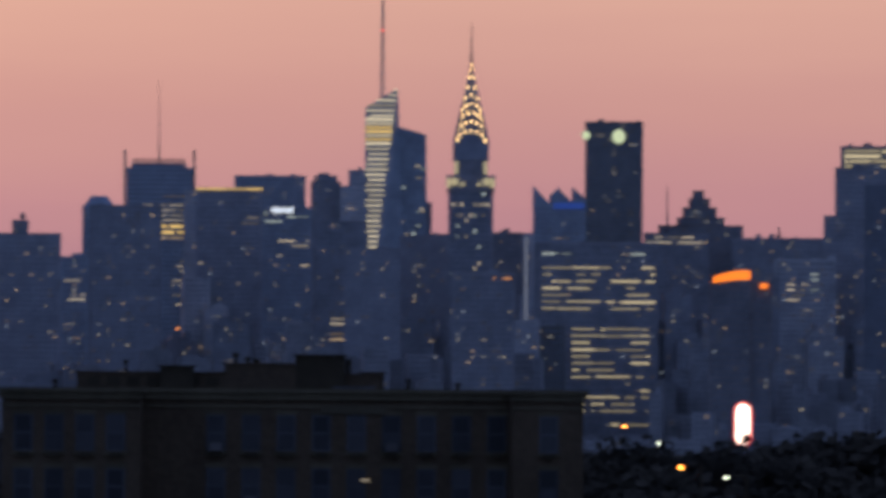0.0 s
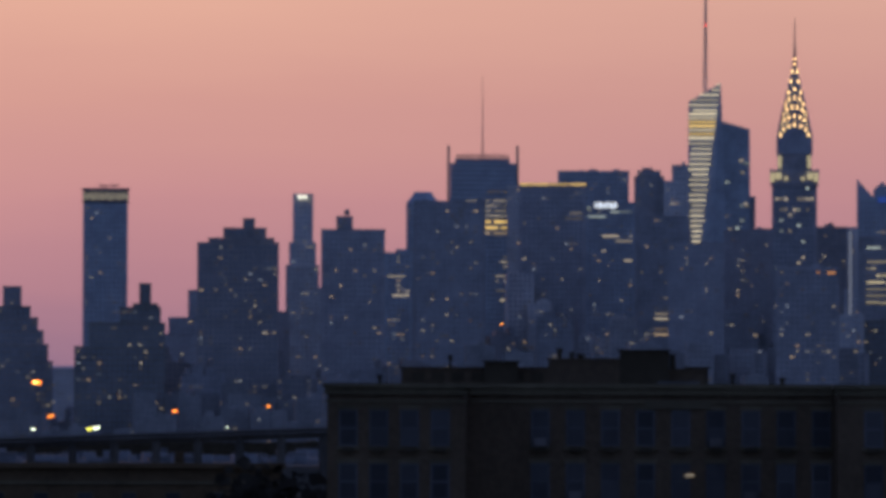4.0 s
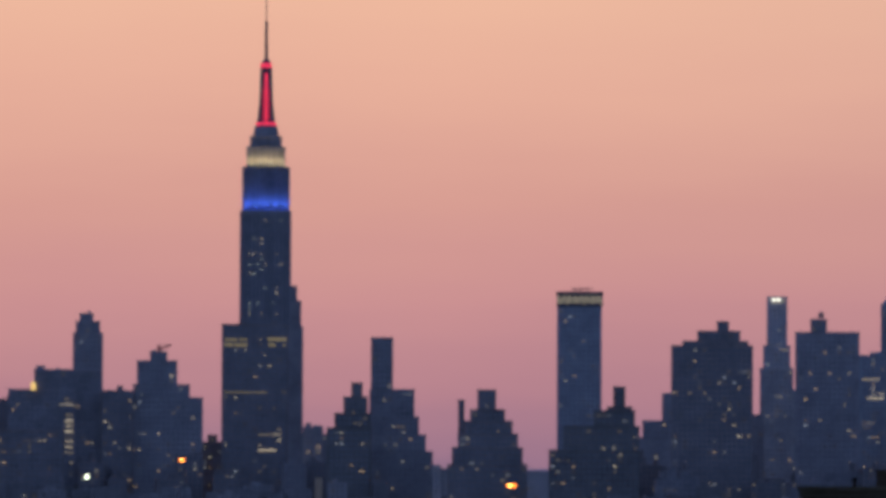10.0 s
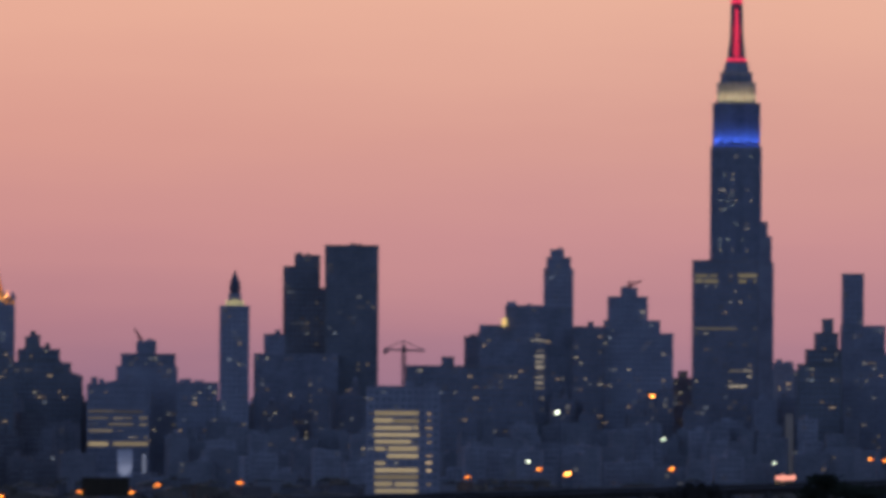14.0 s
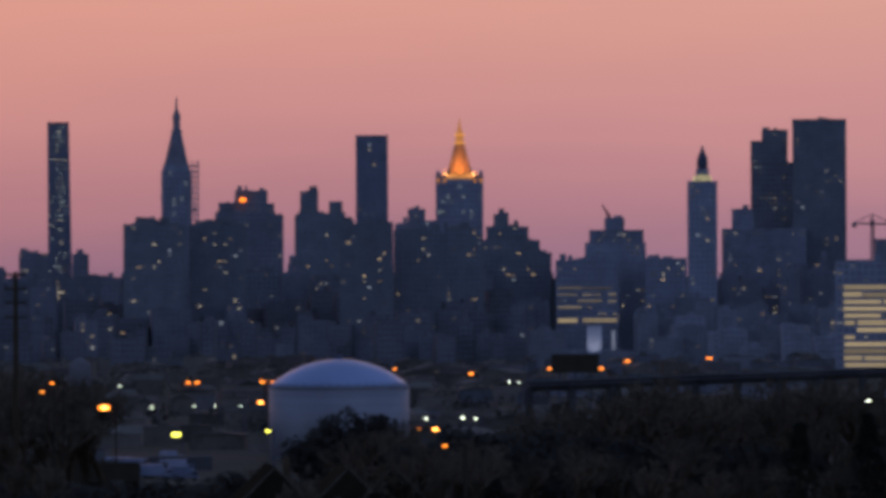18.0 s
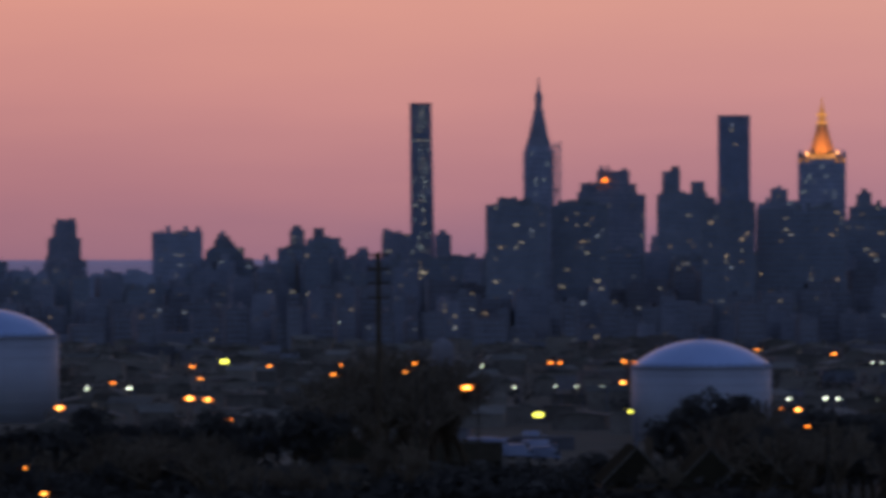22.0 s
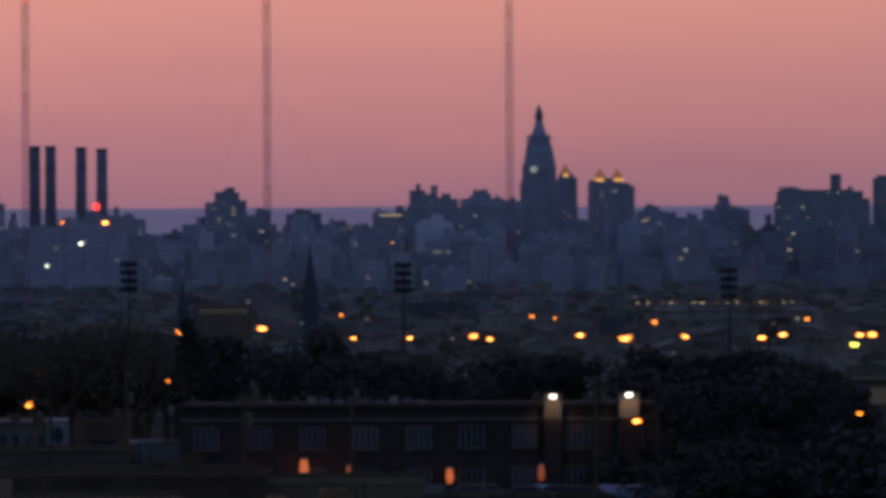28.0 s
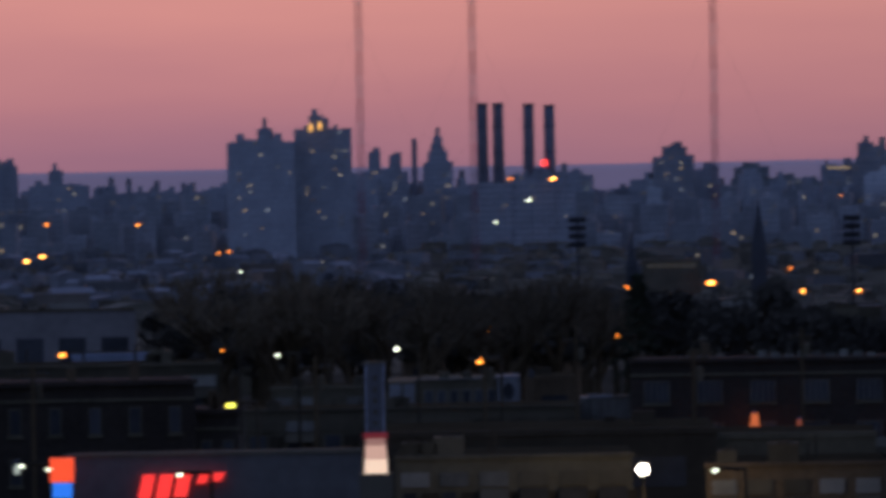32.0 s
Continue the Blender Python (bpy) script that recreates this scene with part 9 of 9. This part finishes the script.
for t_az, d, top, w, dep, mat, lab in (
        (35.553, 330, 34.7, 20.5, 16, NEAR_DARK, "long dark flat-roofed building"),
        (33.027, 335, 34.1, 10.1, 12, NEAR_STONE, "grey flat-roofed building below the hill"),
        (35.420, 475, 32.7, 3.4, 12, NEAR_BRICK, "dark workshop beside the pale one"),
        (40.529, 1100, 24.6, 33.1, 30, FAR_CONCRETE, "long grey warehouse beyond the trees"),
        (39.850, 600, 31.5, 9.8, 12, PALE_TRUCK, "pale blue shed with a flat roof"),
        (32.486, 1500, 13.3, 21.1, 20, NEAR_SHED, "pale roofed depot on the flat land"),
        (32.553, 1100, 23.1, 8.8, 20, NEAR_SHED, "pale roofed depot on the flat land")):
    shed(t_az, d, w, dep, max(2.2, top - ground_z(d)), mat, lab, 0, 0, "low_building")


CAR_PALE = surface("pale_car_paint", (0.20, 0.20, 0.21), 0.4, 0.0, 1.0, 0.2, 0.5)


def parked_car(m, label, mat):
    o = thing("car", m, label, "car", "parked cars")
    vs = [(-2.1, 0, .35), (2.1, 0, .35), (2.1, 0, .85), (1.2, 0, .95), (.7, .12, 1.4), (-1.0, .12, 1.42), (-1.7, 0, .95), (-2.1, 0, .9)]
    vs += [(x, 1.7 - y, z) for x, y, z in vs]
    n = 8
    part("body", mesh_from("body", vs, [tuple(range(n)), tuple(reversed(range(n, 2 * n)))] + [(i, i + n, (i + 1) % n + n, (i + 1) % n) for i in range(n)], mat), o)
    for x in (-1.3, 1.35):
        for y in (.12, 1.72):
            part("wheel", frustum("wheel", NEAR_DARK, [(.33, .33, 0), (.33, .33, .2)], 12, 0), o, "", pose(x, y, .33, 90, 0, 0))
    part("side_glass", boxes("side_glass", NEAR_GLASS, [(-1.0, .6, .02, .08, 1.0, 1.33)]), o)
    return o


cars = {}
for i in range(18):
    az = 29.511 + (34.167 - 29.511) * (i + rnd.uniform(0, .95)) / 18
    m = spot(az, 408 - rnd.uniform(0, 7), None, rnd.uniform(-12, 12) + rnd.choice((0, 0, 80)))
    tone = rnd.choice((0, 1, 1, 2, 2))
    if tone in cars:
        copy_thing(cars[tone], m)
    else:
        cars[tone] = parked_car(m, ("dark car parked before the school", "grey car parked before the school", "pale car parked before the school")[tone], (NEAR_DARK, NEAR_SHED, CAR_PALE)[tone])


# ---- shop rows and clutter at the end of the pan ----
def shop_row(az0, az1, d, top, n, label, wall, seed):
    """A row of small shops, each with fascia, window, door and awning, under one flat roof."""
    rnd = random.Random(seed)
    k = ground_z(d)
    h = top - k
    w = abs(az0 - az1) * math.pi / 180 * d
    o = thing("shop_row", spot((az0 + az1) / 2, d), label, "building", "shop rows")
    part("wall", boxes("wall", wall, [(-w / 2, w / 2, 0, 11, -1, h)]), o)
    part("coping", boxes("coping", wall, [(-w / 2 - .1, w / 2 + .1, -.15, .35, h, h + .22)]), o)
    part("roof", boxes("roof", NEAR_ROOF, [(-w / 2, w / 2, .4, 10.9, h, h + .1)]), o)
    for i in range(n):
        a, b = -w / 2 + w * i / n + .3, -w / 2 + w * (i + 1) / n - .3
        pale = rnd.random() < .4
        part("fascia", boxes("fascia", PALE_FRONT if pale else NEAR_SHED, [(a, b, -.12, 0, h - 1.5, h - .7)]), o)
        win = part("shop_window", boxes("shop_window", NEAR_STONE, [(a, a + (b - a) * .62, -.06, 0, max(.4, h - 3.9), h - 1.7)]), o)
        part("pane", boxes("pane", NEAR_GLASS, [(a + .12, a + (b - a) * .62 - .12, -.1, -.06, max(.5, h - 3.8), h - 1.8)]), win)
        part("door", boxes("door", NEAR_DARK, [(a + (b - a) * .7, a + (b - a) * .7 + 1.0, -.08, 0, 0, h - 1.8)]), o)
        if rnd.random() < .5:
            v = [(a, -.12, h - 1.6), (b, -.12, h - 1.6), (b, -1.2, h - 2.2), (a, -1.2, h - 2.2)]
            v += [(x, y, z - .08) for x, y, z in v]
            part("awning", mesh_from("awning", v, [(0, 1, 2, 3), (7, 6, 5, 4), (0, 4, 5, 1), (1, 5, 6, 2), (2, 6, 7, 3), (3, 7, 4, 0)], NEAR_SHED if pale else NEAR_DARK), o)
    for i in range(max(2, n // 2)):
        x, s = rnd.uniform(-w * .45, w * .45), rnd.uniform(.5, .9)
        unit = part("roof_unit", boxes("roof_unit", NEAR_SHED, [(x - s, x + s, 3, 3 + s * 1.6, h + .1, h + .1 + s * 1.2)]), o)
        part("fan_grille", frustum("fan_grille", NEAR_DARK, [(s * .45, s * .45, h + .1 + s * 1.2, x, 3 + s * .8), (s * .45, s * .45, h + .2 + s * 1.2, x, 3 + s * .8)], 12, 0), unit)
    for i in range(3):
        x = rnd.uniform(-w * .45, w * .45)
        part("vent_pipe", frustum("vent_pipe", NEAR_DARK, [(.08, .08, h, x, 5), (.08, .08, h + rnd.uniform(.7, 1.5), x, 5)], 8, 0), o)
    return o


shop_row(35.164, 38.578, 430, 32.2, 9, "long row of low shops with a flat bluish front", NEAR_SHED, 2)
shop_row(37.330, 38.300, 482, 32.0, 4, "row of small shops with dark awnings", NEAR_STONE, 3)


def yard_workshop():
    """A brick workshop with two white roller doors and a pale stair tower."""
    d = 470
    k = ground_z(d)
    o = thing("workshop", spot(36.432, d), "brick workshop with white roller doors and a pale stair tower", "building")
    u = math.pi / 180 * d
    x = lambda az: (36.432 - az) * u
    part("wall", boxes("wall", NEAR_STONE, [(x(36.84), x(36.0), 0, 12, -1, 33.0 - k)]), o)
    part("coping", boxes("coping", PALE_FRONT, [(x(36.84), x(36.0), -.2, .3, 33.0 - k, 33.16 - k)]), o)
    part("garage", boxes("garage", NEAR_STONE, [(x(37.12), x(36.84) - .01, .3, 12, -1, 32.9 - k)]), o)
    for a in (37.1, 36.96):
        door = part("roller_door", boxes("roller_door", WHITE_DOOR, [(x(a), x(a - .115), .18, .3, 0, 32.7 - k)]), o, "dull white roller door")
        for i in range(7):
            part("slat_rib", boxes("slat_rib", WHITE_DOOR, [(x(a), x(a - .115), .14, .18, .5 + i * .58, .58 + i * .58)]), door)
    tower_o = part("stair_tower", boxes("stair_tower", WHITE_DOOR, [(x(36.0) + .01, x(35.773), -.5, 5, -1, 33.25 - k)]), o, "pale rendered stair tower")
    part("arched_window", frustum("arched_window", NEAR_GLASS, [(.45, .7, -.04), (.45, .7, .04)], 16, 0), tower_o, "dark arched window", pose((x(36.0) + x(35.773)) / 2, -.52, 32.0 - k, 90, 0, 0))
    for i in range(6):
        c = x(36.7) + i * 1.05
        win = part("window", boxes("window", PALE_FRONT, [(c - .38, c + .38, -.05, 0, 31.0 - k, 32.2 - k)]), o)
        part("pane", boxes("pane", NEAR_GLASS, [(c - .3, c + .3, -.08, -.05, 31.08 - k, 32.12 - k)]), win)
    for i in range(3):
        c = x(36.6) + i * 1.9
        part("roof_unit", boxes("roof_unit", NEAR_SHED, [(c, c + .9, 2, 3, 33.0 - k, 33.6 - k)]), o)


def container_shop():
    """A corrugated pale kiosk of two joined containers."""
    d = 440
    k = ground_z(d)
    o = thing("container_shop", spot(34.652, d), "pale corrugated container kiosk with a white roof edge", "building")
    w = 1.018 * math.pi / 180 * d
    part("shell", boxes("shell", PALE_FRONT, [(-w / 2, w / 2, 0, 5, 0, 32.5 - k)]), o)
    for i in range(26):
        c = -w / 2 + (i + .5) * w / 26
        part("corrugation", boxes("corrugation", PALE_FRONT, [(c - .07, c + .07, -.06, 0, .2, 32.4 - k)]), o)
    part("roof_edge", boxes("roof_edge", WHITE_DOOR, [(-w / 2 + .7, -w / 2 + 2.5, -.15, .4, 32.5 - k, 32.72 - k)]), o, "white roof edge")
    part("roof_edge", boxes("roof_edge", NEAR_SHED, [(-w / 2 + 2.5, w / 2, -.12, .4, 32.5 - k, 32.64 - k)]), o)
    part("hatch", boxes("hatch", NEAR_GLASS, [(.6, 3.0, -.12, -.06, 1.2, 2.4)]), o)


WHITE_DOOR = surface("dull_white_door", (0.21, 0.195, 0.175), 0.7, 0.0, 1.5, 0.3, 0.3, spec=0.06)
yard_workshop()
container_shop()
brick_row(38.645, 39.078, 352, 35.4, "low dark brick wing beside the shop block", 1.3, (.7, 1.2), 1, DUSK_BRICK, 0, 9)
shop_row(38.822, 41.743, 400, 36.9, 7, "long row of low shops behind the brick block", NEAR_SHED, 4)
brick_row(39.084, 41.518, 350, 37.4, "dark brick shop block with tall windows", 2.4, (.8, 1.7), 2, DUSK_BRICK, 0, 6)
shop_row(32.069, 33.892, 305, 34.0, 5, "row of low dark shops at the foot of the hill", NEAR_BRICK, 7)
shop_row(34.639, 37.055, 310, 34.4, 6, "row of low shops with rooftop units", NEAR_STONE, 8)


def wire_pole(az, d, h, label):
    o = thing("street_pole", spot(az, d), label, "pole", "street poles")
    part("post", frustum("post", BARK, [(.14, .14, 0), (.1, .1, h)], 8, 0), o)
    arm = part("cross_arm", boxes("cross_arm", BARK, [(-.9, .9, -.06, .06, h - .7, h - .58)]), o)
    for x in (-.8, -.4, .4, .8):
        part("insulator", frustum("insulator", STEEL, [(.05, .05, h - .58, x), (.03, .03, h - .44, x)], 6, 0), arm)
    part("transformer", frustum("transformer", NEAR_SHED, [(.22, .22, h - 2.0, .35), (.22, .22, h - 1.2, .35), (.1, .1, h - 1.1, .35)], 10, 0), o)


for i, (ax, d) in enumerate(((40.725, 330), (37.856, 335), (36.130, 345), (34.002, 340), (30.426, 400), (32.899, 405), (35.198, 400))):
    wire_pole(ax, d, 9.5, "wooden street pole with a transformer can")
second = None
for i in range(16):
    az = 32.460 + (37.345 - 32.460) * (i + rnd.uniform(0, .95)) / 16
    m = spot(az, 296 - (i % 2) * 5, None, rnd.uniform(-8, 8))
    second = copy_thing(second, m) if second else parked_car(m, "dark car parked below the shops", NEAR_SHED)
lit = thing("lit_doorway", spot(40.900, 338, 32.4), "small white lit doorway lamp on the brick block", "lamp")
part("lens", frustum("lens", COOL, [(.12, .1, .2), (.2, .15, .5), (.12, .1, .8)], 10, 0), lit)
part("bracket", boxes("bracket", STEEL, [(-.05, .05, .1, 12, .45, .55)]), lit)
